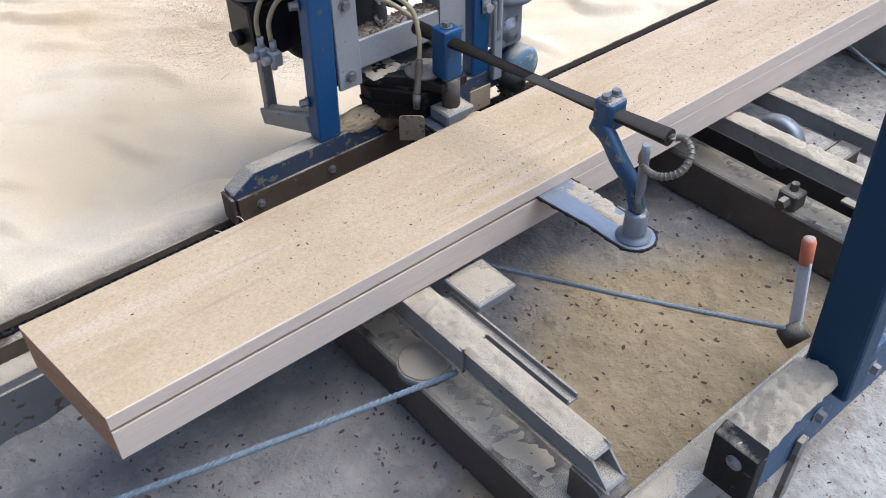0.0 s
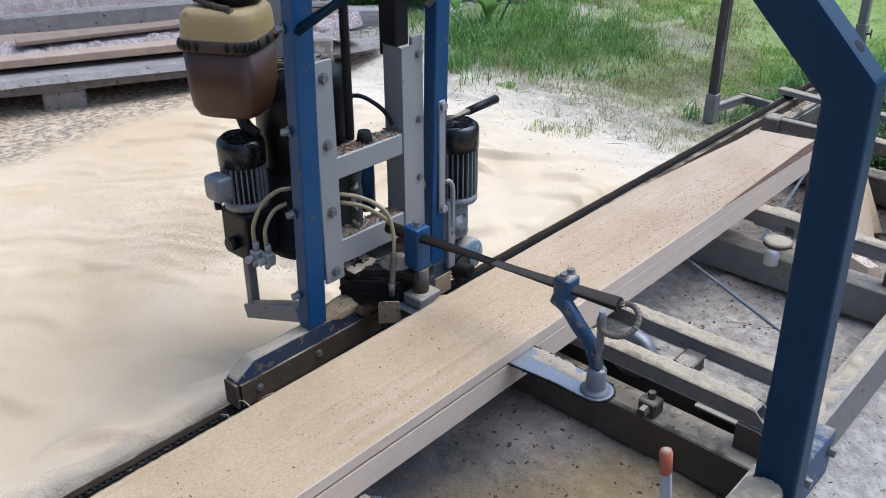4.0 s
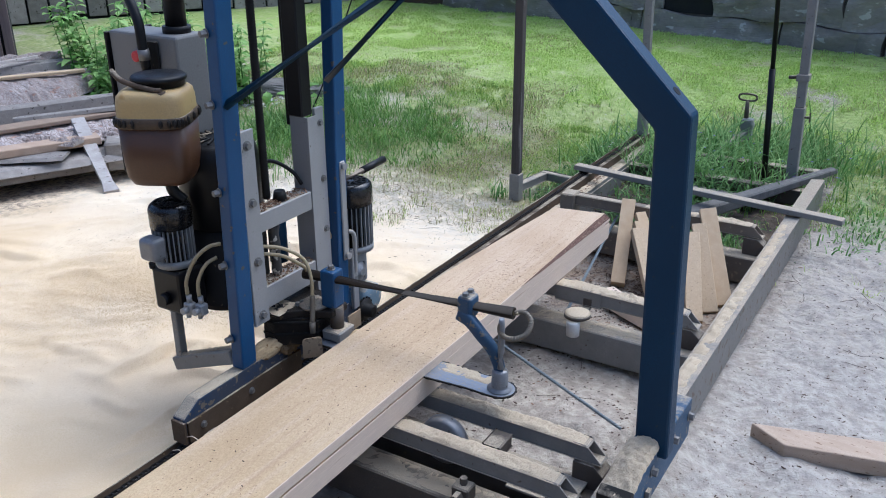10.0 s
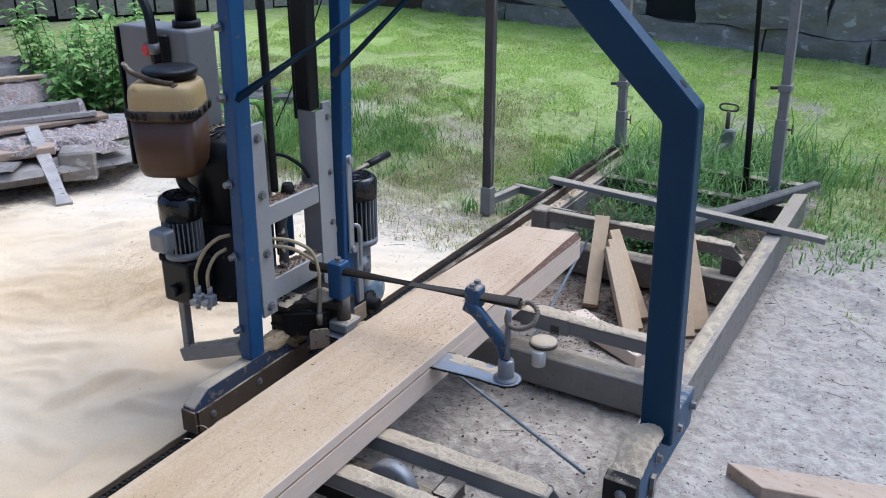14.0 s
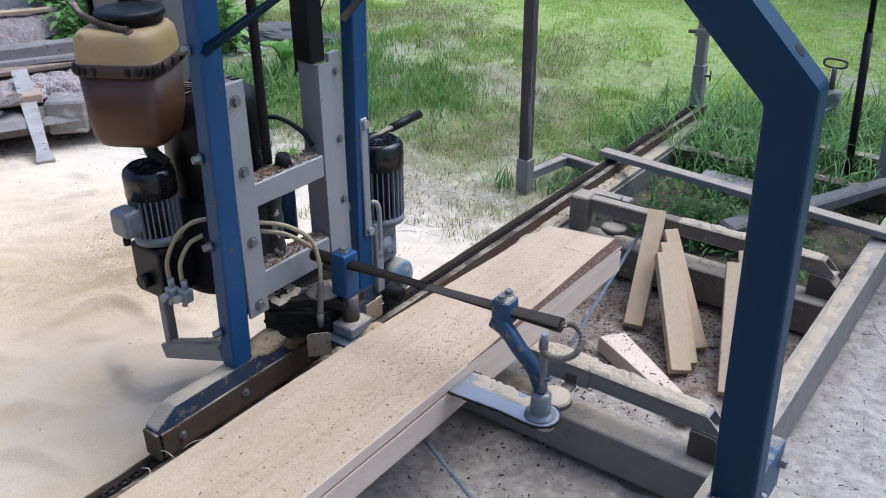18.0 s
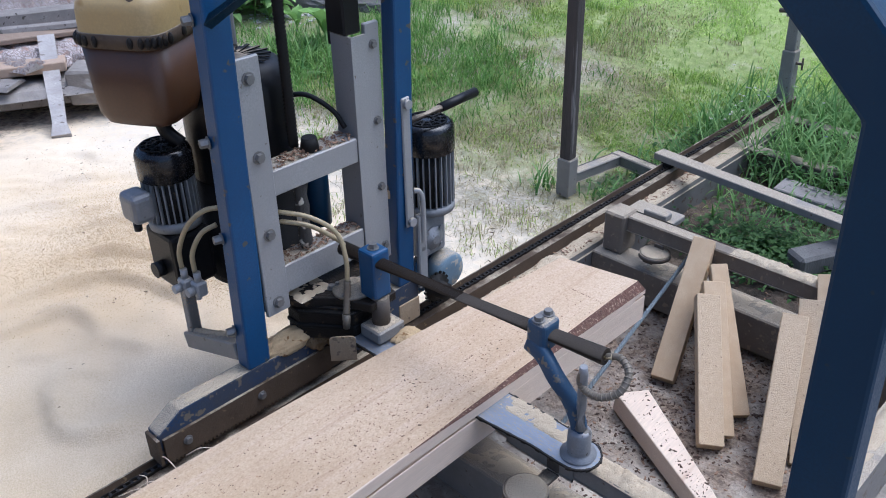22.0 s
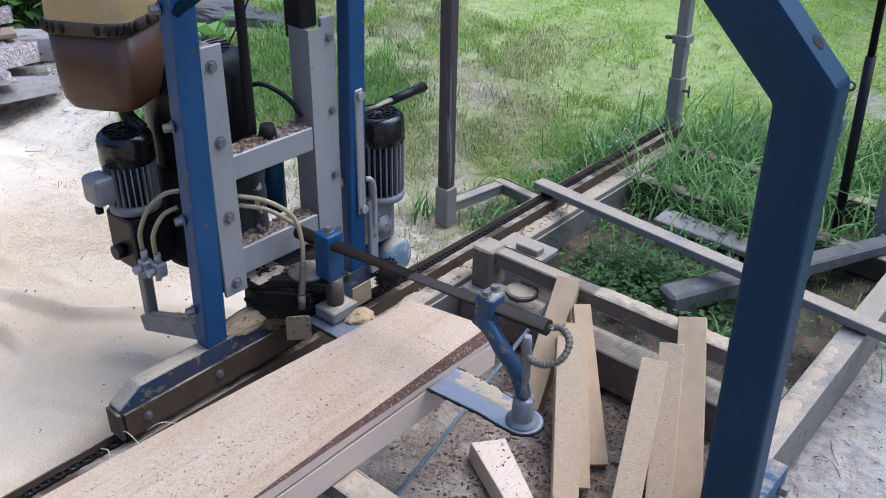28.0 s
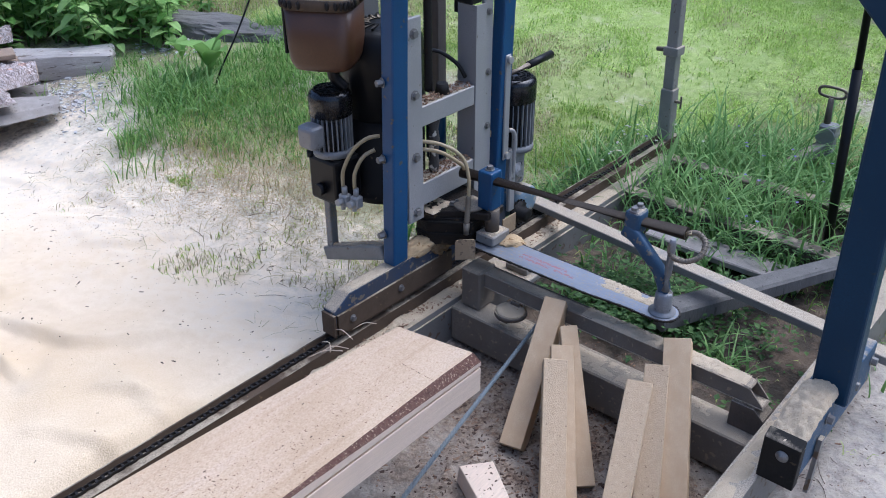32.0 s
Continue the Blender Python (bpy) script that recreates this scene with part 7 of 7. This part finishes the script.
def low_weeds(label, spots, seed=3):
    """Small round leaves close to the ground, joined."""
    rnd = random.Random(seed)
    verts, faces = [], []
    for x, y, top in spots:
        z = ground_height(x, y) + rnd.uniform(0.006, top)
        a, r = rnd.uniform(0, 6.28), rnd.uniform(0.005, 0.014)
        d = Vector((math.cos(a), math.sin(a), rnd.uniform(-0.4, 0.6)))
        u = d.cross(Vector((0, 0, 1))).normalized()
        k = len(verts)
        p = Vector((x, y, z))
        verts += [tuple(q) for q in (p, p + d * r * 0.9 + u * r * 0.75, p + d * r * 2 - Vector((0, 0, r * 0.4)), p + d * r * 0.9 - u * r * 0.75)]
        faces.append((k, k + 1, k + 2, k + 3))
    tagged(pydata("low_weeds", verts, faces, LOWWEED), label, "weeds", kind="stuff")


def broad_plant(x, y, n, size, seed, label):
    """A dock: long broad leaves arching out from the ground, each a leaf of its own."""
    rnd = random.Random(seed)
    plant = thing("dock_plant", label, "plant", "leafy weeds")
    z = ground_height(x, y)
    for k in range(n):
        a, l = 6.28 * k / n + rnd.uniform(-0.4, 0.4), size * rnd.uniform(0.7, 1.15)
        d, u = Vector((math.cos(a), math.sin(a), 0)), Vector((-math.sin(a), math.cos(a), 0))
        rise = rnd.uniform(0.9, 1.5)
        bm = bmesh.new()
        rings = []
        for q in range(9):
            f = q / 8
            c = Vector((x, y, z)) + d * (l * (0.12 * f + 0.42 * f * f)) + Vector((0, 0, l * rise * (1.5 * f - 0.85 * f * f)))
            w = l * (0.02 + 0.17 * max(0.0, math.sin(math.pi * max(0.0, (f - 0.12) / 0.88))) ** 0.8)
            rings.append([c - u * w + Vector((0, 0, 0.012 * rnd.random())), c - Vector((0, 0, w * 0.25)), c + u * w + Vector((0, 0, 0.012 * rnd.random()))])
        loft(bm, rings, closed=False, caps=False)
        part("leaf", bm, LEAFY, plant)


def leafy_plant(x, y, h, n, seed, label, leaf=0.095):
    """A herb with stalks and many pointed leaves."""
    rnd = random.Random(seed)
    plant = thing("weed_plant", label, "plant", "leafy weeds")
    z = ground_height(x, y) - 0.01
    bm, lf = bmesh.new(), bmesh.new()
    for k in range(n):
        a, sp = rnd.uniform(0, 6.28), rnd.uniform(0.02, 0.22)
        hh = h * rnd.uniform(0.45, 1.0)
        foot = Vector((x + 0.13 * rnd.gauss(0, 1), y + 0.10 * rnd.gauss(0, 1), z))
        tip = foot + Vector((math.cos(a) * sp, math.sin(a) * sp, hh))
        line = [foot.lerp(tip, q / 5) for q in range(6)]
        tube(bm, line, 0.005, 5, radii=[0.006 - 0.004 * q / 5 for q in range(6)])
        rows = max(4, int(hh / 0.045))
        for q in range(rows):
            f = 0.15 + 0.85 * q / (rows - 1)
            p = foot.lerp(tip, f)
            for s in range(3 if q == rows - 1 else 2):
                an = q * 1.6 + s * (2.1 if q == rows - 1 else math.pi) + rnd.uniform(-0.4, 0.4)
                ln = leaf * rnd.uniform(0.7, 1.3) * (1.3 - 0.5 * f)
                d = Vector((math.cos(an), math.sin(an), rnd.uniform(-0.25, 0.45))).normalized()
                u = d.cross(Vector((0, 0, 1))).normalized()
                nrm = u.cross(d)
                w = ln * rnd.uniform(0.20, 0.30)
                spine = [p, p + d * ln * 0.35 + nrm * 0.004, p + d * ln * 0.7 - nrm * ln * 0.06, p + d * ln - nrm * ln * 0.22]
                sp4 = [lf.verts.new(v) for v in spine]
                for sg in (-1, 1):
                    e1 = lf.verts.new(spine[1] + u * sg * w + nrm * ln * 0.06)
                    e2 = lf.verts.new(spine[2] + u * sg * w * 0.75 + nrm * ln * 0.03)
                    for q3 in ((sp4[0], sp4[1], e1), (sp4[1], sp4[2], e2, e1), (sp4[2], sp4[3], e2)):
                        lf.faces.new(q3 if sg > 0 else q3[::-1])
    part("stem", bm, WEED, plant)["kind"] = "stuff"
    part("foliage", lf, LEAFY, plant)["kind"] = "stuff"


def build_flowers():
    """Tiny white and violet flowers among the tall grass, joined."""
    rnd = random.Random(18)
    for name, mt, n, cx, cy, label in (("white_flowers", WHITEPL, 26, -0.45, 4.95, "tiny white flowers in the grass"), ("violet_flowers", VIOLET, 34, 0.18, 4.95, "tiny violet flowers in the grass")):
        verts, faces = [], []
        for k in range(n):
            x, y = rnd.gauss(cx, 0.10 if cx < 0 else 0.28), rnd.gauss(cy, 0.12 if cx < 0 else 0.20)
            z = ground_height(x, y) + rnd.uniform(0.09, 0.24)
            for p in range(5):
                a = 1.257 * p + rnd.uniform(-0.2, 0.2)
                q, r = len(verts), rnd.uniform(0.006, 0.009)
                c, s = math.cos(a), math.sin(a)
                verts += [(x, y, z), (x + r * 0.6 * c - r * 0.35 * s, y + r * 0.6 * s + r * 0.35 * c, z + 0.003), (x + r * c, y + r * s, z + 0.002), (x + r * 0.6 * c + r * 0.35 * s, y + r * 0.6 * s - r * 0.35 * c, z + 0.003)]
                faces.append((q, q + 1, q + 2, q + 3))
        tagged(pydata(name, verts, faces, mt), label, "flowers", kind="stuff")


build_grass()
build_flowers()
rnd_w = random.Random(61)
for i, (x, y, h, n) in enumerate(((-3.55, 4.25, 0.55, 16), (-3.95, 4.1, 0.62, 16), (-3.2, 4.45, 0.50, 16), (-4.3, 4.3, 0.68, 16), (-3.7, 4.6, 0.60, 16),
                                  (-4.1, 4.65, 0.66, 16), (-3.35, 4.75, 0.45, 14), (-3.75, 3.95, 0.36, 10))):
    leafy_plant(x, y, h, n, 20 + i, "bright green leafy weed at the edge of the lawn")


def rock(x, y, w, d, h, turn, seed, label):
    bm = bmesh.new()
    bmesh.ops.create_icosphere(bm, subdivisions=4, radius=1.0)
    m = Matrix.Translation((x, y, ground_height(x, y))) @ Euler((0, 0, radians(turn))).to_matrix().to_4x4()
    for v in bm.verts:
        p = v.co.copy()
        k = 1 + 0.25 * noise.noise(p * 1.6 + Vector((seed, 0, 0))) + 0.08 * noise.noise(p * 6)
        v.co = m @ Vector((p.x * w * k, p.y * d * k, max(-0.03, math.copysign(abs(p.z) ** 0.6, p.z) * h * k)))
    tagged(link_mesh("rock", bm, GREYBEAM), label, "rock")


bm = bmesh.new()
box(bm, -0.75, 0.20, -0.085, 0.085, -0.02, 0.115, 0.012, Matrix.Translation((-3.16, 4.01, 0.150)) @ Euler((0, radians(1), radians(52))).to_matrix().to_4x4())
bmesh.ops.subdivide_edges(bm, edges=bm.edges[:], cuts=3, use_grid_fill=True)
for v in bm.verts:
    v.co += Vector((noise.noise(v.co * 9), noise.noise(v.co * 9 + Vector((3, 0, 0))), noise.noise(v.co * 9 + Vector((7, 0, 0))))) * 0.016
plain("old_timber", bm, PALEWOOD, "grey cracked weathered timber end by the weeds", "timber")
rock(-2.95, 4.70, 0.42, 0.14, 0.085, 12, 3, "brown-grey edging stone at the lawn's edge")
rock(-2.55, 4.84, 0.15, 0.10, 0.05, 40, 5, "small grey edging stone in the grass")
for i, (x, y, n, size) in enumerate(((-2.40, 4.30, 6, 0.27), (-2.72, 4.36, 5, 0.15), (-3.02, 4.40, 5, 0.13))):
    broad_plant(x, y, n, size, 40 + i, "broad-leaved green dock plant at the lawn's edge")
rnd_g = random.Random(71)
gravel = [(rnd_g.gauss(-2.95, 0.20), rnd_g.gauss(3.80, 0.10)) for k in range(700)] + [(rnd_g.gauss(-3.0, 0.16), rnd_g.gauss(4.55, 0.10)) for k in range(500)]
scatter("gravel", [(x, y, ground_height(x, y)) for x, y in gravel], PEBBLE, 0.0075, "pale loose gravel at the foot of the slab pile", None, 72, 0.8, 0.5)
low_weeds("low dark green weeds growing inside the bed", [(rnd_w.uniform(-0.22, 0.36), rnd_w.uniform(3.93, 4.42), 0.07) for k in range(900)] + [(rnd_w.gauss(0.08, 0.12), rnd_w.gauss(4.08, 0.09), 0.09) for k in range(1900)] + [(rnd_w.gauss(0.42, 0.10), rnd_w.gauss(4.15, 0.10), 0.05) for k in range(160)]
          + [(rnd_w.uniform(-0.25, 0.5), rnd_w.gauss(4.62, 0.06), 0.10) for k in range(1300)] + [(rnd_w.gauss(-0.55, 0.05), rnd_w.uniform(4.05, 4.9), 0.07) for k in range(500)]
          + [(rnd_w.gauss(0.55, 0.06), rnd_w.gauss(3.86, 0.06), 0.04) for k in range(120)])


# ---- slab pile by the barn ----
def slab(x0, y0, x1, y1, z, w, t, seed, bark=True, label=""):
    """A round-backed slab between two ends, sawn side down or up."""
    rnd = random.Random(seed)
    a, b = Vector((x0, y0, z)), Vector((x1, y1, z + rnd.uniform(-0.01, 0.02)))
    d = (b - a).normalized()
    u = Vector((0, 0, 1)).cross(d).normalized()
    bm = bmesh.new()
    rings = []
    n, m = (150, 14) if bark else (46, 8)
    for k in range(n + 1):
        f = k / n
        p = a.lerp(b, f)
        ww = w * (1 + 0.16 * noise.noise(Vector((f * 7, seed, 0)))) * (1 - 0.5 * max(0.0, 0.06 - f) / 0.06)
        ring = [p - u * ww / 2, p + u * ww / 2]
        for j in range(1, m):
            c = 1 - 2 * j / m
            if bark:
                near = noise.voronoi(Vector((f * (b - a).length * 9, c * ww * 16 + noise.noise(Vector((f * 20, j, seed))), seed)))[0]
                jag = 0.020 * min(1.0, 2.6 * (near[1] - near[0])) - 0.012 + 0.007 * noise.noise(Vector((f * 150, j * 2.9, seed)))
            else:
                jag = 0.002 * noise.noise(Vector((f * 9, j, seed)))
            ring.append(p + u * (c * ww / 2) + Vector((0, 0, t * (1 - c * c) ** (0.6 if bark else 0.15) + jag)))
        rings.append(ring)
    loft(bm, rings, smooth=False)
    bmesh.ops.recalc_face_normals(bm, faces=bm.faces[:])
    for f in bm.faces:
        f.material_index = 0 if f.normal.z > 0.05 and bark else 1
    ob = link_mesh("slab", bm, [GREYBARK, OLDPINE if seed in (82, 84, 87) else OLDWOOD])
    return tagged(ob, label or ("bark-covered pine slab in a pile" if bark else "weathered grey board in a pile"), "slab", "slab pile by the barn")


def build_pile():
    """Slabs, boards and a round beam lying side by side, rising towards the barn."""
    along, back = Vector((0.431, 0.902, 0)), Vector((-0.902, 0.431, 0))
    front = Vector((-3.04, 2.79, 0))

    def lay(o, w, z, t, end, seed, bark, start=-2.7, turn=0.0, label=""):
        c = front + back * (o + w / 2)
        e0, e1 = c + along * end + back * turn, c + along * start - back * turn
        slab(e0.x, e0.y, e1.x, e1.y, z, w, t, seed, bark, label)
    rnd = random.Random(9)
    for o in (0.06, 0.34, 0.62, 0.90, 1.18, 1.46, 1.74):
        lay(o, 0.26, 0.09 + rnd.uniform(0, 0.02) + 0.02 * o, 0.05, rnd.uniform(0.6, 0.95), 60 + int(o * 100), o > 0.5)
    lay(-0.04, 0.30, 0.165, 0.035, 0.95, 81, False, label="thin grey slab at the foot of a pile")
    lay(0.16, 0.42, 0.235, 0.065, 0.88, 82, True, turn=0.02)
    lay(0.46, 0.24, 0.255, 0.028, 0.80, 84, False, turn=-0.03)
    lay(0.68, 0.15, 0.285, 0.095, 0.70, 85, False, label="round grey weathered beam in a pile")
    lay(0.86, 0.30, 0.260, 0.060, 0.78, 86, True)
    lay(1.02, 0.72, 0.320, 0.110, 0.66, 87, True, label="broad bark slab with cracked bark in a pile")
    lay(1.74, 0.20, 0.360, 0.080, 0.70, 88, False, label="grey weathered beam in a pile")
    lay(1.96, 0.22, 0.370, 0.090, 0.62, 89, True)
    # loose thin slabs and a board thrown across the ends
    for i, (x0, y0, x1, y1, z, w, t, bk) in enumerate(((-3.36, 2.98, -2.98, 3.10, 0.268, 0.15, 0.022, True), (-3.20, 3.30, -2.88, 3.38, 0.258, 0.13, 0.020, True), (-3.16, 3.50, -2.70, 3.41, 0.240, 0.17, 0.018, True),
                                                      (-3.52, 3.06, -3.12, 3.64, 0.330, 0.075, 0.022, False), (-3.30, 2.72, -2.96, 2.98, 0.215, 0.16, 0.018, False), (-4.62, 3.02, -4.50, 3.95, 0.455, 0.04, 0.018, False))):
        slab(x0, y0, x1, y1, z, w, t, 90 + i, bk, "loose weathered bark slab on a pile" if bk else "loose pale board lying on a slab pile")
    # sawn boards lying on the slabs
    for o, w, z, t, end, start, turn, mt in ((0.10, 0.115, 0.236, 0.045, 0.42, -2.6, 0.0, OLDPINE), (0.34, 0.13, 0.312, 0.024, 0.80, -1.1, 0.10, OLDPINE), (1.30, 0.05, 0.432, 0.022, 0.62, -0.75, -0.06, WEDGEWOOD)):
        c = front + back * (o + w / 2) + along * ((end + start) / 2)
        bm = bmesh.new()
        h = (end - start) / 2
        box(bm, -h, h, -w / 2, w / 2, z, z + t, 0.004, Matrix.Translation((c.x, c.y, 0)) @ Euler((0, 0, math.atan2(along.y, along.x) + turn)).to_matrix().to_4x4())
        plain("pile_board", bm, mt, "tan sawn board lying on a slab pile", "board", "boards on the slab pile")
    bm = bmesh.new()
    box(bm, -0.095, 0.095, -0.09, 0.09, 0.10, 0.262, 0.012, Matrix.Translation((-2.87, 3.29, 0)) @ Euler((0, 0, radians(47))).to_matrix().to_4x4())
    plain("pile_block", bm, STONE, "grey square concrete block under the pile", "block", "blocks under the pile")
    bm = bmesh.new()
    c = front - along * 0.9 + back * 0.15
    box(bm, -0.11, 0.11, -0.10, 0.10, ground_height(c.x, c.y) - 0.02, 0.098, 0.012, Matrix.Translation((c.x, c.y, 0)) @ Euler((0, 0, 1.1)).to_matrix().to_4x4())
    plain("pile_block", bm, OLDWOOD, "grey weathered wooden block under the pile", "block", "blocks under the pile")
    bm = bmesh.new()
    foot, head = Vector((-2.655, 3.005, ground_height(-2.655, 3.005) + 0.004)), Vector((-3.18, 3.245, 0.345))
    ax = (head - foot).normalized()
    u = ax.cross(Vector((0, 0, 1))).normalized()
    v = u.cross(ax)
    loft(bm, [[p + u * (a * 0.036 * k) + v * (b * 0.012) for a, b in ((-1, -1), (1, -1), (1, 1), (-1, 1))] for p, k in ((foot, 1.15), (foot.lerp(head, 0.12), 0.8), (foot.lerp(head, 0.6), 1.0), (head, 1.05))], smooth=False)
    plain("leaning_board", bm, PALEWOOD, "pale weathered board leaning on the slab pile", "board")


build_pile()


# ---- barn wall and stone foundation ----
def build_backdrop():
    # stone foundation wall beyond the lawn
    wall = thing("stone_foundation", "grey rough granite foundation wall of a barn", "stone wall", kind="structure")
    a, b = Vector((-3.83, 8.48, 0)), Vector((5.5, 6.64, 0))
    d = (b - a).normalized()
    ang = math.atan2(d.y, d.x)
    base = Matrix.Translation(a) @ Euler((0, 0, ang)).to_matrix().to_4x4()
    L = (b - a).length
    bm = bmesh.new()
    box(bm, -0.1, L + 0.1, 0.035, 0.5, -0.2, 2.4, 0, base)
    part("wall_core", bm, MORTAR, wall, "dark joints between the stones")
    bm = bmesh.new()
    # thin dark panel, the opening's shade given as colour
    box(bm, 2.60, 3.12, 0.020, 0.034, 0.53, 0.92, 0, base)
    part("opening", bm, HOLESHADE, wall, "dark panel for the shade in a square opening in the wall")
    rnd = random.Random(12)
    z = 0.30
    hole = (2.62, 3.10)
    for row, h in enumerate((0.24, 0.36, 0.5, 0.45)):
        x = 0.0
        while x < L:
            w = rnd.uniform(0.7, 1.6)
            x1 = min(L, x + w)
            if row == 1 and x < hole[1] and x1 > hole[0]:
                x1 = hole[0] if x < hole[0] else x1
                if x >= hole[0]:
                    x = hole[1]
                    continue
            bm = bmesh.new()
            box(bm, x + 0.006, x1 - 0.006, 0.0, 0.15, z, z + h - 0.012, 0)
            bmesh.ops.subdivide_edges(bm, edges=bm.edges[:], cuts=11, use_grid_fill=True)
            for v in bm.verts:
                p = v.co
                v.co = p + Vector((0.02 * noise.noise(p * 3) + 0.045 * noise.noise(Vector((p.z * 4, row * 3.1, x * 7))), 0.07 * noise.noise(p * 2.3 + Vector((row, 0, 0))) - 0.02 + 0.035 * noise.noise(p * 8 + Vector((row, 0, 0))), 0.02 * noise.noise(p * 3 + Vector((5, 0, 0))) + 0.04 * noise.noise(Vector((p.x * 2.2, row * 5.3, 2)))))
                v.co = base @ v.co
            part("stone", bm, STONE, wall)
            x = x1
        z += h
    # dark weathered board walls on the barn side
    for name, a, b, low, mt in (("barn_wall", (-7.6, 1.6), (-5.38, 4.36), 0.30, BARNWOOD), ("board_fence", (-7.9, 4.25), (-4.75, 8.6), 0.36, OLDWOOD)):
        fence = thing(name, "dark weathered vertical board wall" if name == "barn_wall" else "grey weathered vertical board fence", "board wall", kind="structure")
        a, b = Vector((*a, 0)), Vector((*b, 0))
        d = (b - a).normalized()
        base = Matrix.Translation(a) @ Euler((0, 0, math.atan2(d.y, d.x))).to_matrix().to_4x4()
        L = (b - a).length
        x = 0.0
        while x < L:
            w = rnd.uniform(0.14, 0.21)
            bm = bmesh.new()
            box(bm, x + 0.022, min(x + w, L), -0.025 + rnd.uniform(-0.012, 0.012), 0.02, low + rnd.uniform(-0.05, 0.03), 2.6, 0.003, base)
            part("board", bm, mt, fence)
            x += w
        bm = bmesh.new()
        # solid core behind the boards, black for the shade between them
        box(bm, 0, L, 0.025, 0.12, 0.1, 2.6, 0, base)
        part("wall_core", bm, HOLESHADE, fence, "near-black backing for the shade in gaps between the boards")
    bm = bmesh.new()
    box(bm, 0.0, 1.05, -0.03, 0.05, 0.28, 2.4, 0.01, Matrix.Translation((-4.78, 8.50, 0)) @ Euler((0, 0, 0.05)).to_matrix().to_4x4())
    plain("barn_door", bm, RUST, "dark brown barn door beside the stone wall", "door", kind="structure")


build_backdrop()


def build_enclosure():
    """Unseen dark wall added behind the camera; closes the place and blocks its sky."""
    bm = bmesh.new()
    box(bm, -4.0, 4.5, -4.1, -4.0, -0.1, 3.4)
    plain("wall_south", bm, BARNWOOD, "unseen plain dark wall added behind the camera to block sky light", "wall", kind="structure")


build_enclosure()


# ---- what moves ----
def motions():
    places = [
        (0, 0.000), (0.5, 0.037), (1, 0.080), (1.5, 0.120), (2, 0.160), (2.5, 0.202), (3, 0.241), (3.5, 0.282),
        (5.5, 0.436), (6, 0.478), (6.5, 0.517), (7, 0.555), (7.5, 0.596), (8, 0.633), (8.5, 0.677), (9, 0.718),
        (9.5, 0.756), (10, 0.797), (10.5, 0.831), (11, 0.870), (11.5, 0.910), (12, 0.947), (12.5, 0.986), (13, 1.028),
        (13.5, 1.061), (15.5, 1.176), (16, 1.197), (16.5, 1.227), (17, 1.264), (17.5, 1.299), (18, 1.328), (18.5, 1.359),
        (19, 1.390), (19.5, 1.420), (20, 1.454), (20.5, 1.489), (21, 1.519), (21.5, 1.551), (22, 1.588), (22.5, 1.616),
        (23, 1.643), (23.5, 1.675), (24, 1.702), (24.5, 1.732), (25, 1.769), (25.5, 1.802), (26, 1.834), (26.5, 1.864),
        (28.5, 1.997), (29, 2.036), (29.5, 2.062), (30, 2.153), (30.5, 2.298), (31, 2.442), (31.5, 2.575), (32, 2.617),
    ]
    walk(carriage, [(t, pose(0, s, 0)) for t, s in places])
    # the drifts of flying sawdust sway to and fro along their throw
    for i, o in enumerate(flying):
        walk(o, [(0.25 * k, pose(0.012 * math.sin(2.1 * k + 2 * i), 0.010 * math.sin(1.7 * k + i), 0.008 * math.sin(2.6 * k + 3 * i))) for k in range(129)])
    times, ways = [p[0] for p in places], [p[1] for p in places]
    for o in uncut_strip:
        x, y, z = o.location
        # the bar's leading edge stands at 1.146 on the carriage
        when = float(np.interp(y - 1.075, ways, times))
        here, swept = pose(x, y, z), pose(x - 0.03, y, z)
        if when < 0.2:
            walk(o, [(0, swept), (32, swept)])
        else:
            walk(o, [(0, here), (max(0.05, when - 0.15), here), (min(31.8, when + 0.15), swept), (32, swept)])


motions()
